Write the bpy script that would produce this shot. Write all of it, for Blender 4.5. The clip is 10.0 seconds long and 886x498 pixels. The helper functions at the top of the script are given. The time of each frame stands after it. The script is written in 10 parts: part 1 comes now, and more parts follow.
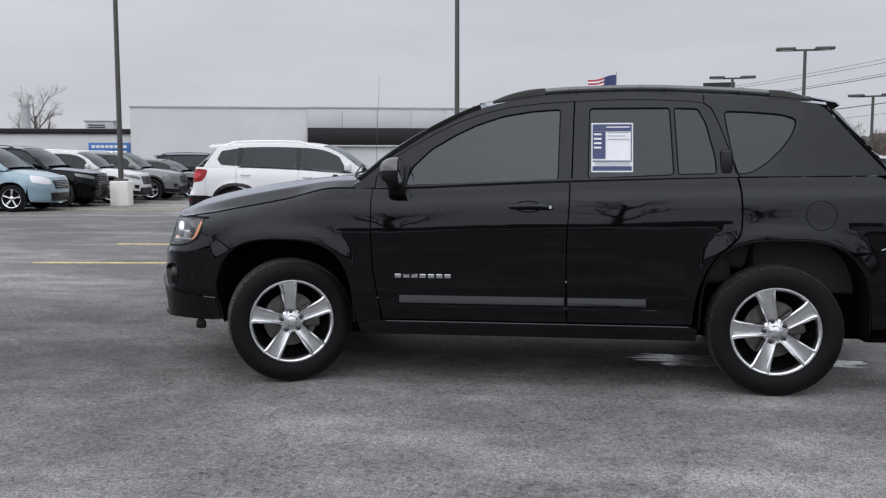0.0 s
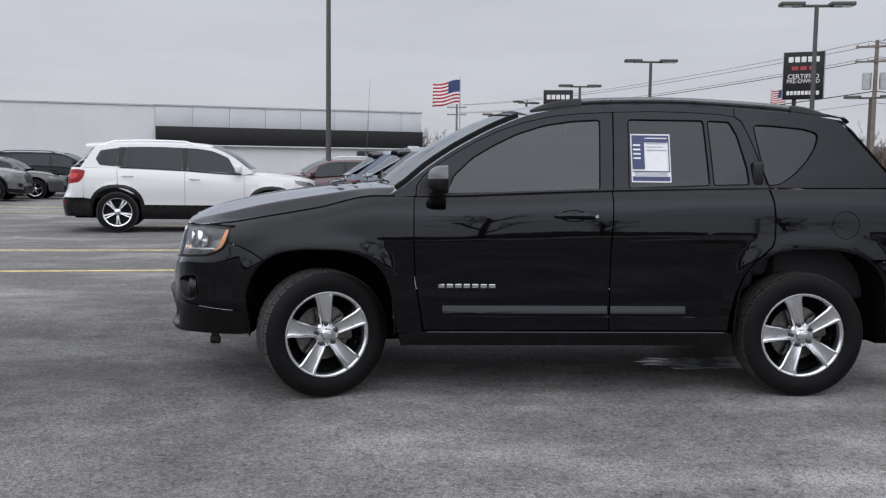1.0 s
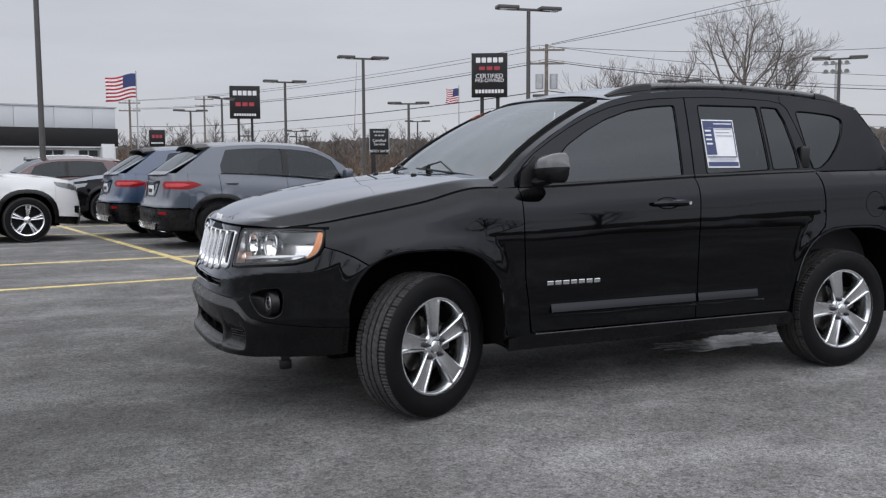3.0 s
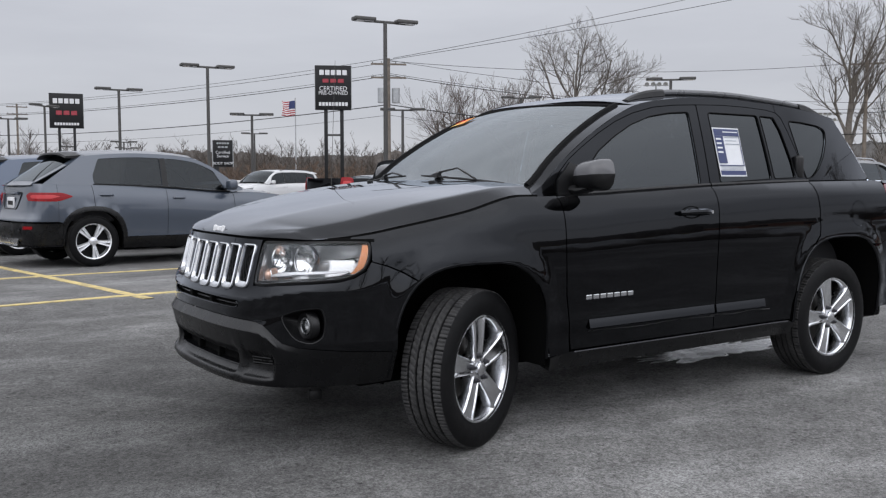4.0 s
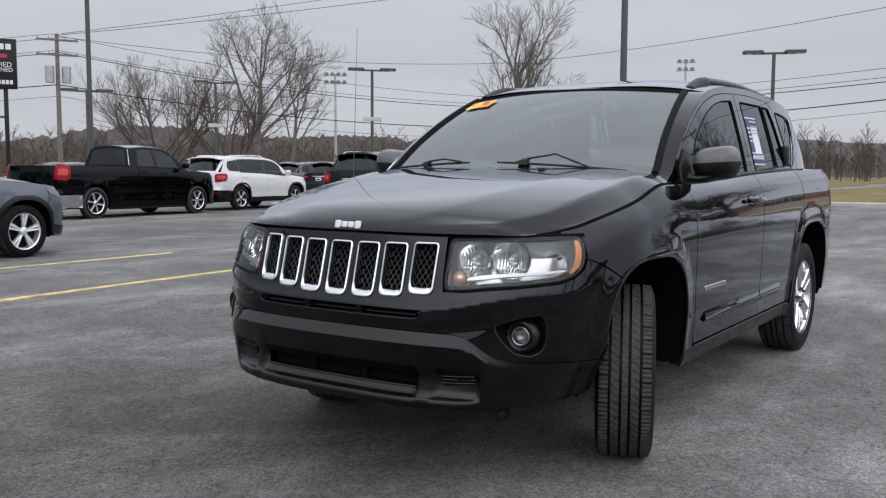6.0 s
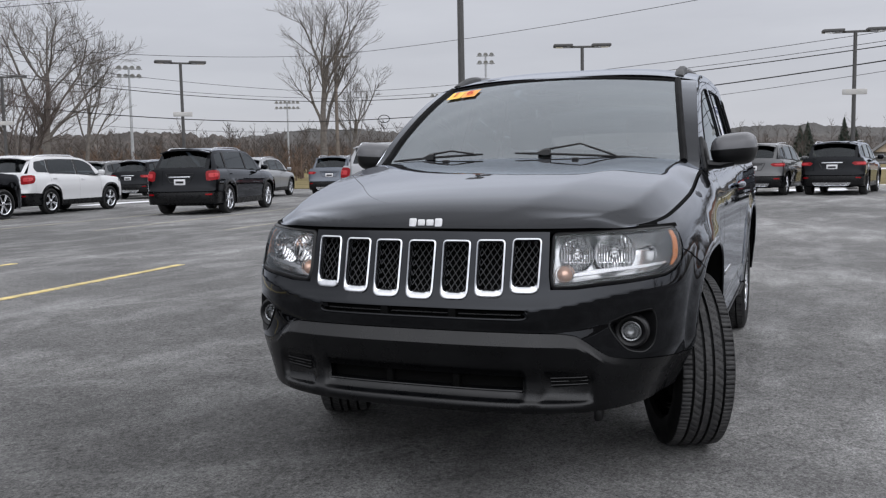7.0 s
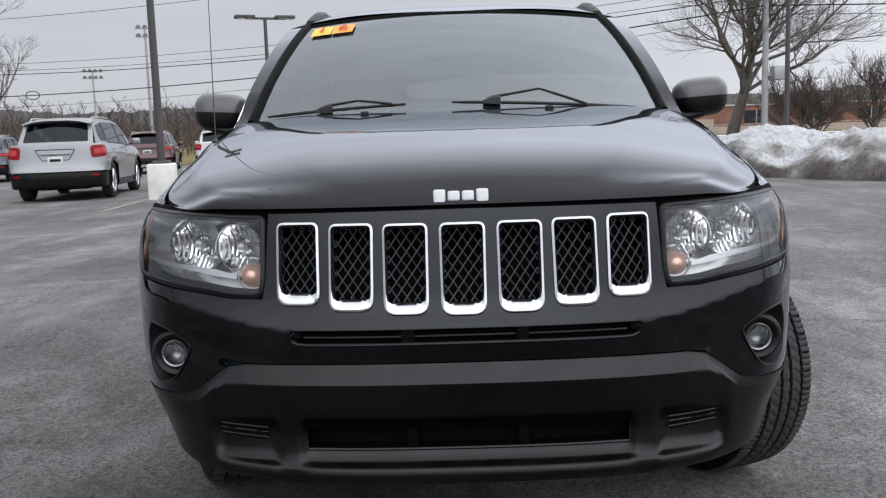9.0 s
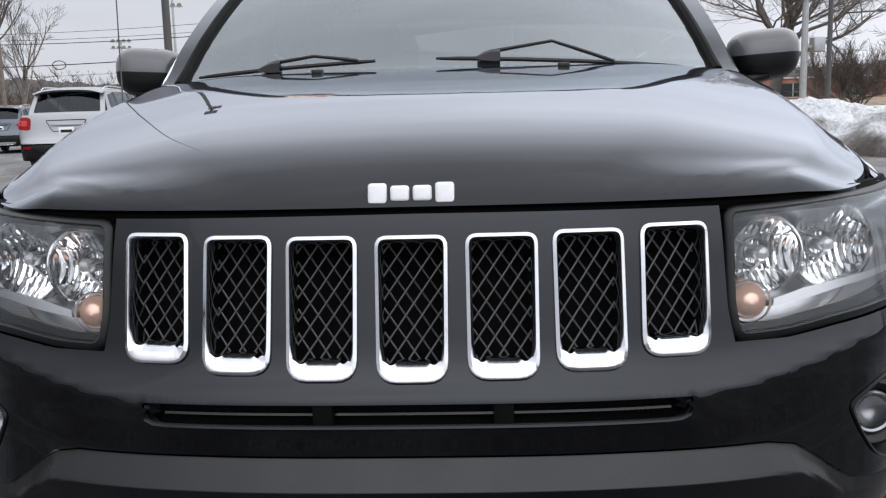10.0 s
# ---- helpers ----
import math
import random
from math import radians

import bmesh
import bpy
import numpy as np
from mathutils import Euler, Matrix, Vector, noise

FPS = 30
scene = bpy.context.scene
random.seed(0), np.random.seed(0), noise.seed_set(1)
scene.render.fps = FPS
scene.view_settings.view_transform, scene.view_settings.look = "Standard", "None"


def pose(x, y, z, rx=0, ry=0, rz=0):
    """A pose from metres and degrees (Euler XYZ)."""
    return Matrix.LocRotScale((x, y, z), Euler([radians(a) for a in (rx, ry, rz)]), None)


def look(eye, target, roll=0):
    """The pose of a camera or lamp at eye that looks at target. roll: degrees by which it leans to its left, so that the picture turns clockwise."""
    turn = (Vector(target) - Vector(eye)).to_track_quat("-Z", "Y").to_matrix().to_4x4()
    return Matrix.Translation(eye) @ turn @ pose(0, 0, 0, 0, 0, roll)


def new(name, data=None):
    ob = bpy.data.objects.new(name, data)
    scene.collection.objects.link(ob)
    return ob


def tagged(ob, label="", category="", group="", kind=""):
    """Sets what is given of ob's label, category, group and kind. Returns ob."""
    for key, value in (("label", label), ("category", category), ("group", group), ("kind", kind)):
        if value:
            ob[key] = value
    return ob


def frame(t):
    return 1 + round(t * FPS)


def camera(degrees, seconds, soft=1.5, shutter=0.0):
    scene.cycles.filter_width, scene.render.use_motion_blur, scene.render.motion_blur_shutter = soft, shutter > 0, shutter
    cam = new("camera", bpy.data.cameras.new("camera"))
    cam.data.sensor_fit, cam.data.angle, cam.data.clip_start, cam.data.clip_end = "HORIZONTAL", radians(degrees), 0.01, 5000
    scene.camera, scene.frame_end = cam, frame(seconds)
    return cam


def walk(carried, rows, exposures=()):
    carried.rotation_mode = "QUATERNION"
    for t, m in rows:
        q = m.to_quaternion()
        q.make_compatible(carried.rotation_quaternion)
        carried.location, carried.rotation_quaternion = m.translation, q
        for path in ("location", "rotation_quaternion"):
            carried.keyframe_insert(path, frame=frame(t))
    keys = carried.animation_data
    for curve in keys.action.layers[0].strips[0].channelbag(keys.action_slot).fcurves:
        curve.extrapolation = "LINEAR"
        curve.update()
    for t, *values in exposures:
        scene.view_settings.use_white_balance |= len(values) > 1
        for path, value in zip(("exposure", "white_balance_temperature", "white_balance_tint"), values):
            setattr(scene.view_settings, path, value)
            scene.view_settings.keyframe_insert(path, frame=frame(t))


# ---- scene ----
cam = camera(52.1, 10.0, soft=1.25)
PATH = [
    (0, (1.508, -5.736, 1.212), (1.253, -3.761, 1.025), 0.0),
    (0.5, (0.947, -5.731, 1.232), (0.874, -3.74, 1.054), 0.6),
    (1, (0.38, -5.698, 1.24), (0.487, -3.709, 1.059), 0.7),
    (1.5, (-0.152, -5.531, 1.242), (0.126, -3.559, 1.059), 1.0),
    (2, (-0.7, -5.35, 1.225), (-0.25, -3.41, 1.039), 0.6),
    (2.2, (-0.875, -5.252, 1.212), (-0.355, -3.331, 1.02), 0.4),
    (3.3, (-1.898, -4.529, 1.171), (-0.993, -2.754, 1.001), -0.4),
    (3.5, (-2.025, -4.368, 1.157), (-1.053, -2.628, 0.997), -0.4),
    (4, (-2.314, -3.965, 1.154), (-1.184, -2.322, 1.0), 0.0),
    (4.5, (-2.645, -3.584, 1.122), (-1.38, -2.043, 0.965), 0.4),
    (5, (-2.903, -3.158, 1.121), (-1.516, -1.727, 0.951), 0.6),
    (5.5, (-3.137, -2.683, 1.146), (-1.617, -1.394, 0.977), 0.6),
    (5.7, (-3.273, -2.492, 1.136), (-1.7, -1.268, 0.966), 0.5),
    (6.8, (-3.656, -1.426, 1.16), (-1.846, -0.598, 0.965), -0.8),
    (7, (-3.719, -1.223, 1.144), (-1.871, -0.483, 0.95), -1.1),
    (7.5, (-3.679, -0.761, 1.124), (-1.757, -0.251, 0.914), -1.3),
    (8, (-3.478, -0.365, 1.119), (-1.513, -0.064, 0.898), -1.3),
    (8.5, (-3.202, -0.065, 1.099), (-1.218, 0.048, 0.868), -1.7),
    (9, (-2.844, 0.009, 1.075), (-0.861, 0.043, 0.817), -1.9),
    (9.5, (-2.455, 0.012, 1.05), (-0.474, 0.02, 0.77), -1.7),
    (10, (-2.102, -0.107, 1.054), (-0.13, -0.009, 0.739), -1.6),
]
walk(cam, [(t, look(eye, target, roll)) for t, eye, target, roll in PATH],
     exposures=((0.0, 0.0), (8.0, 0.0), (9.0, 0.07), (9.5, 0.14), (10.0, 0.28)))

# ---- world, sun ----
world = bpy.data.worlds.new("overcast_sky")
scene.world = world
world.use_nodes = True
wn, wl = world.node_tree.nodes, world.node_tree.links
wn.clear()
w_out = wn.new("ShaderNodeOutputWorld")
w_bg = wn.new("ShaderNodeBackground")
w_bg.inputs["Strength"].default_value = 1.0
sky = wn.new("ShaderNodeTexSky")
sky.sky_type = "NISHITA"
sky.sun_disc = False
sky.sun_elevation = radians(38)
sky.sun_rotation = radians(200)
w_tc = wn.new("ShaderNodeTexCoord")
w_sep = wn.new("ShaderNodeSeparateXYZ")
wl.new(w_tc.outputs["Generated"], w_sep.inputs[0])
w_grad = wn.new("ShaderNodeValToRGB")  # overcast: the zenith is brighter than the horizon
w_grad.color_ramp.elements[0].position, w_grad.color_ramp.elements[0].color = 0.0, (0.530, 0.541, 0.590, 1)
w_grad.color_ramp.elements[1].position, w_grad.color_ramp.elements[1].color = 0.75, (1.21, 1.235, 1.31, 1)
mid = w_grad.color_ramp.elements.new(0.23)
mid.color = (0.585, 0.598, 0.648, 1)
upper = w_grad.color_ramp.elements.new(0.42)
upper.color = (0.96, 0.98, 1.05, 1)
wl.new(w_sep.outputs["Z"], w_grad.inputs[0])
w_map = wn.new("ShaderNodeMapping")
w_map.inputs["Scale"].default_value = (1.6, 1.6, 9.0)
wl.new(w_tc.outputs["Generated"], w_map.inputs[0])
w_noise = wn.new("ShaderNodeTexNoise")  # soft layers of cloud
w_noise.inputs["Scale"].default_value = 1.7
w_noise.inputs["Detail"].default_value = 6
w_noise.inputs["Roughness"].default_value = 0.55
wl.new(w_map.outputs[0], w_noise.inputs["Vector"])
w_cl = wn.new("ShaderNodeValToRGB")
w_cl.color_ramp.elements[0].position, w_cl.color_ramp.elements[0].color = 0.3, (0.9, 0.9, 0.91, 1)
w_cl.color_ramp.elements[1].position, w_cl.color_ramp.elements[1].color = 0.72, (1.05, 1.05, 1.05, 1)
wl.new(w_noise.outputs["Fac"], w_cl.inputs[0])
w_mul = wn.new("ShaderNodeMix")
w_mul.data_type, w_mul.blend_type = "RGBA", "MULTIPLY"
w_mul.inputs["Factor"].default_value = 1.0
wl.new(w_grad.outputs[0], w_mul.inputs["A"])
wl.new(w_cl.outputs[0], w_mul.inputs["B"])
w_sc = wn.new("ShaderNodeMix")
w_sc.data_type, w_sc.blend_type = "RGBA", "ADD"
w_sc.inputs["Factor"].default_value = 0.006
wl.new(w_mul.outputs["Result"], w_sc.inputs["A"])
wl.new(sky.outputs[0], w_sc.inputs["B"])
# the cloud is brighter towards the hidden sun, which stands over the driver's side and the nose
w_dot = wn.new("ShaderNodeVectorMath")
w_dot.operation = "DOT_PRODUCT"
w_dot.inputs[1].default_value = (-0.90, -0.12, 0.42)
wl.new(w_tc.outputs["Generated"], w_dot.inputs[0])
w_max = wn.new("ShaderNodeMath")
w_max.operation = "MAXIMUM"
w_max.inputs[1].default_value = 0.0
wl.new(w_dot.outputs["Value"], w_max.inputs[0])
w_pow = wn.new("ShaderNodeMath")
w_pow.operation = "POWER"
w_pow.inputs[1].default_value = 4.0
wl.new(w_max.outputs[0], w_pow.inputs[0])
w_str = wn.new("ShaderNodeMath")
w_str.operation = "MULTIPLY_ADD"
w_str.inputs[1].default_value, w_str.inputs[2].default_value = 1.35, 1.0
wl.new(w_pow.outputs[0], w_str.inputs[0])
w_dot2 = wn.new("ShaderNodeVectorMath")
w_dot2.operation = "DOT_PRODUCT"
w_dot2.inputs[1].default_value = (0.25, -0.93, 0.27)
wl.new(w_tc.outputs["Generated"], w_dot2.inputs[0])
w_max2 = wn.new("ShaderNodeMath")
w_max2.operation = "MAXIMUM"
w_max2.inputs[1].default_value = 0.0
wl.new(w_dot2.outputs["Value"], w_max2.inputs[0])
w_pow2 = wn.new("ShaderNodeMath")
w_pow2.operation = "POWER"
w_pow2.inputs[1].default_value = 3.0
wl.new(w_max2.outputs[0], w_pow2.inputs[0])
w_str2 = wn.new("ShaderNodeMath")
w_str2.operation = "MULTIPLY_ADD"
w_str2.inputs[1].default_value = 1.35
wl.new(w_pow2.outputs[0], w_str2.inputs[0])
wl.new(w_str.outputs[0], w_str2.inputs[2])
wl.new(w_str2.outputs[0], w_bg.inputs["Strength"])
wl.new(w_sc.outputs["Result"], w_bg.inputs[0])
wl.new(w_bg.outputs[0], w_out.inputs[0])

sun_data = bpy.data.lights.new("sun", "SUN")
sun_data.energy, sun_data.angle, sun_data.color = 0.50, radians(125), (1.0, 0.985, 0.96)
sun = new("sun", sun_data)
sun.matrix_world = look((0, 0, 40), (0.85 * 40, 0.65 * 40, 0))

# ---- helpers for shapes ----


def gz(x, y):
    """Height of the ground: it falls gently away from the car for drainage."""
    t = 0.75 * x + 0.6 * y - 4.0
    t = t / (1 + math.exp(-t / 1.2)) if t > -30 else 0.0
    return -0.0105 * t / (1 + max(t, 0) / 60.0) - 0.014


def tilt_at(x, y, e=1.5):
    """The slope of the ground at a place, as a turn for things that stand on it."""
    n = Vector((gz(x - e, y) - gz(x + e, y), gz(x, y - e) - gz(x, y + e), 2 * e)).normalized()
    return Vector((0, 0, 1)).rotation_difference(n).to_matrix().to_4x4()


def mesh_from(name, verts, faces, normals=None, smooth=True, sharp=None):
    me = bpy.data.meshes.new(name)
    me.from_pydata(verts, [], faces)
    if smooth:
        me.shade_smooth()
    if normals is not None:
        me.normals_split_custom_set_from_vertices(normals)
    me.update()
    return me


def link(name, me, material, parent=None, label="", m=None):
    ob = new(name, me)
    if material is not None and not me.materials:
        me.materials.append(material)
    if parent is not None:
        ob.parent = parent
    if m is not None:
        ob.matrix_local = m
    if label:
        ob["label"] = label
    return ob


def sharpen(bm, degrees=32):
    a = radians(degrees)
    for e in bm.edges:
        if len(e.link_faces) == 2 and e.calc_face_angle(0) > a:
            e.smooth = False
    for f in bm.faces:
        f.smooth = True


def part(name, bm, material, parent=None, label="", m=None, flat=False, angle=32):
    """One bmesh as one mesh object under a thing or a part."""
    bmesh.ops.recalc_face_normals(bm, faces=bm.faces[:])
    if not flat:
        sharpen(bm, angle)
    me = bpy.data.meshes.new(name)
    bm.to_mesh(me)
    bm.free()
    return link(name, me, material, parent, label, m)


def empty(name, m=None):
    ob = new(name)
    ob.empty_display_size = 0.2
    if m is not None:
        ob.matrix_world = m
    return ob


def box(bm, x0, x1, y0, y1, z0, z1, bevel=0.0, seg=2, m=None):
    """A box with bevelled edges, added to bm."""
    r = bmesh.ops.create_cube(bm, size=1.0)
    vs = r["verts"]
    for v in vs:
        v.co = Vector(((x0 + x1) / 2 + v.co.x * (x1 - x0), (y0 + y1) / 2 + v.co.y * (y1 - y0), (z0 + z1) / 2 + v.co.z * (z1 - z0)))
    if bevel > 0:
        es = list({e for v in vs for e in v.link_edges})
        out = bmesh.ops.bevel(bm, geom=es, offset=bevel, segments=seg, affect="EDGES", profile=0.5)
        vs = list({v for f in out["faces"] for v in f.verts} | {v for v in vs if v.is_valid})
    if m is not None:
        bmesh.ops.transform(bm, matrix=m, verts=[v for v in vs if v.is_valid])
    return vs


def tube(bm, pts, r, sides=8, cap=True, squash=1.0):
    """A tube through pts; r is a number or one for each point."""
    pts = [Vector(p) for p in pts]
    rs = r if isinstance(r, (list, tuple)) else [r] * len(pts)
    rings = []
    side = None
    for i, p in enumerate(pts):
        d = (pts[min(i + 1, len(pts) - 1)] - pts[max(i - 1, 0)]).normalized()
        if side is None:
            side = d.cross(Vector((0, 0, 1)) if abs(d.z) < 0.95 else Vector((0, 1, 0))).normalized()
        else:
            side = (side - d * side.dot(d)).normalized()
        up = side.cross(d)
        rings.append([bm.verts.new(p + rs[i] * (math.cos(2 * math.pi * k / sides) * side + squash * math.sin(2 * math.pi * k / sides) * up)) for k in range(sides)])
    for a, b in zip(rings, rings[1:]):
        for k in range(sides):
            bm.faces.new((a[k], a[(k + 1) % sides], b[(k + 1) % sides], b[k]))
    if cap:
        bm.faces.new(rings[0][::-1])
        bm.faces.new(rings[-1])
    return rings


def ring_tube(bm, pts, r, sides=6):
    """A closed tube along the loop pts."""
    pts = [Vector(p) for p in pts]
    n = len(pts)
    rings = []
    for i, p in enumerate(pts):
        d = (pts[(i + 1) % n] - pts[i - 1]).normalized()
        side = d.cross(Vector((-1, 0, 0)) if abs(d.x) < 0.95 else Vector((0, 1, 0))).normalized()
        up = side.cross(d)
        rings.append([bm.verts.new(p + r * (math.cos(2 * math.pi * k / sides) * side + math.sin(2 * math.pi * k / sides) * up)) for k in range(sides)])
    for i in range(n):
        a, b = rings[i], rings[(i + 1) % n]
        for k in range(sides):
            bm.faces.new((a[k], a[(k + 1) % sides], b[(k + 1) % sides], b[k]))


def lathe(bm, prof, n=48, axis="y", closed=False):
    """Turns the profile of (radius, along) round the axis."""
    rings = []
    for k in range(n):
        c, s = math.cos(2 * math.pi * k / n), math.sin(2 * math.pi * k / n)
        ring = []
        for r, a in prof:
            co = (r * c, a, r * s) if axis == "y" else ((r * c, r * s, a) if axis == "z" else (a, r * c, r * s))
            ring.append(bm.verts.new(co))
        rings.append(ring)
    m = len(prof)
    for k in range(n):
        a, b = rings[k], rings[(k + 1) % n]
        for i in range(m if closed else m - 1):
            j = (i + 1) % m
            bm.faces.new((a[i], b[i], b[j], a[j]))
    return rings


def prism(bm, poly, y0, y1, to=None):
    """The 2D polygon (x, z) pushed through from y0 to y1."""
    f = to or (lambda x, y, z: (x, y, z))
    a = [bm.verts.new(f(x, y0, z)) for x, z in poly]
    b = [bm.verts.new(f(x, y1, z)) for x, z in poly]
    n = len(poly)
    bm.faces.new(a)
    bm.faces.new(b[::-1])
    for i in range(n):
        bm.faces.new((a[i], b[i], b[(i + 1) % n], a[(i + 1) % n]))


def text_mesh(name, body, size, material, parent, m, depth=0.002, label="", align="CENTER"):
    cu = bpy.data.curves.new(name, "FONT")
    cu.body, cu.size, cu.align_x, cu.align_y, cu.extrude = body, size, align, "CENTER", depth
    tmp = new(name, cu)
    me = bpy.data.meshes.new_from_object(tmp)
    bpy.data.objects.remove(tmp)
    bpy.data.curves.remove(cu)
    me.materials.clear()
    return link(name, me, material, parent, label, m)


def curve_of(points):
    """A smooth monotone curve through (a, b) points, as a function of a."""
    xs = np.array([p[0] for p in points], float)
    ys = np.array([p[1] for p in points], float)
    h = np.diff(xs)
    d = np.diff(ys) / h
    k = np.zeros(len(xs))
    k[0], k[-1] = d[0], d[-1]
    for i in range(1, len(xs) - 1):
        if d[i - 1] * d[i] > 0:
            w1, w2 = 2 * h[i] + h[i - 1], h[i] + 2 * h[i - 1]
            k[i] = (w1 + w2) / (w1 / d[i - 1] + w2 / d[i])
    xl, yl, kl = xs.tolist(), ys.tolist(), k.tolist()
    n = len(xl)

    def f(x):
        if x <= xl[0]:
            return yl[0] + kl[0] * (x - xl[0])
        if x >= xl[-1]:
            return yl[-1] + kl[-1] * (x - xl[-1])
        i = 0
        while x > xl[i + 1]:
            i += 1
        hh = xl[i + 1] - xl[i]
        t = (x - xl[i]) / hh
        t2, t3 = t * t, t * t * t
        return (2 * t3 - 3 * t2 + 1) * yl[i] + (t3 - 2 * t2 + t) * hh * kl[i] + (3 * t2 - 2 * t3) * yl[i + 1] + (t3 - t2) * hh * kl[i + 1]

    return f


def smooth01(t):
    t = min(max(t, 0.0), 1.0)
    return t * t * (3 - 2 * t)


def rounded(poly, r, n=4):
    """The polygon with its corners rounded; r is one radius or one for each corner."""
    out = []
    m = len(poly)
    for i in range(m):
        p, a, b = Vector(poly[i]), Vector(poly[i - 1]), Vector(poly[(i + 1) % m])
        ri = r[i] if isinstance(r, (list, tuple)) else r
        da, db = a - p, b - p
        q = min(ri, 0.45 * da.length, 0.45 * db.length)
        if q < 1e-4:
            out.append((p.x, p.y))
            continue
        pa, pb = p + da.normalized() * q, p + db.normalized() * q
        for k in range(n + 1):
            t = k / n
            c = pa * (1 - t) ** 2 + p * 2 * t * (1 - t) + pb * t * t
            out.append((c.x, c.y))
    return out


def resample(poly, step):
    out = []
    n = len(poly)
    for i in range(n):
        a, b = poly[i], poly[(i + 1) % n]
        d = math.hypot(b[0] - a[0], b[1] - a[1])
        if d < 1e-6:
            continue
        k = max(1, math.ceil(d / step))
        for j in range(k):
            out.append((a[0] + (b[0] - a[0]) * j / k, a[1] + (b[1] - a[1]) * j / k))
    return out


def inside(px, py, poly):
    """Which of the points (arrays) lie in the polygon."""
    res = np.zeros(len(px), bool)
    n = len(poly)
    for i in range(n):
        (x0, y0), (x1, y1) = poly[i], poly[(i + 1) % n]
        if y0 == y1:
            continue
        c = ((y0 > py) != (y1 > py)) & (px < (x1 - x0) * (py - y0) / (y1 - y0) + x0)
        res ^= c
    return res


from mathutils.geometry import delaunay_2d_cdt


def surface_panel(name, outline, surf, step=0.04, holes=(), lip=0.012, flip=False, aspect=1.0):
    """A sheet-metal panel: the outline on the surface surf(a, b), with its edges turned in by lip."""
    loops = [resample(p, step) for p in [outline, *holes]]
    pts, edges = [], []
    for lp in loops:
        base = len(pts)
        pts += lp
        edges += [(base + i, base + (i + 1) % len(lp)) for i in range(len(lp))]
    arr = np.array(loops[0])
    lo, hi = arr.min(0), arr.max(0)
    gx = np.arange(lo[0] + step / 2, hi[0], step * aspect)
    gy = np.arange(lo[1] + step / 2, hi[1], step)
    g = np.array([(x + (step * aspect / 2 if j % 2 else 0), y) for j, y in enumerate(gy) for x in gx])
    if len(g):
        ok = inside(g[:, 0], g[:, 1], loops[0])
        for h in loops[1:]:
            ok &= ~inside(g[:, 0], g[:, 1], h)
        g = g[ok]
        bd = np.array(pts)
        if len(g):
            dist = np.min((g[:, None, 0] - bd[None, :, 0]) ** 2 + (g[:, None, 1] - bd[None, :, 1]) ** 2, axis=1)
            g = g[dist > (0.45 * step) ** 2]
        pts = pts + [tuple(p) for p in g]
    v2, _, tris, orig, _, _ = delaunay_2d_cdt([Vector(p) for p in pts], edges, [], 1, 1e-6)
    cen = np.array([((v2[t[0]].x + v2[t[1]].x + v2[t[2]].x) / 3, (v2[t[0]].y + v2[t[1]].y + v2[t[2]].y) / 3) for t in tris])
    keep = inside(cen[:, 0], cen[:, 1], loops[0])
    for h in loops[1:]:
        keep &= ~inside(cen[:, 0], cen[:, 1], h)
    tris = [t for t, k in zip(tris, keep) if k]
    e = 2e-3
    verts, norms = [], []

    def at(a, b):
        p = Vector(surf(a, b))
        du = Vector(surf(a + e, b)) - Vector(surf(a - e, b))
        dv = Vector(surf(a, b + e)) - Vector(surf(a, b - e))
        n = du.cross(dv)
        n = n.normalized() if n.length > 1e-12 else Vector((0, 0, 1))
        return p, (-n if flip else n)

    for v in v2:
        p, n = at(v.x, v.y)
        verts.append(p)
        norms.append(n)
    faces = []
    for t in tris:
        a, b, c = (verts[i] for i in t)
        gn = (b - a).cross(c - a)
        faces.append(tuple(t) if gn.dot(norms[t[0]]) >= 0 else tuple(reversed(t)))
    nsurf = len(verts)
    if lip > 0:
        for li, lp in enumerate(loops):
            k0 = len(verts)
            top, bot = [], []
            for a, b in lp:
                p, n = at(a, b)
                top.append(p)
                bot.append(p - n * lip)
            m = len(lp)
            verts += top + bot
            norms += [Vector((0, 0, 0))] * (2 * m)
            for i in range(m):
                j = (i + 1) % m
                faces.append((k0 + i, k0 + j, k0 + m + j, k0 + m + i))
    return mesh_from(name, [tuple(v) for v in verts], faces, [tuple(n) for n in norms])

# ---- materials ----


def material(name, color=(0.5, 0.5, 0.5), rough=0.5, metal=0.0, coat=0.0, coat_rough=0.03, spec=0.5, emit=None):
    m = bpy.data.materials.new(name)
    m.use_nodes = True
    b = m.node_tree.nodes["Principled BSDF"]
    b.inputs["Base Color"].default_value = (*color, 1)
    b.inputs["Roughness"].default_value = rough
    b.inputs["Metallic"].default_value = metal
    b.inputs["Coat Weight"].default_value = coat
    b.inputs["Coat Roughness"].default_value = coat_rough
    b.inputs["Specular IOR Level"].default_value = spec
    if emit:
        b.inputs["Emission Color"].default_value = (*emit, 1)
        b.inputs["Emission Strength"].default_value = 1.0
    return m


def nodes_of(m):
    t = m.node_tree
    return t.nodes, t.links, t.nodes["Principled BSDF"]


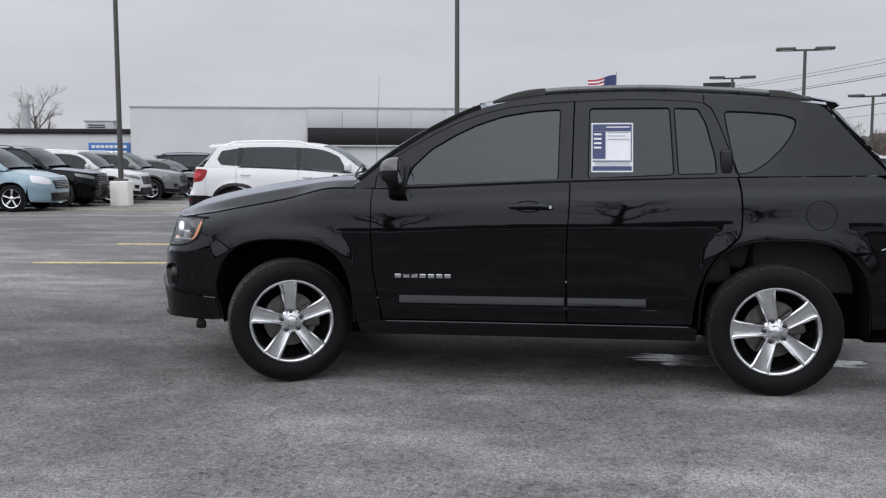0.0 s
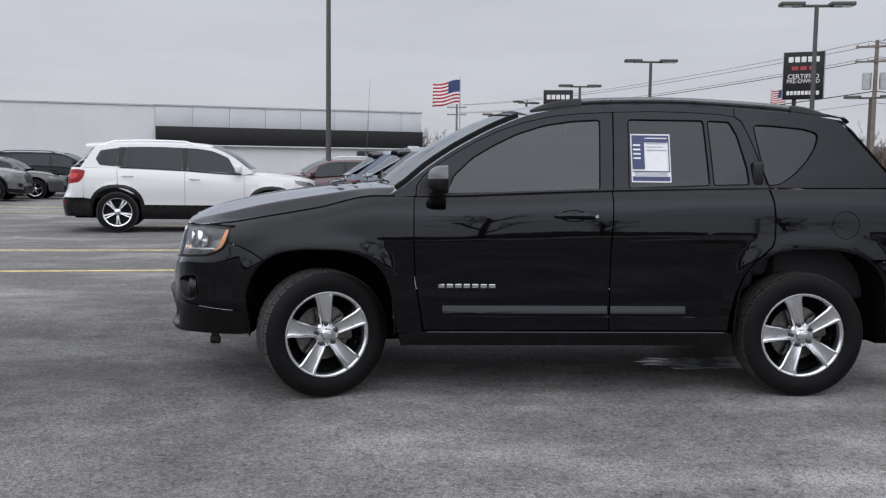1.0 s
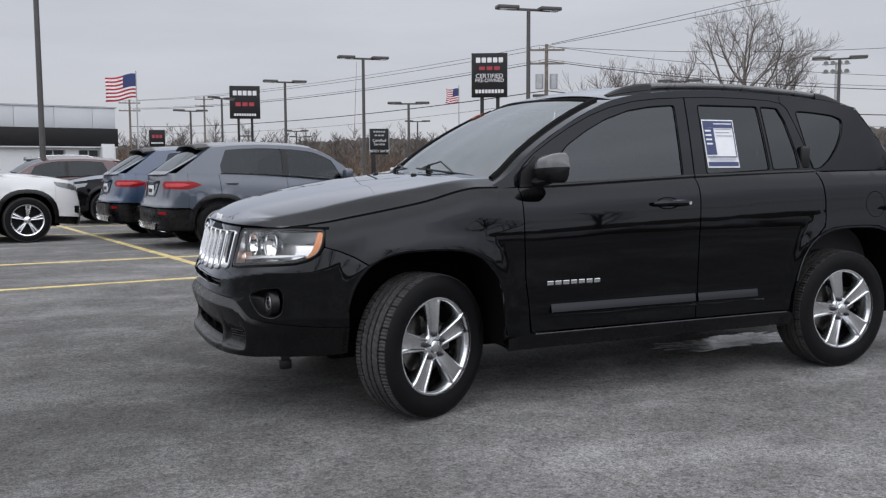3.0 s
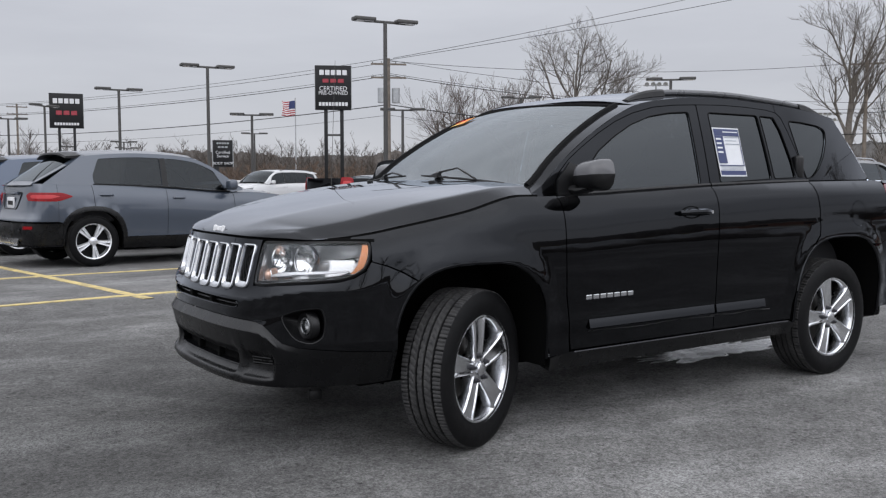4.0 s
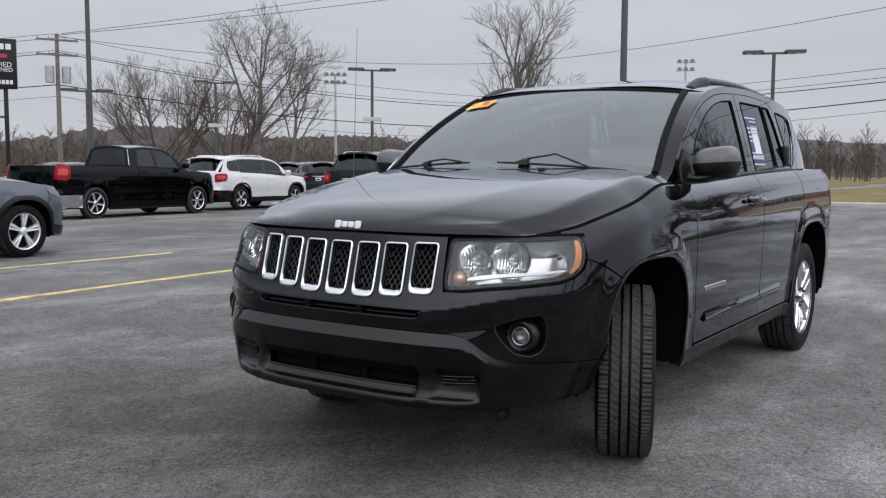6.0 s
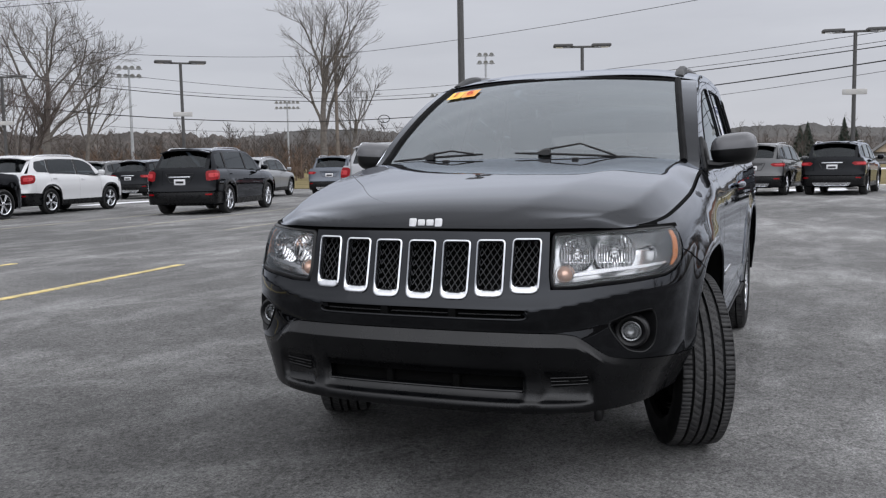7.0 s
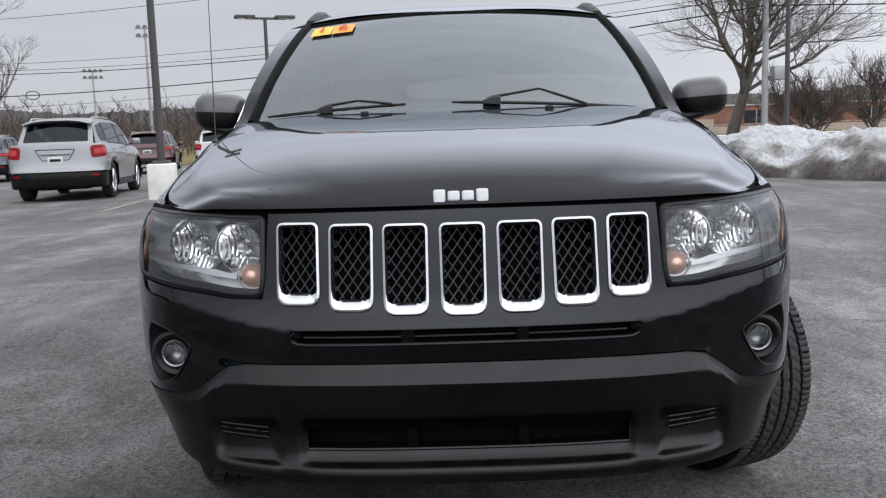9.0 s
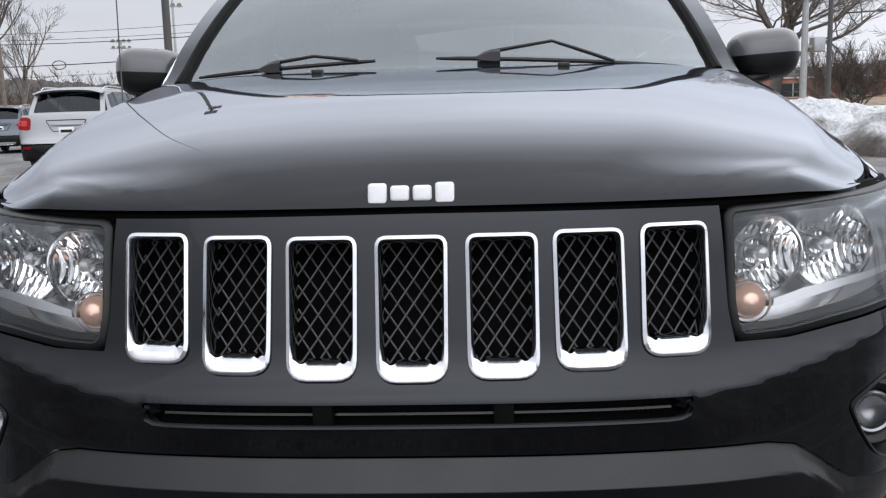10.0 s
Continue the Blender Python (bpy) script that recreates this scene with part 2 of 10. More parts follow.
def noise_node(n, l, scale, detail=4, rough=0.55, coords="Object", stretch=None):
    tc = n.new("ShaderNodeTexCoord")
    nz = n.new("ShaderNodeTexNoise")
    nz.inputs["Scale"].default_value = scale
    nz.inputs["Detail"].default_value = detail
    nz.inputs["Roughness"].default_value = rough
    src = tc.outputs[coords]
    if stretch:
        mp = n.new("ShaderNodeMapping")
        mp.inputs["Scale"].default_value = stretch
        l.new(src, mp.inputs[0])
        src = mp.outputs[0]
    l.new(src, nz.inputs["Vector"])
    return nz


def ramp(n, l, src, stops):
    r = n.new("ShaderNodeValToRGB")
    while len(r.color_ramp.elements) < len(stops):
        r.color_ramp.elements.new(0.5)
    for e, (p, c) in zip(r.color_ramp.elements, stops):
        e.position = p
        e.color = (*c, 1) if isinstance(c, tuple) else (c, c, c, 1)
    l.new(src, r.inputs[0])
    return r


def mix_color(n, l, fac, a, b, mode="MIX"):
    x = n.new("ShaderNodeMix")
    x.data_type, x.blend_type = "RGBA", mode
    for sock, v in ((x.inputs["Factor"], fac), (x.inputs["A"], a), (x.inputs["B"], b)):
        if isinstance(v, (int, float)):
            sock.default_value = v
        elif isinstance(v, tuple):
            sock.default_value = (*v, 1)
        else:
            l.new(v, sock)
    return x.outputs["Result"]


def bump(n, l, b, height, strength=0.3, dist=0.002, prev=None):
    bp = n.new("ShaderNodeBump")
    bp.inputs["Strength"].default_value = strength
    bp.inputs["Distance"].default_value = dist
    l.new(height, bp.inputs["Height"])
    if prev is not None:
        l.new(prev, bp.inputs["Normal"])
    if b is not None:
        l.new(bp.outputs[0], b.inputs["Normal"])
    return bp.outputs[0]


def worn(name, color, rough=0.5, scale=6.0, amount=0.25, fine=60.0, bumps=0.0, metal=0.0, coat=0.0, spec=0.5, dist=0.002):
    """A surface with stains at one scale and grain at another."""
    m = material(name, color, rough, metal, coat, spec=spec)
    n, l, b = nodes_of(m)
    big = noise_node(n, l, scale, 5, 0.6)
    small = noise_node(n, l, fine, 3, 0.6)
    lo = tuple(c * (1 - amount) for c in color)
    hi = tuple(min(1, c * (1 + amount)) for c in color)
    c1 = ramp(n, l, big.outputs["Fac"], [(0.3, lo), (0.7, hi)])
    c2 = ramp(n, l, small.outputs["Fac"], [(0.3, 1 - amount * 0.6), (0.7, 1.0)])
    l.new(mix_color(n, l, 1.0, c1.outputs[0], c2.outputs[0], "MULTIPLY"), b.inputs["Base Color"])
    rr = ramp(n, l, big.outputs["Fac"], [(0.3, max(0, rough - 0.08)), (0.7, min(1, rough + 0.1))])
    l.new(rr.outputs[0], b.inputs["Roughness"])
    if bumps > 0:
        bump(n, l, b, small.outputs["Fac"], bumps, dist)
    return m


def car_paint(name, color, metal=0.0, dirt=0.12):
    m = material(name, color, 0.45, metal, 1.0, 0.02, spec=0.5 if metal else 0.0)
    n, l, b = nodes_of(m)
    nz = noise_node(n, l, 2.2, 6, 0.65)
    fine = noise_node(n, l, 40, 4, 0.7)
    dusty = tuple(0.8 * c + 0.2 * 0.35 for c in color)
    f = ramp(n, l, nz.outputs["Fac"], [(0.42, 0.0), (0.8, dirt)])
    g = ramp(n, l, fine.outputs["Fac"], [(0.35, 0.3), (0.7, 1.0)])
    ff = mix_color(n, l, 1.0, f.outputs[0], g.outputs[0], "MULTIPLY")
    l.new(mix_color(n, l, ff, color, dusty), b.inputs["Base Color"])
    cr = ramp(n, l, nz.outputs["Fac"], [(0.35, 0.012), (0.75, 0.05 + 0.2 * dirt)])
    l.new(cr.outputs[0], b.inputs["Coat Roughness"])
    return m


def glass(name, tint, gloss=1.5, rough=0.0, film=0.0):
    """Thin tinted glass: clear through, with a mirror gloss that grows at grazing angles."""
    m = bpy.data.materials.new(name)
    m.use_nodes = True
    n, l = m.node_tree.nodes, m.node_tree.links
    n.clear()
    out = n.new("ShaderNodeOutputMaterial")
    tr = n.new("ShaderNodeBsdfTransparent")
    tr.inputs[0].default_value = (*tint, 1)
    gl = n.new("ShaderNodeBsdfGlossy")
    gl.inputs["Color"].default_value = (0.90, 0.96, 1.0, 1)
    gl.inputs["Roughness"].default_value = rough
    fr = n.new("ShaderNodeFresnel")
    fr.inputs[0].default_value = gloss
    mx = n.new("ShaderNodeMixShader")
    l.new(fr.outputs[0], mx.inputs[0])
    l.new(tr.outputs[0], mx.inputs[1])
    l.new(gl.outputs[0], mx.inputs[2])
    if film > 0:  # thin pale diffuse film over the pane, uneven in strength
        df = n.new("ShaderNodeBsdfDiffuse")
        df.inputs[0].default_value = (0.55, 0.56, 0.57, 1)
        nz = noise_node(n, l, 2.4, 5, 0.6)
        am = ramp(n, l, nz.outputs["Fac"], [(0.3, film * 0.6), (0.7, film * 1.2)])
        m2 = n.new("ShaderNodeMixShader")
        l.new(am.outputs[0], m2.inputs[0])
        l.new(mx.outputs[0], m2.inputs[1])
        l.new(df.outputs[0], m2.inputs[2])
        mx = m2
    l.new(mx.outputs[0], out.inputs[0])
    return m


M = {}
def black_gloss(name, color, up_grey=0.055, low=0.024, film_on=0.003):
    """Deep black lacquer: almost no body colour, a clear coat whose mirror grows towards grazing angles."""
    m = material(name, color, 0.5, spec=0.0)
    n, l, b = nodes_of(m)
    film = noise_node(n, l, 1.6, 6, 0.65)
    dust = noise_node(n, l, 55, 4, 0.7)
    f = ramp(n, l, film.outputs["Fac"], [(0.30, film_on * 0.4), (0.8, film_on)])
    g = ramp(n, l, dust.outputs["Fac"], [(0.4, 0.2), (0.7, 1.0)])
    film_col = mix_color(n, l, mix_color(n, l, 1.0, f.outputs[0], g.outputs[0], "MULTIPLY"), color, (0.3, 0.29, 0.28))
    # a patchy pale grey, stronger the more a face looks up
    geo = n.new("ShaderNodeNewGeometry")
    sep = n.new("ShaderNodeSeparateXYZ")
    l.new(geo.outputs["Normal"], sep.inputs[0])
    up = ramp(n, l, sep.outputs[2], [(0.50, 0.0), (0.95, up_grey)])
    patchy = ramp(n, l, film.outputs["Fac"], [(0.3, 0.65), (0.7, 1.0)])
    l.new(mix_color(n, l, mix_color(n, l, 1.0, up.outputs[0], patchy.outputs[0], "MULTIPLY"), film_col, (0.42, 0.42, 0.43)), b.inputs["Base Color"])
    gl = n.new("ShaderNodeBsdfGlossy")
    gl.inputs["Color"].default_value = (0.90, 0.935, 1.0, 1)
    l.new(ramp(n, l, film.outputs["Fac"], [(0.35, 0.015), (0.75, 0.045)]).outputs[0], gl.inputs["Roughness"])
    fr = n.new("ShaderNodeFresnel")
    fr.inputs[0].default_value = 1.5
    # pressed steel is never quite flat: mirror images waver
    wave = noise_node(n, l, 2.6, 2, 0.4)
    bw = bump(n, l, None, wave.outputs["Fac"], 0.24, 0.008)
    l.new(bw, gl.inputs["Normal"])
    mx = n.new("ShaderNodeMixShader")
    gloss = ramp(n, l, fr.outputs[0], [(0.04, low), (0.085, low + 0.018), (0.16, 0.17), (0.28, 0.46), (0.5, 0.72), (1.0, 1.0)])
    l.new(gloss.outputs[0], mx.inputs[0])
    l.new(b.outputs[0], mx.inputs[1])
    l.new(gl.outputs[0], mx.inputs[2])
    l.new(mx.outputs[0], n["Material Output"].inputs[0])
    return m


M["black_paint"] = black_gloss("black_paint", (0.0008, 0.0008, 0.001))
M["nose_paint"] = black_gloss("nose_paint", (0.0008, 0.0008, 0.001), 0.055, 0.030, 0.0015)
M["matte_plastic"] = worn("matte_plastic", (0.0018, 0.0019, 0.0024), 0.28, 9, 0.2, 420, 0.10, spec=0.34, dist=0.0004)
M["black_plastic"] = worn("black_plastic", (0.0025, 0.0025, 0.003), 0.42, 12, 0.2, 200, spec=0.35)
M["seal"] = worn("rubber_seal", (0.0022, 0.0022, 0.0025), 0.7, 12, 0.2, 200, spec=0.12)
M["grey_cap"] = car_paint("grey_cap", (0.075, 0.075, 0.08), 0.0, 0.1)
M["rubber"] = worn("tyre_rubber", (0.0040, 0.0040, 0.0044), 0.55, 14, 0.3, 90, 0.2, spec=0.14)
n, l, b = nodes_of(M["rubber"])  # the tread that meets the road is grey with dried dust
tct = n.new("ShaderNodeTexCoord")
mpt = n.new("ShaderNodeMapping")
mpt.inputs["Scale"].default_value = (1, 0, 1)
l.new(tct.outputs["Object"], mpt.inputs[0])
rad_ = n.new("ShaderNodeVectorMath")
rad_.operation = "LENGTH"
l.new(mpt.outputs[0], rad_.inputs[0])
dusty_ = ramp(n, l, rad_.outputs["Value"], [(0.3365, 0.0), (0.3405, 1.0)])
dn_ = noise_node(n, l, 30, 4, 0.65)
dust_c = ramp(n, l, dn_.outputs["Fac"], [(0.3, (0.026, 0.026, 0.027)), (0.7, (0.056, 0.055, 0.054))])
l.new(mix_color(n, l, dusty_.outputs[0], b.inputs["Base Color"].links[0].from_socket, dust_c.outputs[0]), b.inputs["Base Color"])
M["dark"] = material("dark_void", (0.0015, 0.0015, 0.0015), 0.9, spec=0.1)
M["chrome"] = worn("chrome", (0.60, 0.61, 0.63), 0.12, 18, 0.08, 80, metal=1.0)
M["alloy"] = worn("alloy", (0.70, 0.71, 0.73), 0.22, 9, 0.06, 60, metal=1.0)
M["mesh_wire"] = worn("mesh_wire", (0.060, 0.060, 0.063), 0.4, 12, 0.2, 80, metal=0.5)
M["rail_metal"] = worn("rail_metal", (0.13, 0.132, 0.137), 0.32, 12, 0.15, 80, metal=0.55)
M["alloy_dark"] = worn("alloy_dark", (0.04, 0.04, 0.045), 0.4, 12, 0.25, 80, metal=0.6)
M["brake"] = worn("brake_steel", (0.11, 0.105, 0.10), 0.45, 30, 0.35, 90, metal=1.0)
M["side_glass"] = glass("tinted_glass", (0.045, 0.05, 0.055), 1.58)
M["privacy_glass"] = glass("privacy_glass", (0.016, 0.017, 0.018), 1.47)
M["wind_glass"] = glass("windscreen_glass", (0.30, 0.38, 0.40), 2.45, film=0.022)
M["far_glass"] = glass("car_glass", (0.07, 0.08, 0.085), 1.42)
M["clear"] = glass("lamp_lens", (0.985, 0.985, 0.985), 1.36)
M["reflector"] = material("reflector", (0.93, 0.93, 0.93), 0.06, 1.0)
M["lamp_house"] = material("lamp_house", (0.60, 0.605, 0.61), 0.24, 0.8)
M["lamp_shelf"] = material("lamp_shelf", (0.50, 0.505, 0.515), 0.25, 0.7)
M["pale_amber"] = material("pale_amber", (0.72, 0.47, 0.36), 0.18, 0.45)
M["amber"] = material("amber_lens", (0.62, 0.23, 0.08), 0.3, 0.1, 0.0)
M["fog_house"] = material("fog_house", (0.22, 0.225, 0.23), 0.25, 0.7)
M["red_lens"] = material("red_lens", (0.20, 0.003, 0.006), 0.2, 0.0, 0.0, spec=0.22)
M["lamp_insert"] = material("lamp_insert", (0.42, 0.035, 0.04), 0.2, 0.0, 0.0, spec=0.3)
M["smoked_red"] = material("smoked_red_lens", (0.10, 0.003, 0.006), 0.12, 0.0, 0.4)
M["dark_lens"] = material("headlamp_lens", (0.10, 0.105, 0.11), 0.08, 0.3, 1.0)
M["white_lens"] = material("white_lens", (0.6, 0.6, 0.62), 0.12, 0.0, 1.0)
M["seat"] = worn("seat_cloth", (0.03, 0.03, 0.033), 0.85, 15, 0.2, 220)
M["white_plastic"] = worn("white_letters", (0.62, 0.62, 0.63), 0.35, 30, 0.06, 150)

# asphalt: a sealed lot, worn grey, with pale salt, tyre smears and fine cracks
asphalt = material("asphalt", (0.15, 0.15, 0.15), 0.85, spec=0.10)
n, l, b = nodes_of(asphalt)


def cells(n, l, scale, jitter=1.0):
    tc = n.new("ShaderNodeTexCoord")
    v = n.new("ShaderNodeTexVoronoi")
    v.inputs["Scale"].default_value = scale
    v.inputs["Randomness"].default_value = jitter
    l.new(tc.outputs["Object"], v.inputs["Vector"])
    return v


speck = noise_node(n, l, 120, 3, 0.75)
grit = noise_node(n, l, 42, 4, 0.75)
wear = noise_node(n, l, 0.55, 7, 0.62)
smear = noise_node(n, l, 0.8, 7, 0.66, stretch=(0.6, 1.5, 1.0))
patch = noise_node(n, l, 0.13, 5, 0.55)
base = ramp(n, l, wear.outputs["Fac"], [(0.3, (0.107, 0.105, 0.103)), (0.5, (0.128, 0.126, 0.124)), (0.72, (0.162, 0.160, 0.156))])
gr = ramp(n, l, grit.outputs["Fac"], [(0.30, 0.56), (0.48, 0.97), (0.70, 1.40)])
sp = ramp(n, l, speck.outputs["Fac"], [(0.30, 0.42), (0.5, 1.0), (0.70, 1.75)])
c = mix_color(n, l, 1.0, base.outputs[0], gr.outputs[0], "MULTIPLY")
c = mix_color(n, l, 0.9, c, sp.outputs[0], "MULTIPLY")
# lost stones leave dark pits; pale stones stand proud
where = noise_node(n, l, 1.7, 4, 0.6)
holes_ = cells(n, l, 17)
pit = ramp(n, l, holes_.outputs["Distance"], [(0.08, 0.34), (0.22, 0.66), (0.30, 1.0)])
c = mix_color(n, l, ramp(n, l, where.outputs["Fac"], [(0.44, 0.08), (0.66, 1.0)]).outputs[0], c, mix_color(n, l, 1.0, c, pit.outputs[0], "MULTIPLY"))
small_ = cells(n, l, 48)
pit2 = ramp(n, l, small_.outputs["Distance"], [(0.12, 0.48), (0.30, 1.0), (0.62, 1.0), (0.85, 1.22)])
c = mix_color(n, l, 0.85, c, pit2.outputs[0], "MULTIPLY")
blot = noise_node(n, l, 4.5, 5, 0.6)
blt = ramp(n, l, blot.outputs["Fac"], [(0.32, 0.88), (0.5, 1.0), (0.68, 1.12)])
c = mix_color(n, l, 1.0, c, blt.outputs[0], "MULTIPLY")
salt = ramp(n, l, smear.outputs["Fac"], [(0.48, 0.0), (0.58, 0.36), (0.70, 0.80)])
saltg = mix_color(n, l, 1.0, salt.outputs[0], ramp(n, l, speck.outputs["Fac"], [(0.40, 0.05), (0.60, 1.0)]).outputs[0], "MULTIPLY")
c = mix_color(n, l, saltg, c, (0.40, 0.40, 0.395))
# dried tide lines of salt water
tide = noise_node(n, l, 0.30, 5, 0.55)
tl_ = ramp(n, l, tide.outputs["Fac"], [(0.465, 0.0), (0.497, 0.42), (0.508, 0.0)])
tlm = mix_color(n, l, 1.0, tl_.outputs[0], ramp(n, l, wear.outputs["Fac"], [(0.42, 0.0), (0.60, 1.0)]).outputs[0], "MULTIPLY")
tlm = mix_color(n, l, 1.0, tlm, ramp(n, l, grit.outputs["Fac"], [(0.36, 0.1), (0.60, 1.0)]).outputs[0], "MULTIPLY")
c = mix_color(n, l, tlm, c, (0.36, 0.36, 0.355))
pt = ramp(n, l, patch.outputs["Fac"], [(0.35, 0.72), (0.65, 1.14)])
c = mix_color(n, l, 1.0, c, pt.outputs[0], "MULTIPLY")
# a darker area ahead of the nose, paler beyond its ragged edge
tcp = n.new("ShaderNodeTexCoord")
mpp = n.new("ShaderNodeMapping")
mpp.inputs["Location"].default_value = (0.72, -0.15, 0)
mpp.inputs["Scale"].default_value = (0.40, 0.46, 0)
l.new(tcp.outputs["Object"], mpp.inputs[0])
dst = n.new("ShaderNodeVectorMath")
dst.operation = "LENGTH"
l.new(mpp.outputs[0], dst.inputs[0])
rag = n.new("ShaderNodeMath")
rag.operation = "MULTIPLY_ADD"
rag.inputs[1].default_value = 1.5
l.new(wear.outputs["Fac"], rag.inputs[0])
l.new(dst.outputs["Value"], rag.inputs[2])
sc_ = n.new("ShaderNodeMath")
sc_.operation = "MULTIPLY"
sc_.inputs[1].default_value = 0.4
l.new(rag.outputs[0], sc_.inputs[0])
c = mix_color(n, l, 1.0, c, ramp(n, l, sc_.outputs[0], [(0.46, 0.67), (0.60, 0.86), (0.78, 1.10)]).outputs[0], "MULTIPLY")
vor = n.new("ShaderNodeTexVoronoi")
vor.feature = "DISTANCE_TO_EDGE"
vor.inputs["Scale"].default_value = 0.22
tcv = n.new("ShaderNodeTexCoord")
wob = noise_node(n, l, 1.3, 5, 0.6)
vadd = n.new("ShaderNodeVectorMath")
vadd.operation = "MULTIPLY_ADD"
vadd.inputs[1].default_value = (1.4, 1.4, 0)
l.new(wob.outputs["Color"], vadd.inputs[0])
l.new(tcv.outputs["Object"], vadd.inputs[2])
l.new(vadd.outputs[0], vor.inputs["Vector"])
crk = ramp(n, l, vor.outputs["Distance"], [(0.0, 0.35), (0.0035, 1.0)])
crm = mix_color(n, l, ramp(n, l, patch.outputs["Fac"], [(0.5, 0.0), (0.6, 0.5)]).outputs[0], (1.0, 1.0, 1.0), crk.outputs[0])
c = mix_color(n, l, 1.0, c, crm, "MULTIPLY")
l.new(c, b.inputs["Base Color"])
rg = ramp(n, l, wear.outputs["Fac"], [(0.35, 0.62), (0.6, 0.9)])
l.new(rg.outputs[0], b.inputs["Roughness"])
b1 = bump(n, l, None, speck.outputs["Fac"], 0.8, 0.008)
b2 = bump(n, l, None, grit.outputs["Fac"], 0.6, 0.012, b1)
bump(n, l, b, pit.outputs[0], 0.5, 0.006, b2)
M["asphalt"] = asphalt

# lawn in winter
lawn = material("winter_lawn", (0.17, 0.14, 0.07), 0.95, spec=0.1)
n, l, b = nodes_of(lawn)
a1 = noise_node(n, l, 0.25, 6, 0.6)
a2 = noise_node(n, l, 14, 4, 0.7)
lc = ramp(n, l, a1.outputs["Fac"], [(0.3, (0.12, 0.10, 0.05)), (0.55, (0.19, 0.155, 0.075)), (0.75, (0.235, 0.20, 0.11))])
l.new(mix_color(n, l, 1.0, lc.outputs[0], ramp(n, l, a2.outputs["Fac"], [(0.3, 0.6), (0.7, 1.2)]).outputs[0], "MULTIPLY"), b.inputs["Base Color"])
bump(n, l, b, a2.outputs["Fac"], 0.8, 0.03)
M["lawn"] = lawn

M["line"] = worn("yellow_line_paint", (0.60, 0.47, 0.19), 0.75, 5, 0.35, 60)
n, l, b = nodes_of(M["line"])
wn2 = noise_node(n, l, 9, 6, 0.7)
prev = b.inputs["Base Color"].links[0].from_socket
l.new(mix_color(n, l, ramp(n, l, wn2.outputs["Fac"], [(0.34, 0.7), (0.52, 0.0)]).outputs[0], prev, (0.17, 0.165, 0.15)), b.inputs["Base Color"])
M["old_line"] = worn("faded_line_paint", (0.27, 0.25, 0.20), 0.8, 3, 0.4, 40)
M["concrete"] = worn("concrete", (0.42, 0.41, 0.39), 0.85, 1.5, 0.2, 40, 0.3)
M["white_concrete"] = worn("white_painted_concrete", (0.68, 0.67, 0.63), 0.7, 3, 0.14, 30, 0.2)
M["white_wall"] = worn("white_wall", (0.52, 0.53, 0.535), 0.6, 0.5, 0.06, 8)
M["metal_panel"] = worn("pale_metal_panel", (0.45, 0.465, 0.485), 0.6, 0.6, 0.05, 10)
M["black_metal"] = worn("black_metal", (0.010, 0.010, 0.011), 0.5, 3, 0.25, 30, spec=0.25)
M["pole_paint"] = worn("bronze_pole_paint", (0.05, 0.048, 0.046), 0.5, 3, 0.2, 40)
M["galv"] = worn("galvanised_steel", (0.35, 0.36, 0.37), 0.5, 5, 0.15, 60, metal=0.5)
M["wood"] = worn("weathered_wood", (0.16, 0.135, 0.115), 0.9, 4, 0.3, 50, 0.3)
M["bark"] = worn("bark", (0.115, 0.098, 0.085), 0.95, 7, 0.35, 40, 0.6, dist=0.01)
M["bark_light"] = worn("pale_bark", (0.135, 0.120, 0.108), 0.95, 5, 0.35, 40, 0.6, dist=0.01)
M["twig"] = worn("twigs", (0.11, 0.088, 0.078), 0.95, 0.4, 0.35, 6)
M["brick"] = worn("red_brick", (0.24, 0.115, 0.080), 0.85, 1.2, 0.25, 12)
M["tan_wall"] = worn("tan_wall", (0.40, 0.33, 0.26), 0.85, 1.0, 0.12, 20)
M["needle"] = worn("evergreen_needles", (0.022, 0.035, 0.022), 0.9, 5, 0.4, 40)
M["roofing"] = worn("asphalt_shingle", (0.10, 0.095, 0.09), 0.9, 3, 0.2, 30)
M["window_dark"] = material("window_glass_dark", (0.02, 0.024, 0.028), 0.06, 0.0, 0.0, spec=0.8)
snow = material("dirty_snow", (0.75, 0.76, 0.78), 0.7, spec=0.3)
n, l, b = nodes_of(snow)
s1 = noise_node(n, l, 0.9, 8, 0.68)
s2 = noise_node(n, l, 12, 6, 0.78)
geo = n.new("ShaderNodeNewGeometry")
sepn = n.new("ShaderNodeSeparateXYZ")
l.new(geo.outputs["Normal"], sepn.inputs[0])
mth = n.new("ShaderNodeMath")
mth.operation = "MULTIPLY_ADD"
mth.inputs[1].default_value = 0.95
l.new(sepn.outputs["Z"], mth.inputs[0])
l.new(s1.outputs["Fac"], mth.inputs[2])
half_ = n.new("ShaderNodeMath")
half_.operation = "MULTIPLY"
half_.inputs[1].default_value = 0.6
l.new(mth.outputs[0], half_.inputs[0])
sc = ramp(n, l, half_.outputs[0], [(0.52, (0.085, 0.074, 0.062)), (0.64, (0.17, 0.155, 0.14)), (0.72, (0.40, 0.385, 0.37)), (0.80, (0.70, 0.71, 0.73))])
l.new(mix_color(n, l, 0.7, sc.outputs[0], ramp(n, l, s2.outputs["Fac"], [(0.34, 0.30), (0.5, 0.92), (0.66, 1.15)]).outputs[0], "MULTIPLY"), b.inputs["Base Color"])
bump(n, l, b, s2.outputs["Fac"], 1.0, 0.09)
M["snow"] = snow
M["clean_snow"] = worn("thin_snow", (0.72, 0.73, 0.75), 0.8, 2, 0.12, 30, 0.3)
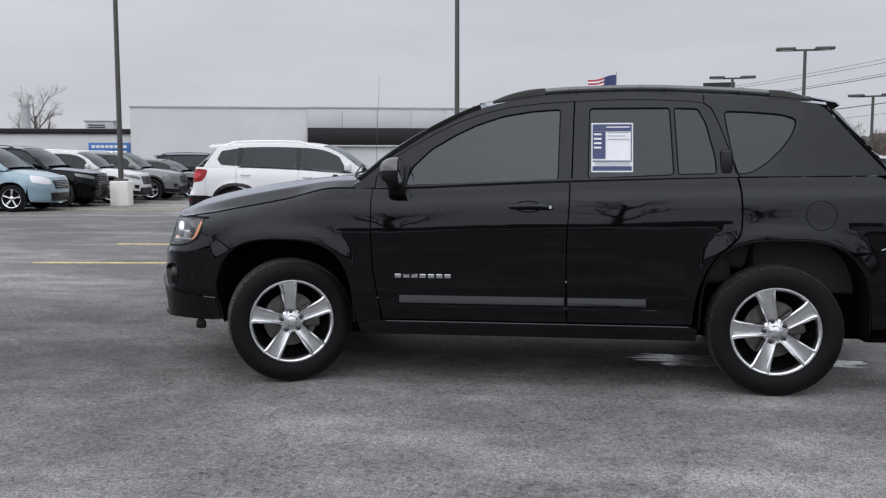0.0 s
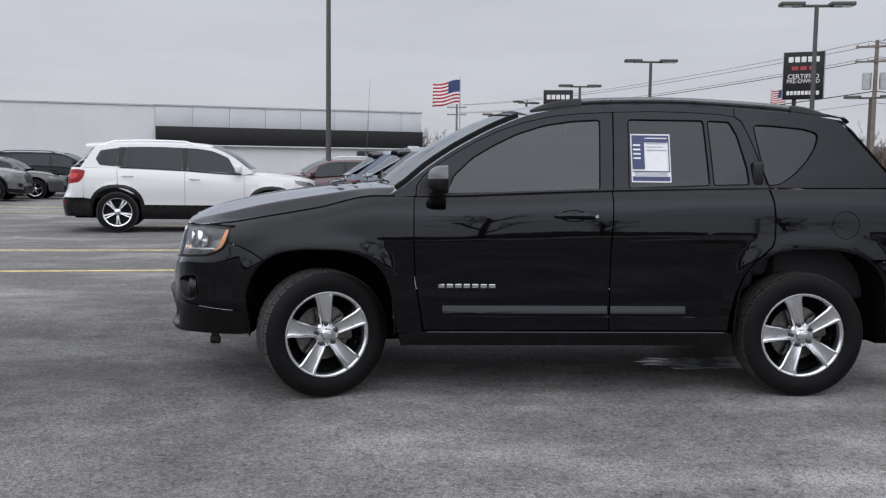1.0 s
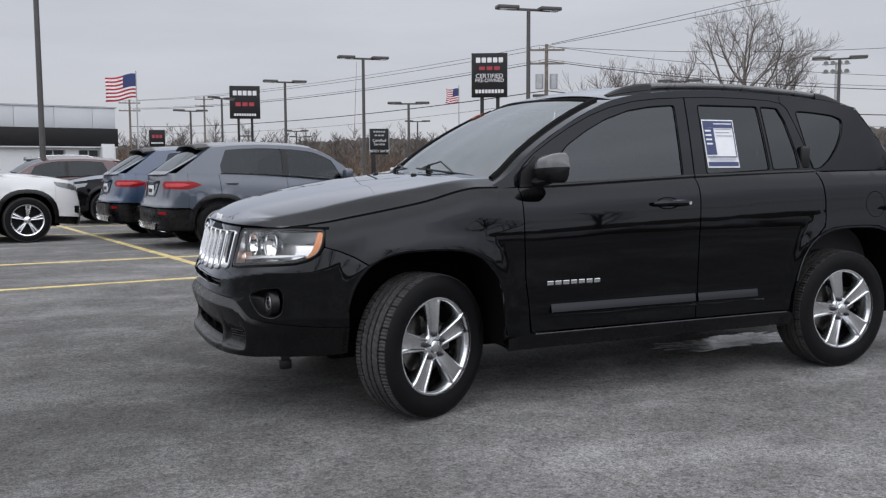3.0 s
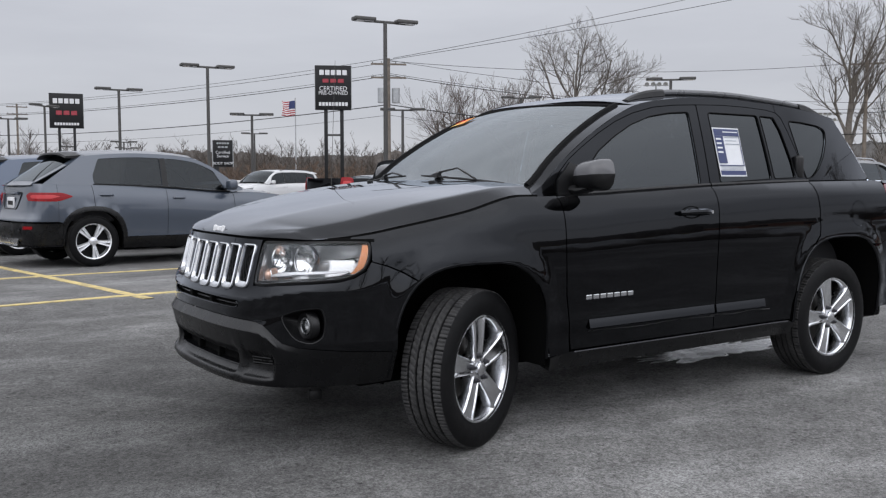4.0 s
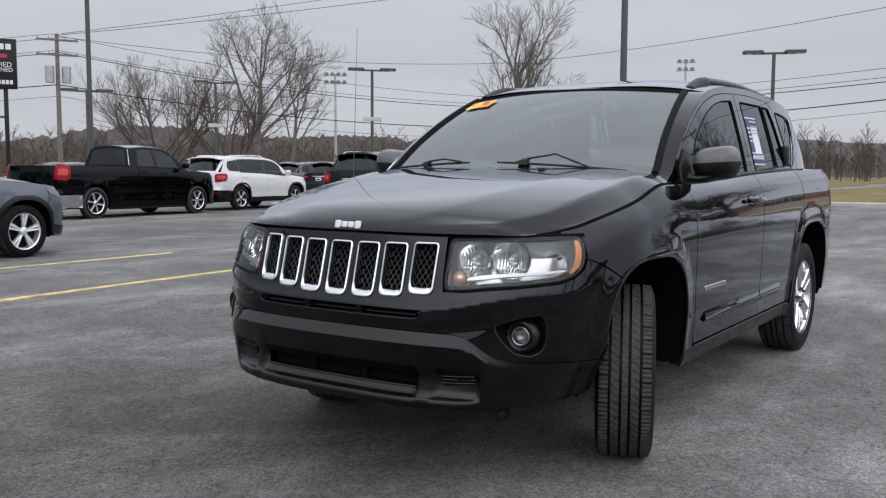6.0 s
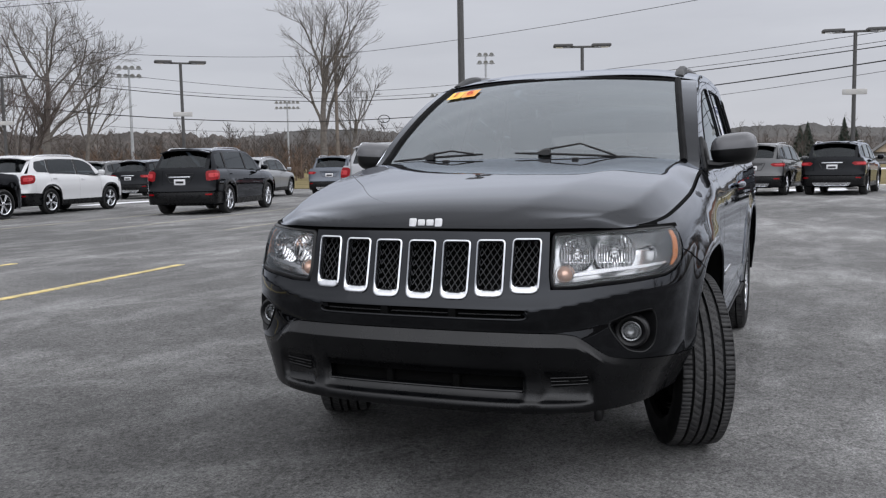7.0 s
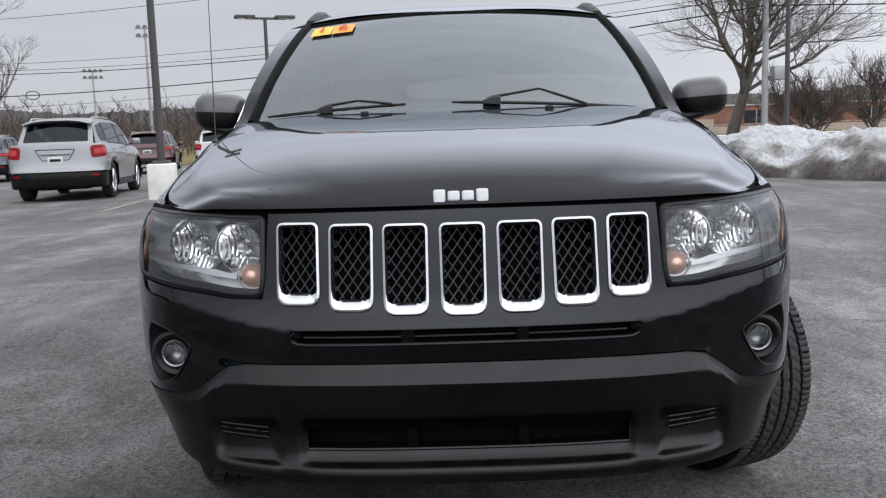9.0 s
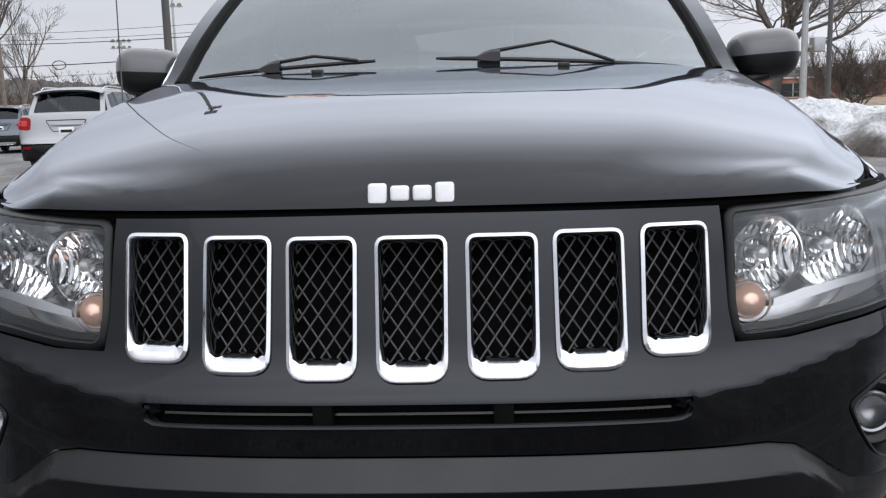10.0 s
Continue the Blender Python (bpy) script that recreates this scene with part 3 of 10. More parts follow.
for name, col, met in (("white_car", (0.56, 0.56, 0.565), 0), ("silver_car", (0.27, 0.275, 0.285), 0.35), ("steel_blue_car", (0.042, 0.054, 0.076), 0.3),
                       ("navy_car", (0.018, 0.04, 0.085), 0.2), ("light_blue_car", (0.20, 0.29, 0.34), 0.3), ("grey_car", (0.12, 0.125, 0.13), 0.3),
                       ("maroon_car", (0.07, 0.012, 0.016), 0.2), ("red_car", (0.045, 0.008, 0.010), 0.1), ("charcoal_car", (0.03, 0.031, 0.033), 0.2)):
    M[name] = car_paint(name, col, met, 0.15)
M["black_car"] = black_gloss("black_car", (0.0015, 0.0015, 0.0018), 0.03, 0.014)

# ---- car bodies ----


class Body:
    """The surfaces of a car: x runs from the nose (negative) to the tail, the front axle is at x = 0, y < 0 is the driver's side."""

    def __init__(self, xf, xr, w, front, rear, side, top, flare, arches, glass_y, slope, zt, zc, taper=(2.3, 0.1), nf=2.7, lf=0.66, nr=3.2, lr=0.5, z0=0.27, pinch=0.0, tuck=0.0, narrow=0.0, fold=0.0):
        self.xf, self.xr, self.w, self.z0, self.tuck, self.narrow, self.fold = xf, xr, w, z0, tuck, narrow, fold
        self.front, self.rear, self.side, self.top = curve_of(front), curve_of(rear), curve_of(side), curve_of(top)
        self.flare, self.arches = flare, arches
        self.glass_y, self.slope, self.taper = glass_y, slope, taper
        self.zt, self.zc = curve_of(zt), curve_of(zc)
        pts = []
        for k in range(241):
            th = math.pi / 2 * k / 240
            pts.append((xf + lf - lf * math.cos(th) ** (2 / nf), w * math.sin(th) ** (2 / nf)))
        x = xf + lf
        while x < xr - lr - 0.02:
            x += 0.02
            pts.append((x, w))
        for k in range(241):
            th = math.pi / 2 * (1 - k / 240)
            pts.append((xr - lr + lr * math.cos(th) ** (2 / nr), w * math.sin(th) ** (2 / nr)))
        p = np.array(pts)
        k = np.clip((-0.05 - p[:, 0]) / 0.40, 0, 1)
        p[:, 1] *= 1 - pinch * k * k * (3 - 2 * k)  # the plan narrows towards the nose
        s = np.concatenate([[0], np.cumsum(np.hypot(*np.diff(p, axis=0).T))])
        keep = np.concatenate([[True], np.diff(s) > 1e-9])
        p, s = p[keep], s[keep]
        self.ds = 0.004
        self.n = int(s[-1] / self.ds)
        u = np.arange(self.n + 1) * self.ds
        px, py = np.interp(u, s, p[:, 0]), np.interp(u, s, p[:, 1])
        ker = np.ones(9) / 9
        pad = lambda a, sym: np.concatenate([sym * a[1:5][::-1] + (0 if sym > 0 else 0), a, a[-5:-1][::-1] * sym])
        py = np.convolve(pad(py, -1), ker, "valid")
        px = np.convolve(pad(px, 1), ker, "valid")
        tx, ty = np.gradient(px), np.gradient(py)
        le = np.hypot(tx, ty)
        self.px, self.py = px.tolist(), py.tolist()
        self.nx, self.ny = (-ty / le).tolist(), (tx / le).tolist()
        i0 = int(np.argmin(np.abs(px)))
        self.s0 = i0 * self.ds - px[i0]

    def ref(self, s):
        f = min(max(s / self.ds, 0.0), self.n - 1e-6)
        i = int(f)
        t = f - i
        return tuple(a[i] * (1 - t) + a[i + 1] * t for a in (self.px, self.py, self.nx, self.ny))

    def wrap(self, s, z):
        """Front, side and tail as one sheet; s from the middle of the nose, signed by y."""
        x, y, nx, ny = self.ref(abs(s))
        w = nx * nx
        if self.fold and nx < 0:  # the fold across the nose climbs towards the corners
            up = self.fold * smooth01((y - 0.36) / 0.42)
            zf = z - up * smooth01((0.83 - z) / 0.10) * smooth01((z - 0.50) / 0.12)
        else:
            zf = z
        ins = (self.front(zf) if nx < 0 else self.rear(z)) * w
        if w < 0.999:
            t = (z - self.z0) / (self.top(x) - self.z0)
            si = self.side(t)
            for xc, zc, a, bb, p in self.arches:
                r = (abs((x - xc) / a) ** p + abs(max(z - zc, 0.0) / bb) ** p) ** (1 / p)
                if r < 1.4:
                    si -= self.flare * (1 - smooth01((r - 1.0) / 0.24)) * (1 if z > zc - 0.1 else 0.6)
            if self.tuck and x < -0.2 and z < 0.50:  # the corner of the bumper tucks under
                si += self.tuck * ((0.50 - z) / 0.20) ** 1.3 * smooth01((-0.2 - x) / 0.15)
            ins += si * (1 - w)
        return (x - nx * ins, math.copysign(y - ny * ins, s), z)

    def left(self, a, z):
        return self.wrap(-(a + self.s0), z)

    def right(self, a, z):
        return self.wrap(a + self.s0, z)

    def a_of_y(self, y, tail=False):
        """Where on the nose (or tail) the sheet passes the half-width y."""
        py = self.py
        if tail:
            i = self.n
            while i > 0 and py[i] < y:
                i -= 1
        else:
            i = 0
            while i < self.n and py[i] < y:
                i += 1
        return i * self.ds - self.s0

    def gy(self, x, z):
        y = self.glass_y - self.slope * (z - 1.12) - 0.10 * (z - 1.12) ** 2
        if x > self.taper[0]:
            y -= self.taper[1] * (x - self.taper[0]) ** 2
        if x < 1.25:
            y -= self.narrow * (1.25 - x) ** 2
        return y

    def house(self, sgn, out=0.012):
        return lambda x, z: (x, sgn * (self.gy(x, z) + out), z)

    def roof(self, x, y):
        ye = self.gy(max(x, -9), self.zt(x)) + 0.012
        t = min(abs(y) / ye, 1.2)
        return (x, y, self.zc(x) - (self.zc(x) - self.zt(x)) * t ** 3.2)

    def screen(self, x0, x1, bow0, bow1, up0=0.03):
        """The windscreen between the two pillar lines: v runs up from 0 to 1, h from side to side."""
        c1 = self.zc(x1 - bow1) - self.zt(x1)

        def f(h, v):
            x = x0 + (x1 - x0) * v
            z = self.zt(x)
            y = self.gy(x, z) + 0.012
            q = 1 - h * h
            return (x - (bow0 + (bow1 - bow0) * v) * q, h * y, z + (up0 + (c1 - up0) * v) * q)

        return f

    def tailglass(self, xa, xb, zb, bow=0.06):
        """The rear window: from the roof's end at xa down to xb at the height zb."""
        def f(h, v):
            x = xa + (xb - xa) * v
            z = self.zt(xa) + (zb - self.zt(xa)) * v
            y = self.gy(x, z) + 0.012
            q = 1 - h * h
            return (x + bow * q, h * y, z + (self.zc(xa + bow) - self.zt(xa)) * (1 - v) * q)

        return f


def arch_line(xc, zc, a, bb, p, zlow, grow=0.0, n=22):
    """The opening over a wheel, from its front foot over the top to its rear foot."""
    a, bb = a + grow, bb + grow
    out = []
    for k in range(n + 1):
        th = math.pi * (1 - k / n)
        c, s = math.cos(th), math.sin(th)
        out.append((xc + a * math.copysign(abs(c) ** (2 / p), c), zc + bb * abs(s) ** (2 / p)))
    return [(out[0][0], zlow), *out, (out[-1][0], zlow)]

# ---- the black compact SUV ----
black_suv = empty("suv", pose(0, 0, 0))
tagged(black_suv, "glossy black compact SUV with a seven-slot chrome grille, front wheels turned", "car")
JB = Body(
    xf=-0.905, xr=3.545, w=0.893,
    front=[(0.26, 0.03), (0.33, -0.025), (0.45, -0.028), (0.54, -0.018), (0.575, -0.0115), (0.62, -0.0125), (0.648, -0.0125), (0.654, -0.0105), (0.660, -0.0065), (0.672, 0.001), (0.69, 0.0105), (0.72, 0.021), (0.75, 0.029), (0.88, 0.062), (0.915, 0.072)],
    rear=[(0.3, 0.05), (0.38, 0.0), (0.6, 0.0), (0.68, 0.03), (0.75, 0.07), (1.15, 0.14)],
    side=[(0.0, 0.055), (0.09, 0.030), (0.2, 0.024), (0.27, 0.014), (0.45, 0.006), (0.68, 0.0), (0.80, 0.005), (0.90, 0.019), (0.96, 0.044), (1.0, 0.078)],
    top=[(-0.75, 0.905), (-0.5, 0.928), (-0.36, 0.952), (-0.03, 1.012), (0.28, 1.078), (0.5, 1.078), (1.0, 1.10), (1.56, 1.122), (2.42, 1.142), (3.15, 1.15)],
    flare=0.016, arches=[(-0.02, 0.34, 0.40, 0.455, 3.0), (2.67, 0.34, 0.425, 0.475, 3.0)],
    glass_y=0.80, slope=0.235,
    zt=[(0.28, 1.055), (0.42, 1.125), (0.57, 1.245), (0.78, 1.378), (0.99, 1.482), (1.12, 1.53), (1.24, 1.555), (1.57, 1.588), (1.93, 1.595), (2.3, 1.58), (2.7, 1.55), (3.0, 1.51)],
    zc=[(0.95, 1.548), (1.05, 1.580), (1.2, 1.612), (1.5, 1.642), (1.9, 1.652), (2.4, 1.637), (2.8, 1.602), (3.1, 1.56)],
    taper=(2.35, 0.12), nf=2.85, lf=0.66, nr=3.4, lr=0.42, pinch=0.027, tuck=0.07, narrow=0.03, fold=0.062,
)
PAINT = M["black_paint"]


def suv_sides(name, outline, surf_l, surf_r, mat, holes=(), step=0.035, lip=0.012, label="", parent=None, flips=(False, True)):
    """The same panel on both sides of the car; gives the two objects."""
    a = link(name, surface_panel(name, outline, surf_l, step, holes, lip, flip=flips[0]), mat, parent or black_suv, label)
    b = link(name, surface_panel(name, outline, surf_r, step, holes, lip, flip=flips[1]), mat, parent or black_suv, label)
    return a, b


def moved(surf, d, eye=(1.3, 0, 0.6)):
    """The surface pushed in by d."""
    def f(a, b):
        e = 2e-3
        p = Vector(surf(a, b))
        n = (Vector(surf(a + e, b)) - Vector(surf(a - e, b))).cross(Vector(surf(a, b + e)) - Vector(surf(a, b - e))).normalized()
        if n.dot(p - Vector(eye)) < 0:
            n = -n
        return tuple(p - n * d)
    return f


AF = JB.arches[0]
AR = JB.arches[1]
front_arch = arch_line(*AF, 0.33)
rear_arch = arch_line(*AR, 0.33)
TOP = JB.top

# fenders
y_hl = 0.8436
a_hl = JB.a_of_y(y_hl)  # outer corner of the headlight
fender = [(a_hl - 0.085, 0.9085), (a_hl - 0.04, 0.909), (a_hl + 0.012, 0.907), (a_hl + 0.010, 0.878), (a_hl + 0.008, 0.826), (-0.44, 0.806), (-0.375, 0.778), (-0.316, 0.742)]
fender += [p for p in front_arch if p[1] > 0.36 and p[0] > -0.295]
fender += [(0.40, 0.345), (0.531, 0.345), (0.52, 0.45), (0.49, 0.62), (0.481, 0.80), (0.479, 1.0), (0.482, TOP(0.48) - 0.002)]
for k in range(24):  # along the bonnet's edge, forward to the headlight
    a_ = 0.44 + (a_hl - 0.07 - 0.44) * k / 23
    fender.append((a_, max(TOP(JB.ref(a_ + JB.s0)[0] - JB.ref(a_ + JB.s0)[2] * 0.083) - 0.003, 0.9105)))
suv_sides("fender", fender, JB.left, JB.right, PAINT)

# doors: skin below the belt, frame and glass above it
belt = lambda x: TOP(x) - 0.004
fd = [(0.487, belt(0.49)), *[(x, belt(x)) for x in (0.7, 0.9, 1.1, 1.3, 1.5)], (1.556, belt(1.556)), (1.553, 1.0), (1.541, 0.80), (1.541, 0.6), (1.548, 0.362), (0.541, 0.362), (0.527, 0.45), (0.497, 0.62), (0.487, 0.80), (0.485, 1.0)]
rd = [(1.563, belt(1.563)), *[(x, belt(x)) for x in (1.8, 2.0, 2.2)], (2.425, belt(2.425)), (2.436, 1.06), (2.441, 0.98), (2.440, 0.88), (2.425, 0.832), (2.38, 0.79), (2.325, 0.74), (2.27, 0.66), (2.232, 0.56), (2.212, 0.45), (2.205, 0.362), (1.555, 0.362), (1.548, 0.6), (1.548, 0.80), (1.560, 1.0)]
fdl, fdr = suv_sides("front_door", fd, JB.left, JB.right, PAINT)
rdl, rdr = suv_sides("rear_door", rd, JB.left, JB.right, PAINT)
HL, HR = JB.house(-1), JB.house(1)
GL, GR = JB.house(-1, 0.006), JB.house(1, 0.006)
seam_top = [(0.497, 1.085), (0.50, 1.135), (0.535, 1.185), (0.60, 1.243), (0.70, 1.307), (0.82, 1.375), (0.95, 1.437), (1.08, 1.483), (1.24, 1.52), (1.40, 1.538), (1.576, 1.548)]
f_glass = rounded([(0.655, 1.094), (0.70, 1.195), (0.80, 1.29), (0.92, 1.362), (1.05, 1.425), (1.20, 1.473), (1.35, 1.497), (1.505, 1.508), (1.495, 1.124)], 0.02, 3)
suv_sides("door_frame", [*seam_top, (1.565, 1.12), (1.0, 1.098)], HL, HR, PAINT, [f_glass], 0.05, 0.02, parent=None)
grow = lambda poly, k, c: [(c[0] + (x - c[0]) * k, c[1] + (z - c[1]) * k) for x, z in poly]
suv_sides("front_door_glass", grow(f_glass, 1.015, (1.15, 1.3)), GL, GR, M["side_glass"], (), 0.08, 0.004, "dark tinted door glass")
seam_r = [(1.584, 1.549), (1.80, 1.556), (2.0, 1.554), (2.18, 1.546), (2.262, 1.533), (2.30, 1.506), (2.335, 1.43), (2.365, 1.35), (2.40, 1.25), (2.437, 1.142)]
r_glass = rounded([(1.655, 1.134), (1.662, 1.512), (2.085, 1.512), (2.105, 1.155)], 0.02, 3)
q_pane = rounded([(2.128, 1.156), (2.108, 1.511), (2.232, 1.506), (2.272, 1.43), (2.318, 1.25), (2.326, 1.162)], 0.015, 3)
suv_sides("door_frame", [(1.573, 1.122), *seam_r, (2.0, 1.132)], HL, HR, PAINT, [r_glass, q_pane], 0.05, 0.02)
suv_sides("rear_door_glass", grow(r_glass, 1.015, (1.88, 1.33)), GL, GR, M["privacy_glass"], (), 0.08, 0.004, "dark tinted door glass")
suv_sides("vent_pane", grow(q_pane, 1.02, (2.22, 1.35)), GL, GR, M["privacy_glass"], (), 0.08, 0.004, "dark tinted fixed pane")
quarter_glass = rounded([(2.365, 1.492), (2.50, 1.487), (2.665, 1.473), (2.745, 1.448), (2.722, 1.375), (2.66, 1.29), (2.58, 1.215), (2.50, 1.165), (2.425, 1.157), (2.415, 1.20)], 0.03, 4)
quarter_up = [(2.443, 1.146), (2.406, 1.25), (2.371, 1.35), (2.341, 1.43), (2.306, 1.51), (2.266, 1.539), *[(x, JB.zt(x)) for x in (2.266, 2.4, 2.55, 2.7, 2.85)], (2.90, 1.50), (2.99, 1.40), (3.10, 1.28), (3.22, 1.152)]
suv_sides("quarter_panel_upper", quarter_up, HL, HR, PAINT, [quarter_glass], 0.05, 0.02)
suv_sides("quarter_window", grow(quarter_glass, 1.012, (2.55, 1.33)), GL, GR, M["privacy_glass"], (), 0.08, 0.004, "dark tinted quarter glass")
pillar = [(0.30, 1.066), *[(x, JB.zt(x)) for x in (0.36, 0.42, 0.57, 0.78, 0.99, 1.12, 1.24, 1.4, 1.57, 1.93, 2.26)], (2.262, 1.537), (2.18, 1.550), (2.0, 1.558), (1.80, 1.560), (1.58, 1.5525), (1.40, 1.5425), (1.24, 1.5245),
          (1.08, 1.4875), (0.95, 1.4415), (0.82, 1.3795), (0.70, 1.3115), (0.60, 1.2475), (0.53, 1.188), (0.494, 1.136), (0.491, 1.082)]
suv_sides("pillar", pillar, HL, HR, PAINT, (), 0.04, 0.02)
# rubber strips: belt line and the window surrounds
def strip(name, line, surf, r, mat, squash=1.0, label=""):
    bm = bmesh.new()
    pts = [surf(*p) for p in line]
    tube(bm, pts, r, 6, True, squash)
    return part(name, bm, mat, black_suv, label)


for sgn, S, Hs in ((-1, JB.left, HL), (1, JB.right, HR)):
    strip("belt_trim", [(x, belt(x) + 0.006) for x in (0.50, 0.8, 1.1, 1.4, 1.558)], lambda x, z, sg=sgn: (x, sg * (JB.gy(x, z) + 0.016), z), 0.010, M["black_plastic"])
    strip("belt_trim", [(x, belt(x) + 0.006) for x in (1.566, 1.9, 2.2, 2.43)], lambda x, z, sg=sgn: (x, sg * (JB.gy(x, z) + 0.016), z), 0.010, M["black_plastic"])
    for loop in (f_glass, r_glass, q_pane, quarter_glass):
        bm = bmesh.new()
        ring_tube(bm, [Hs(*p) for p in resample(loop, 0.03)], 0.0036, 5)
        part("window_seal", bm, M["seal"], black_suv)
    # shut lines behind the gaps
    for line in (seam_top, seam_r):
        bm = bmesh.new()
        tube(bm, [(x, sgn * (JB.gy(x, z) + 0.001), z + 0.003) for x, z in line], 0.008, 5)
        part("door_seal", bm, M["dark"], black_suv)

# rear quarter, tail
quarter = [(2.446, 1.06), (2.451, 0.98), (2.449, 0.88), (2.434, 0.828), (2.39, 0.785), (2.40, 0.77)]
quarter += [p for p in rear_arch if p[0] > 2.40 and p[1] > 0.74]
quarter += [(3.085, 0.76), (3.2, 0.80), (3.28, 0.81), (3.28, 0.88), (3.17, 0.90), (3.15, 1.0), (3.165, 1.13), (3.12, TOP(3.12) - 0.004), (2.8, TOP(2.8) - 0.004), (2.436, TOP(2.436) - 0.004)]
fuel_c = (2.838, 0.948)
fuel = [(fuel_c[0] + 0.077 * math.cos(2 * math.pi * k / 28), fuel_c[1] + 0.077 * math.sin(2 * math.pi * k / 28)) for k in range(28)]
suv_sides("quarter_panel", quarter, JB.left, JB.right, PAINT, [fuel])
suv_sides("fuel_flap", grow(fuel, 0.955, fuel_c), JB.left, JB.right, PAINT, (), 0.03, 0.01)
a_end = JB.n * JB.ds - JB.s0
tail_lamp = rounded([(3.155, 1.0), (3.17, 1.125), (3.40, 1.11), (a_end - 0.62, 1.10), (a_end - 0.60, 0.92), (3.40, 0.89), (3.175, 0.905)], 0.03, 3)
suv_sides("tail_lamp", tail_lamp, JB.left, JB.right, M["smoked_red"], (), 0.05, 0.02, "red tail lamp lens")
suv_sides("tailgate", [(3.29, 0.80), (a_end, 0.80), (a_end, 1.145), (3.19, 1.145), (3.19, 1.13), (a_end - 0.6, 1.105), (a_end - 0.59, 0.91), (3.29, 0.885)], JB.left, JB.right, PAINT, (), 0.06)
rb = [(3.11, 0.36)] + [(p[0] + 0.01, p[1]) for p in reversed(rear_arch) if p[0] > 2.95 and 0.36 < p[1] < 0.75]
rb += [(3.085, 0.752), (3.2, 0.792), (3.29, 0.795), (a_end, 0.795), (a_end, 0.36)]
suv_sides("rear_bumper", rb, JB.left, JB.right, PAINT, (), 0.05, 0.03)

# sills
sill = [(0.405, 0.338), (0.55, 0.352), (2.20, 0.352), (2.235, 0.335), (2.23, 0.272), (0.42, 0.272)]
suv_sides("sill", sill, JB.left, JB.right, M["matte_plastic"], (), 0.05, 0.05, "matte black plastic sill")
for sgn in (-1, 1):
    bm = bmesh.new()
    tube(bm, [Vector((JB.left if sgn < 0 else JB.right)(x, 0.349)) + Vector((0, sgn * 0.002, 0)) for x in np.linspace(0.56, 2.19, 24).tolist()], 0.0040, 6)
    part("sill_trim", bm, M["alloy_dark"], black_suv, "dull metal strip along the sill")
    for x0, x1, dn in ((0.64, 1.535, fdl), (1.553, 1.965, rdl)):
        bm = bmesh.new()
        S = JB.left if sgn < 0 else JB.right
        rows = []
        for k in range(17):
            x = x0 + (x1 - x0) * k / 16
            ring = []
            for dz, out in ((-0.026, -0.002), (-0.024, 0.012), (-0.019, 0.016), (0.020, 0.0015), (0.026, -0.004)):
                p = S(x, 0.475 + dz)
                ring.append(bm.verts.new((p[0], p[1] + sgn * out, p[2])))
            rows.append(ring)
        for r0, r1 in zip(rows, rows[1:]):
            for k in range(4):
                bm.faces.new((r0[k], r1[k], r1[k + 1], r0[k + 1]))
        bm.faces.new(rows[0])
        bm.faces.new(rows[-1][::-1])
        part("side_moulding", bm, PAINT, black_suv)
        bm = bmesh.new()
        tube(bm, [Vector(S(x0 - 0.09 + (x1 + 0.2 - x0) * k / 12, 0.437 + 0.004 * math.sin(k))) for k in range(1, 12)], 0.003, 5)
        part("door_crease", bm, M["black_plastic"], black_suv)

# ---- nose ----


def nose(bb, z):
    return JB.wrap(bb, z) if abs(bb) > 1e-9 else JB.wrap(1e-9, z)


def b_of(y):
    return math.copysign(JB.a_of_y(abs(y)) + JB.s0, y) if abs(y) > 1e-6 else 0.0


def both(line):
    """A line from the middle out to one side, made into the loop's half and its mirror image."""
    return line, [(-b, z) for b, z in reversed(line)]


slots = []
for i in range(-3, 4):
    yc = 0.1255 * i
    lift = 0.0014 * i * i
    hw = 0.0505
    out = 0.010 * (i / 3) if abs(i) == 3 else 0.004 * i / 3
    poly = [(b_of(yc) - hw, 0.872 + lift * 0.6), (b_of(yc) + hw, 0.872 + lift * 0.6), (b_of(yc) + hw - out - 0.002, 0.676 + lift * 2), (b_of(yc) - hw - out + 0.002, 0.676 + lift * 2)]
    slots.append(rounded(poly, [0.016, 0.016, 0.028, 0.028], 5))
b_in, b_out = b_of(0.475), b_of(y_hl)
lamp = [(b_in - 0.005, 0.892), (b_in + 0.12, 0.896), (b_in + 0.25, 0.899), (b_out - 0.04, 0.902), (b_out + 0.004, 0.901), (b_out + 0.001, 0.870), (b_out - 0.008, 0.830), (b_out - 0.026, 0.796), (b_out - 0.070, 0.771), (b_out - 0.13, 0.755),
        (b_in + 0.14, 0.735), (b_in + 0.06, 0.725), (b_in - 0.012, 0.722), (b_in - 0.018, 0.76)]
lamp_r = rounded(lamp, 0.014, 3)
fogc = (b_of(0.704), 0.568)
b_arch = AF[0] - AF[2] + JB.s0  # the sheet ends at the wheel opening
fog_pocket = rounded([(fogc[0] - 0.100, 0.606), (fogc[0] - 0.02, 0.634), (fogc[0] + 0.075, 0.644), (fogc[0] + 0.09, 0.595), (fogc[0] + 0.08, 0.525), (fogc[0] + 0.035, 0.498), (fogc[0] - 0.035, 0.512), (fogc[0] - 0.080, 0.567)], 0.03, 4)
slit_h = rounded([(-b_of(0.385), 0.650), (b_of(0.385), 0.650), (b_of(0.365), 0.617), (-b_of(0.365), 0.617)], 0.010, 3)
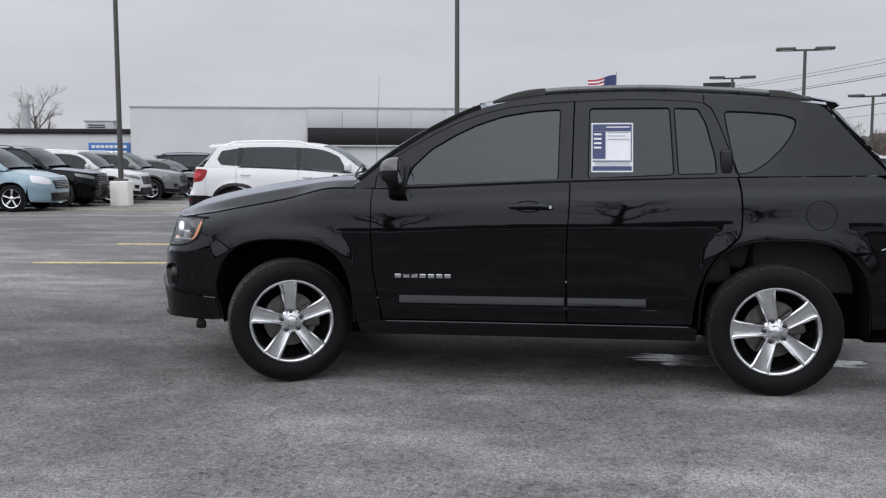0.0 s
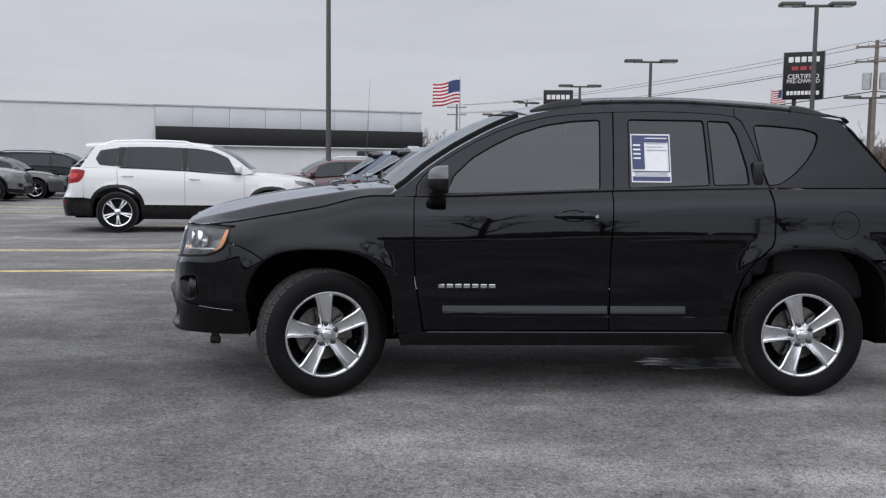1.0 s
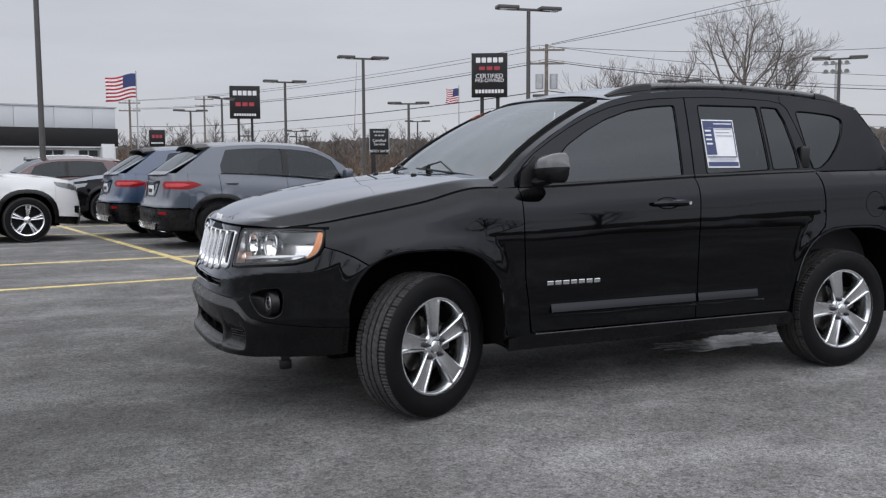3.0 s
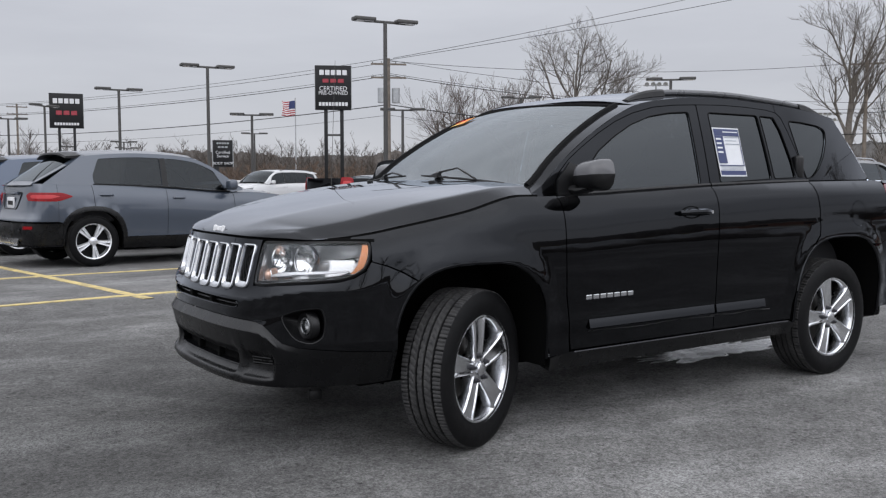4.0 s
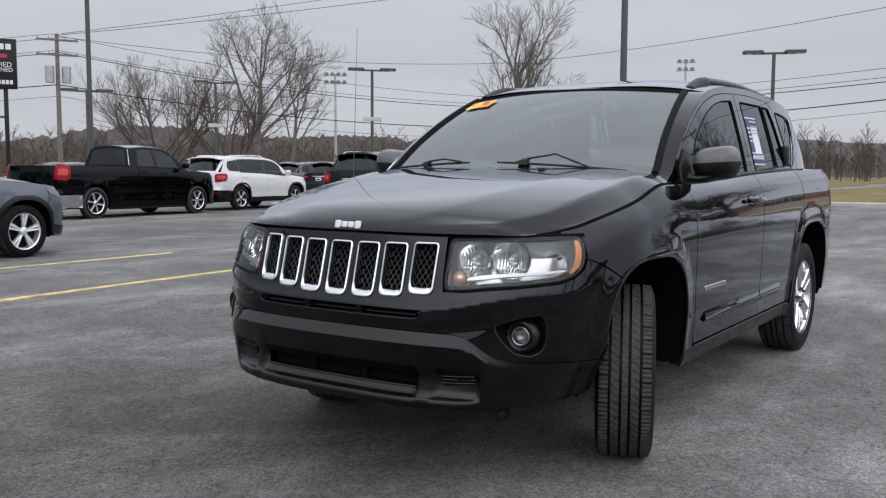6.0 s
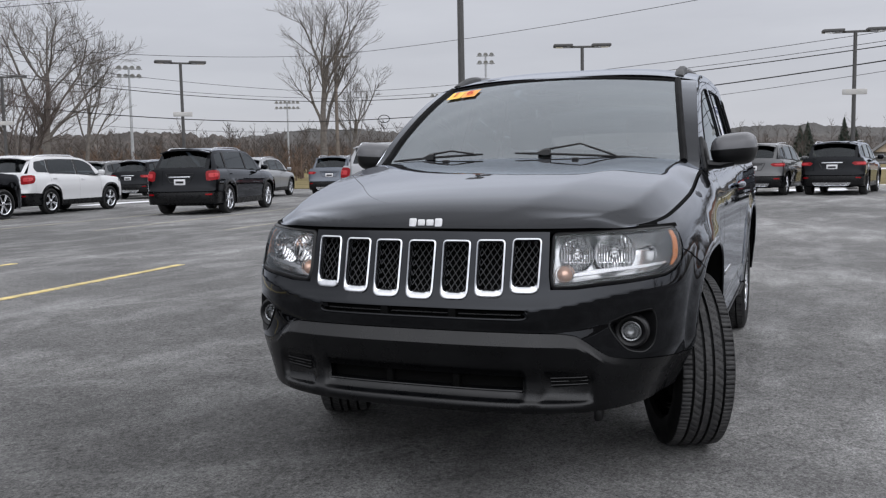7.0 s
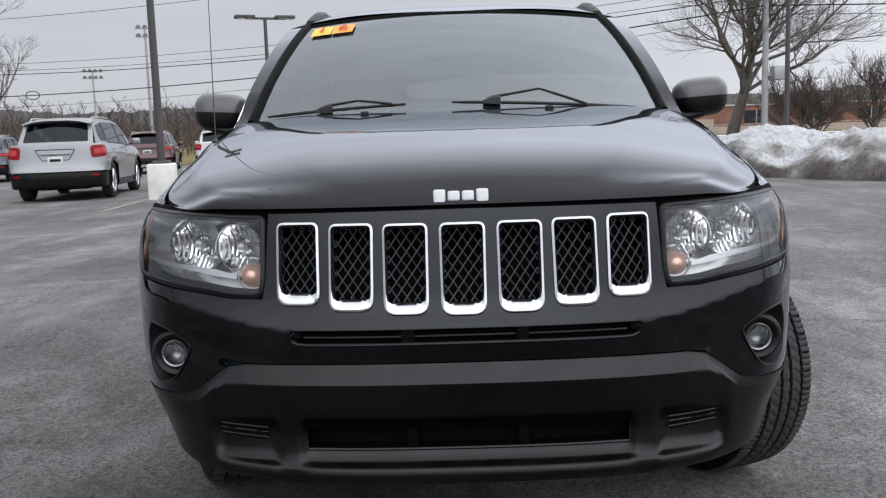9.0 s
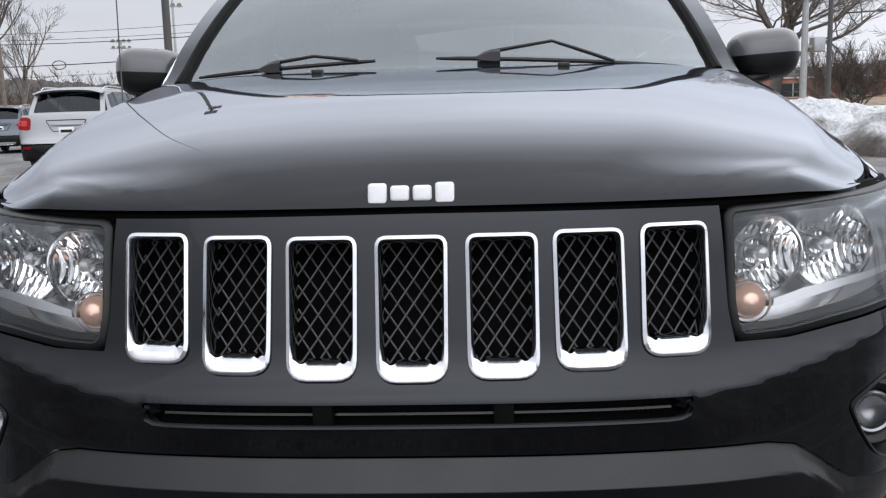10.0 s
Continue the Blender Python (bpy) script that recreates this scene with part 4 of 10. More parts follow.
bar_half = [(0.0, 0.573), (b_of(0.3), 0.573), (b_of(0.49), 0.571), (b_of(0.53), 0.563), (b_of(0.565), 0.541), (b_of(0.60), 0.512), (b_of(0.63), 0.492), (b_of(0.68), 0.481), (b_of(0.77), 0.472), (b_arch - 0.12, 0.460), (b_arch + 0.015, 0.455)]
bar_r, bar_l = both(bar_half)
top_half = [(0.0, 0.903), (b_in - 0.022, 0.901), (b_in - 0.027, 0.76), (b_in - 0.022, 0.714), (b_in + 0.06, 0.715), (b_in + 0.14, 0.724), (b_out - 0.13, 0.744), (b_out - 0.066, 0.760), (b_out - 0.016, 0.788), (b_out + 0.004, 0.822)]
top_half += [(JB.s0 - 0.446, 0.802), (JB.s0 - 0.380, 0.773), (JB.s0 - 0.322, 0.738)]
top_half += [(JB.s0 + x, z) for x, z in reversed(front_arch[:-1]) if x < -0.31 and z > 0.47]
tr, tl = both(top_half)
fascia = tl[:-1] + tr + [(b, z + 0.003) for b, z in reversed(bar_r)][:-1] + [(b, z + 0.003) for b, z in reversed(bar_l)]
fpm = [(-b, z) for b, z in fog_pocket]
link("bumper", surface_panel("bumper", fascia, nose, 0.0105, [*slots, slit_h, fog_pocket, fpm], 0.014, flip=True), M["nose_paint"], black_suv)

# lower bumper in grained plastic, with the air intake
low_face = curve_of([(0.26, 0.07), (0.285, 0.008), (0.305, -0.022), (0.325, -0.032), (0.338, -0.029), (0.350, -0.004), (0.372, 0.012), (0.41, 0.018), (0.435, 0.004), (0.455, -0.014), (0.50, -0.028), (0.535, -0.037), (0.58, -0.040)])
full_face = curve_of([(0.26, 0.07), (0.285, 0.008), (0.305, -0.022), (0.33, -0.026), (0.42, -0.022), (0.50, -0.031), (0.535, -0.037), (0.58, -0.040)])
hollow = curve_of([(0.0, 1.0), (0.345, 1.0), (0.375, 0.45), (0.405, 0.45), (0.43, 1.0), (0.545, 1.0), (0.60, 0.0), (1.2, 0.0)])
bar_b, bar_z = [p[0] for p in bar_half], [p[1] for p in bar_half]


def bar(bb, z):
    """The plastic lower bumper: a bevelled edge that follows the bar's outline, a face that leans under, and a chin."""
    x, y, nx, ny = JB.ref(abs(bb))
    w = nx * nx
    down = max(float(np.interp(abs(bb), bar_b, bar_z)) - z, 0.0)
    k = min(max(hollow(y), 0.0), 1.0)
    ins = max(full_face(z) + k * (low_face(z) - full_face(z)), 0.026 * (1 - down / 0.040) - 0.037)
    p = JB.wrap(bb if abs(bb) > 1e-9 else 1e-9, z)
    up = JB.fold * smooth01((y - 0.36) / 0.42) * smooth01((z - 0.50) / 0.12)
    out = (JB.front(z - up) - ins) * w
    return (p[0] + nx * out, p[1] + math.copysign(ny * out, bb), z)


low_half = [(0.0, 0.303), (b_of(0.4), 0.305), (b_of(0.6), 0.310), (b_of(0.72), 0.318), (b_arch - 0.08, 0.315), (b_arch + 0.002, 0.325)]
lr, ll = both(low_half)
low_b, low_z = [p[0] for p in low_half], [p[1] for p in low_half]
ib = b_of(0.350)  # half-width of the air intake
cols = sorted({round(v, 4) for v in [*np.linspace(0, ib, 15).tolist(), *np.linspace(ib, bar_b[-1], 70).tolist()]})
cols = [-c for c in reversed(cols[1:])] + cols
verts, norms, faces, row_z = [], [], [], []
for bb in cols:
    zt_, zb_ = float(np.interp(abs(bb), bar_b, bar_z)), float(np.interp(abs(bb), low_b, low_z))
    zs = [zt_ - d for d in (0.0, 0.003, 0.010, 0.018, 0.026, 0.033, 0.0385, 0.0415, 0.047)]
    t0 = zs[-1]
    zs += [t0 + (0.402 - t0) * k / 6 for k in range(1, 6)]
    zs += [0.402, 0.392, 0.380, 0.372, 0.364, 0.356, 0.351, 0.347, 0.343]
    zs += [0.339 + (zb_ - 0.339) * k / 9 for k in range(10)]
    row_z.append(zs)
    for z in zs:
        e = 1.2e-3
        du = Vector(bar(bb + e, z)) - Vector(bar(bb - e, z))
        dv = Vector(bar(bb, z + e)) - Vector(bar(bb, z - e))
        nv = du.cross(dv).normalized()
        verts.append(bar(bb, z))
        norms.append(tuple(-nv))
nr_ = len(row_z[0])
for c in range(len(cols) - 1):
    for k in range(nr_ - 1):
        zm = (row_z[c][k] + row_z[c][k + 1]) / 2
        if abs(cols[c] + cols[c + 1]) / 2 < ib and 0.372 < zm < 0.432:
            continue  # the air intake
        q = (c * nr_ + k, c * nr_ + k + 1, (c + 1) * nr_ + k + 1, (c + 1) * nr_ + k)
        a_, b_, c_ = (Vector(verts[v]) for v in q[:3])
        faces.append(q if (b_ - a_).cross(c_ - a_).dot(Vector(norms[q[0]])) > 0 else tuple(reversed(q)))
link("lower_bumper", mesh_from("lower_bumper", verts, faces, norms), M["matte_plastic"], black_suv, "grained matte black plastic lower bumper")
# frame of the intake, turned inwards
bm = bmesh.new()
loop_ = [(-ib, 0.374), (-ib * 0.5, 0.374), (0, 0.374), (ib * 0.5, 0.374), (ib, 0.374), (ib, 0.43), (ib * 0.5, 0.43), (0, 0.43), (-ib * 0.5, 0.43), (-ib, 0.43)]
rim_a = [bm.verts.new(Vector(bar(*p)) + Vector((-0.001, 0, 0))) for p in resample(loop_, 0.04)]
rim_b = [bm.verts.new(v.co + Vector((0.05, 0, 0.004 if v.co.z < 0.4 else -0.004))) for v in rim_a]
for k in range(len(rim_a)):
    bm.faces.new((rim_a[k], rim_a[(k + 1) % len(rim_a)], rim_b[(k + 1) % len(rim_a)], rim_b[k]))
part("intake_frame", bm, M["matte_plastic"], black_suv)
bm = bmesh.new()
tube(bm, [Vector(bar(b, 0.3735)) + Vector((-0.002, 0, 0)) for b in np.linspace(-ib, ib, 25).tolist()], 0.0035, 6)
part("intake_lip", bm, M["matte_plastic"], black_suv)
for sgn in (-1, 1):
    v = rounded([(sgn * b_of(0.432), 0.424), (sgn * b_of(0.552), 0.430), (sgn * b_of(0.545), 0.398), (sgn * b_of(0.438), 0.388)], 0.008, 3)
    # no opening is cut: a near-black sheet on the face stands for its shade
    link("side_vent", surface_panel("side_vent", v, moved(bar, -0.0015), 0.03, (), 0.002, flip=True), M["dark"], black_suv)
back = moved(nose, 0.075)
link("intake_back", surface_panel("intake_back", [(-b_of(0.57), 0.36), (b_of(0.57), 0.36), (b_of(0.57), 0.45), (-b_of(0.57), 0.45)], back, 0.06, (), 0, flip=True), M["dark"], black_suv)
for yc in (-0.125, 0.125):
    bm = bmesh.new()
    p = Vector(bar(b_of(yc), 0.40))
    box(bm, p.x + 0.004, p.x + 0.05, yc - 0.012, yc + 0.012, 0.365, 0.435, 0.004)
    part("intake_rib", bm, M["dark"], black_suv)
for sgn in (-1, 1):
    for z in (0.396, 0.408, 0.420):
        bm = bmesh.new()
        tube(bm, [Vector(bar(sgn * b_of(y), z + 0.05 * (y - 0.43))) + Vector((-0.003, 0, 0)) for y in (0.436, 0.46, 0.5, 0.53, 0.548)], 0.0024, 6)
        part("vent_slat", bm, M["black_plastic"], black_suv)
# slit above the bar
link("slit_back", surface_panel("slit_back", [(-b_of(0.41), 0.600), (b_of(0.41), 0.600), (b_of(0.41), 0.658), (-b_of(0.41), 0.658)], moved(nose, 0.03), 0.05, (), 0, flip=True), M["dark"], black_suv)
bm = bmesh.new()
hook = [(-0.374, 0.644), (-0.381, 0.634), (-0.378, 0.624), (-0.366, 0.6185)]
hook += [(y, 0.617) for y in np.linspace(-0.345, 0.345, 17).tolist()] + [(-y, z) for y, z in reversed(hook)]
tube(bm, [Vector(nose(b_of(y), z)) + Vector((0.0005, 0, 0)) for y, z in hook], 0.0042, 8)
part("slit_lip", bm, PAINT, black_suv)
bm = bmesh.new()
tube(bm, [Vector(nose(b_of(y), 0.630)) + Vector((0.020, 0, 0)) for y in np.linspace(-0.355, 0.355, 17).tolist()], 0.0035, 6)
part("slit_shelf", bm, M["matte_plastic"], black_suv)
for sgn in (-1, 1):
    bm = bmesh.new()
    a_, b_, c_, d_ = (Vector(nose(sgn * b_of(y), z)) + Vector((dx, 0, 0)) for y, z, dx in ((0.386, 0.649, 0.0), (0.383, 0.628, 0.0), (0.357, 0.632, 0.020), (0.362, 0.648, 0.014)))
    vs = [bm.verts.new(p) for p in (a_, b_, c_, d_)]
    vi = [bm.verts.new(p + Vector((0.006, sgn * 0.002, 0))) for p in (a_, b_, c_, d_)]
    bm.faces.new(vs)
    bm.faces.new(vi[::-1])
    for k in range(4):
        bm.faces.new((vs[k], vi[k], vi[(k + 1) % 4], vs[(k + 1) % 4]))
    part("slit_end", bm, PAINT, black_suv)
for yc in (-0.125, 0.125):
    bm = bmesh.new()
    p = Vector(nose(b_of(yc), 0.635))
    box(bm, p.x + 0.002, p.x + 0.03, yc - 0.014, yc + 0.014, 0.606, 0.652, 0.003)
    part("slit_rib", bm, M["dark"], black_suv)

# grille: chrome rims and wire mesh in each slot
for i, poly in enumerate(slots):
    bm = bmesh.new()
    lp = resample(poly, 0.02)
    zs = [z for _, z in lp]
    zmin, zmax = min(zs), max(zs)
    cb = sum(b for b, _ in lp) / len(lp)
    rings = []
    n_lp = len(lp)
    for k, (b, z) in enumerate(lp):
        d = Vector((lp[(k + 1) % n_lp][0] - lp[k - 1][0], lp[(k + 1) % n_lp][1] - lp[k - 1][1])).normalized()
        nn = Vector((d.y, -d.x))  # outwards in the sheet
        if nn.dot(Vector((b - cb, z - (zmin + zmax) / 2))) < 0:
            nn = -nn
        low = smooth01((zmin + 0.035 - z) / 0.03)
        inw = 0.0075 + 0.024 * low  # the ledge at the foot is wide
        ring = []
        for off, out in ((0.003, -0.004), (0.001, 0.006), (-0.004, 0.0085), (-inw * 0.75, 0.006 - 0.006 * low), (-inw, -0.012 - 0.012 * low), (-inw, -0.045)):
            bb_, zz_ = b + nn.x * off, z + nn.y * off
            p = Vector(nose(bb_, zz_))
            e = 2e-3
            nv = (Vector(nose(bb_ + e, zz_)) - Vector(nose(bb_ - e, zz_))).cross(Vector(nose(bb_, zz_ + e)) - Vector(nose(bb_, zz_ - e))).normalized()
            if nv.x > 0:
                nv = -nv
            ring.append(bm.verts.new(p + nv * out))
        rings.append(ring)
    for k in range(n_lp):
        r0, r1 = rings[k], rings[(k + 1) % n_lp]
        for q in range(5):
            bm.faces.new((r0[q], r1[q], r1[q + 1], r0[q + 1]))
    rim = part("grille_rim", bm, M["chrome"], black_suv, "chrome slot rim", angle=50)
    bm = bmesh.new()
    c0, c1 = cb - 0.05, cb + 0.05
    zl, zh = zmin - 0.005, zmax + 0.005
    pitch = 0.0235
    for dirn in (1, -1):
        k = -12
        while k < 14:
            pts = []
            for q in range(13):
                z = zl + (zh - zl) * q / 12
                b = cb + k * pitch + dirn * (z - (zl + zh) / 2) * 0.72
                if c0 <= b <= c1:
                    p = Vector(nose(b, z))
                    pts.append(p + Vector((0.032 + 0.002 * dirn, 0, 0)))
            if len(pts) > 1:
                tube(bm, pts, 0.0014, 5, False)
            k += 1
    part("grille_mesh", bm, M["mesh_wire"], black_suv, "dark wire mesh")
link("grille_back", surface_panel("grille_back", [(-b_of(0.46), 0.665), (b_of(0.46), 0.665), (b_of(0.46), 0.895), (-b_of(0.46), 0.895)], moved(nose, 0.075), 0.06, (), 0, flip=True), M["dark"], black_suv)

# headlights
for sgn in (-1, 1):
    poly = [(sgn * b, z) for b, z in lamp_r]
    fl = True
    house_back = moved(nose, 0.100)
    hl = link("headlight", surface_panel("headlight", [(sgn * (b_in + (b - b_in) * 0.985 + 0.002), 0.82 + (z - 0.82) * 0.95) for b, z in lamp_r], house_back, 0.04, (), 0, flip=fl), M["lamp_house"], black_suv, "clear halogen headlight with amber corner")
    lens = link("lens", surface_panel("lens", poly, moved(nose, -0.001), 0.035, (), 0.0, flip=fl), M["clear"], hl, "clear lens")
    # black rim round the lamp and its side walls
    bm = bmesh.new()
    lp = resample(poly, 0.018)
    cx, cz = sum(p[0] for p in lp) / len(lp), sum(p[1] for p in lp) / len(lp)
    rows = []
    for off, dep in ((0.0085, 0.030), (0.0085, 0.006), (0.005, 0.001), (-0.001, -0.002), (-0.004, 0.0), (-0.006, 0.012), (-0.008, 0.098)):
        f = moved(nose, dep)
        row = []
        for k, p in enumerate(lp):
            d = Vector((lp[(k + 1) % len(lp)][0] - lp[k - 1][0], lp[(k + 1) % len(lp)][1] - lp[k - 1][1])).normalized()
            nn = Vector((d.y, -d.x))
            if nn.dot(Vector((p[0] - cx, p[1] - cz))) < 0:
                nn = -nn
            row.append(bm.verts.new(f(p[0] + nn.x * off, p[1] + nn.y * off)))
        rows.append(row)
    for r0, r1 in zip(rows[:-1], rows[1:-1]):
        for k in range(len(lp)):
            bm.faces.new((r0[k], r0[(k + 1) % len(lp)], r1[(k + 1) % len(lp)], r1[k]))
    wall = [[tuple(v.co) for v in row] for row in rows[-2:]]
    bmesh.ops.delete(bm, geom=rows[-1], context="VERTS")
    part("lamp_rim", bm, M["black_plastic"], hl)
    bm = bmesh.new()
    w0_, w1_ = ([bm.verts.new(c) for c in row] for row in wall)
    for k in range(len(lp)):
        bm.faces.new((w0_[k], w0_[(k + 1) % len(lp)], w1_[(k + 1) % len(lp)], w1_[k]))
    part("lamp_wall", bm, M["lamp_house"], hl, "bright inner wall of the lamp")
    for yb, rad, zb in ((0.546, 0.056, 0.832), (0.676, 0.066, 0.836)):
        c = Vector(moved(nose, 0.040)(sgn * b_of(yb), zb))
        axis = Vector((-1, 0.20 * sgn, 0.05)).normalized()
        rot = axis.to_track_quat("Z", "Y").to_matrix().to_4x4()
        bm = bmesh.new()
        prof = [(rad * (1 - j / 26) + 0.011 * j / 26, -0.004 - 0.046 * (1 - (1 - j / 26) ** 2)) for j in range(27)]
        lathe(bm, prof, 168, "z")
        for v in bm.verts:  # upright flutes pressed into the bowl, in steps
            r = math.hypot(v.co.x, v.co.y)
            if r < rad * 0.985:
                step = 0.0088 if abs(v.co.y) < rad * 0.5 else 0.0125
                u = v.co.x / step - math.floor(v.co.x / step)
                v.co.z += (0.0030 * u * (1 - u) * 4 * 0.8 + (0.0025 if (v.co.y > rad * 0.45) else 0.0) - (0.002 if v.co.y < -rad * 0.5 else 0.0)) * min(1.0, (rad - r) / (rad * 0.15))
        part("reflector", bm, M["reflector"], hl, "fluted chrome reflector bowl", Matrix.Translation(c) @ rot, angle=28)
        bm = bmesh.new()
        lathe(bm, [(rad * 0.985, -0.006), (rad * 0.985, 0.002), (rad * 1.015, 0.005), (rad * 1.05, 0.001), (rad * 1.05, -0.02)], 96, "z")
        part("reflector_ring", bm, M["chrome"], hl, "polished chrome ring", Matrix.Translation(c) @ rot)
        bm = bmesh.new()
        lathe(bm, [(0.0225, -0.050), (0.0225, -0.034), (0.0205, -0.032), (0.0185, -0.034), (0.0185, -0.045)], 32, "z")
        part("bulb_socket", bm, M["fog_house"], hl, "", Matrix.Translation(c) @ rot)
        bm = bmesh.new()
        lathe(bm, [(0.0004, -0.006), (0.008, -0.007), (0.0115, -0.011), (0.012, -0.018), (0.011, -0.05)], 24, "z")
        part("bulb_shield", bm, M["lamp_house"], hl, "", Matrix.Translation(c) @ rot)
        bm = bmesh.new()
        for ang in (0.4, 2.5, 4.7):
            ca, sa = math.cos(ang), math.sin(ang)
            tube(bm, [(0.010 * ca, 0.010 * sa, -0.016), (0.021 * ca, 0.021 * sa, -0.030), (0.030 * ca, 0.030 * sa, -0.044)], 0.0026, 6)
        part("shield_leg", bm, M["fog_house"], hl, "", Matrix.Translation(c) @ rot)
    # amber corner
    am = [(b_out - 0.026, 0.898), (b_out - 0.002, 0.898), (b_out - 0.004, 0.870), (b_out - 0.013, 0.832), (b_out - 0.031, 0.801), (b_out - 0.068, 0.779), (b_out - 0.084, 0.778), (b_out - 0.056, 0.808), (b_out - 0.040, 0.850)]
    link("amber_corner", surface_panel("amber_corner", [(sgn * b, z) for b, z in am], moved(nose, 0.010), 0.03, (), 0.004, flip=fl), M["amber"], hl, "pale amber corner reflector")
    # turn signal low on the inner side, a pale amber dome in its own small bowl
    c = Vector(moved(nose, 0.034)(sgn * (b_in + 0.026), 0.768))
    bm = bmesh.new()
    lathe(bm, [(0.0005, -0.018), (0.010, -0.016), (0.018, -0.011), (0.024, -0.003), (0.027, 0.006), (0.029, 0.03)], 32, "x")
    part("signal_bulb", bm, M["pale_amber"], hl, "pale amber signal dome", Matrix.Translation(c))
    bm = bmesh.new()
    ring_tube(bm, [(-0.002, 0.031 * math.cos(a), 0.031 * math.sin(a)) for a in np.linspace(0, 2 * math.pi, 29).tolist()[:-1]], 0.002, 6)
    part("signal_ring", bm, M["reflector"], hl, "", Matrix.Translation(c))
    # bright shelf under the bowls and the dark trim below it
    sh = [(b_in + 0.058, 0.760), (b_in + 0.12, 0.766), (b_in + 0.2, 0.776), (b_out - 0.085, 0.787), (b_out - 0.095, 0.794), (b_in + 0.2, 0.787), (b_in + 0.12, 0.781), (b_in + 0.062, 0.770)]
    link("lamp_shelf", surface_panel("lamp_shelf", [(sgn * b, z) for b, z in sh], moved(nose, 0.020), 0.03, (), 0.02, flip=fl), M["lamp_shelf"], hl, "bright chrome shelf")
    tr_ = [(b_in - 0.010, 0.727), (b_in + 0.06, 0.730), (b_in + 0.14, 0.740), (b_out - 0.13, 0.760), (b_out - 0.075, 0.776), (b_out - 0.085, 0.786), (b_out - 0.13, 0.772), (b_in + 0.14, 0.752), (b_in + 0.06, 0.741), (b_in - 0.012, 0.737)]
    link("lamp_trim", surface_panel("lamp_trim", [(sgn * b, z) for b, z in tr_], moved(nose, 0.012), 0.03, (), 0.02, flip=fl), M["black_plastic"], hl)

# fog lamps in their pockets
for sgn in (-1, 1):
    poly = [(sgn * b, z) for b, z in fog_pocket]
    lp = resample(poly, 0.025)
    cx, cz = sgn * fogc[0], fogc[1]
    bm = bmesh.new()
    rows = []
    for scale, dep in ((1.03, 0.003), (1.015, -0.004), (0.97, -0.003), (0.90, 0.02), (0.62, 0.052), (0.50, 0.058)):
        f = moved(nose, dep)
        rows.append([bm.verts.new(f(cx + (p[0] - cx) * scale, cz + (p[1] - cz) * scale)) for p in lp])
    for r0, r1 in zip(rows, rows[1:]):
        for k in range(len(lp)):
            bm.faces.new((r0[k], r0[(k + 1) % len(lp)], r1[(k + 1) % len(lp)], r1[k]))
    bm.faces.new(rows[-1])
    fog = part("fog_lamp", bm, M["black_plastic"], black_suv, "round fog lamp in a black pocket")
    c = Vector(moved(nose, 0.024)(cx, cz))
    axis = Vector((-1, 0.10 * sgn, 0.0)).normalized()
    rot = axis.to_track_quat("Z", "Y").to_matrix().to_4x4()
    bm = bmesh.new()
    lathe(bm, [(0.060, -0.03), (0.059, -0.006), (0.054, 0.004), (0.048, 0.007), (0.041, 0.004), (0.034, -0.006)], 40, "z")
    part("bezel", bm, M["black_plastic"], fog, "", Matrix.Translation(c) @ rot)
    bm = bmesh.new()
    lathe(bm, [(0.034, -0.008), (0.034, 0.002), (0.031, 0.005), (0.0275, 0.003), (0.0265, -0.004)], 36, "z")
    part("bezel_ring", bm, M["fog_house"], fog, "", Matrix.Translation(c) @ rot)
    bm = bmesh.new()
    lathe(bm, [(0.027, -0.003), (0.022, -0.012), (0.014, -0.020), (0.006, -0.023), (0.0005, -0.023)], 30, "z")
    part("reflector", bm, M["fog_house"], fog, "", Matrix.Translation(c) @ rot)
    bm = bmesh.new()
    lathe(bm, [(0.028, 0.001), (0.022, 0.006), (0.012, 0.009), (0.0005, 0.010)], 30, "z")
    part("lens", bm, M["clear"], fog, "", Matrix.Translation(c) @ rot)

# ---- bonnet ----
hp = [(-0.836, 0.9095), (-0.830, 0.917), (-0.815, 0.9315), (-0.792, 0.9485), (-0.755, 0.970), (-0.70, 0.994), (-0.55, 1.036), (-0.35, 1.077), (-0.15, 1.108), (0.05, 1.131), (0.22, 1.146), (0.45, 1.158)]
q_s = [0.0]
for p, q in zip(hp, hp[1:]):
    q_s.append(q_s[-1] + math.hypot(q[0] - p[0], q[1] - p[1]))
hx, hz = curve_of([(s, p[0]) for s, p in zip(q_s, hp)]), curve_of([(s, p[1]) for s, p in zip(q_s, hp)])
INSET = 0.088
n_half = JB.n // 2
xo_tab = np.array(JB.px[:n_half]) - np.array(JB.nx[:n_half]) * INSET
yo_tab = np.array(JB.py[:n_half]) - np.array(JB.ny[:n_half]) * INSET


def edge_y(x):
    """Half the bonnet's width at x."""
    return float(np.interp(x, xo_tab, yo_tab))


i_top = int(np.argmax(yo_tab > 0.808)) or len(yo_tab) - 1


def edge_x(y):
    """How far the bonnet's leading edge lies back at y."""
    return float(np.interp(abs(y), yo_tab[:i_top], xo_tab[:i_top])) - float(xo_tab[0])


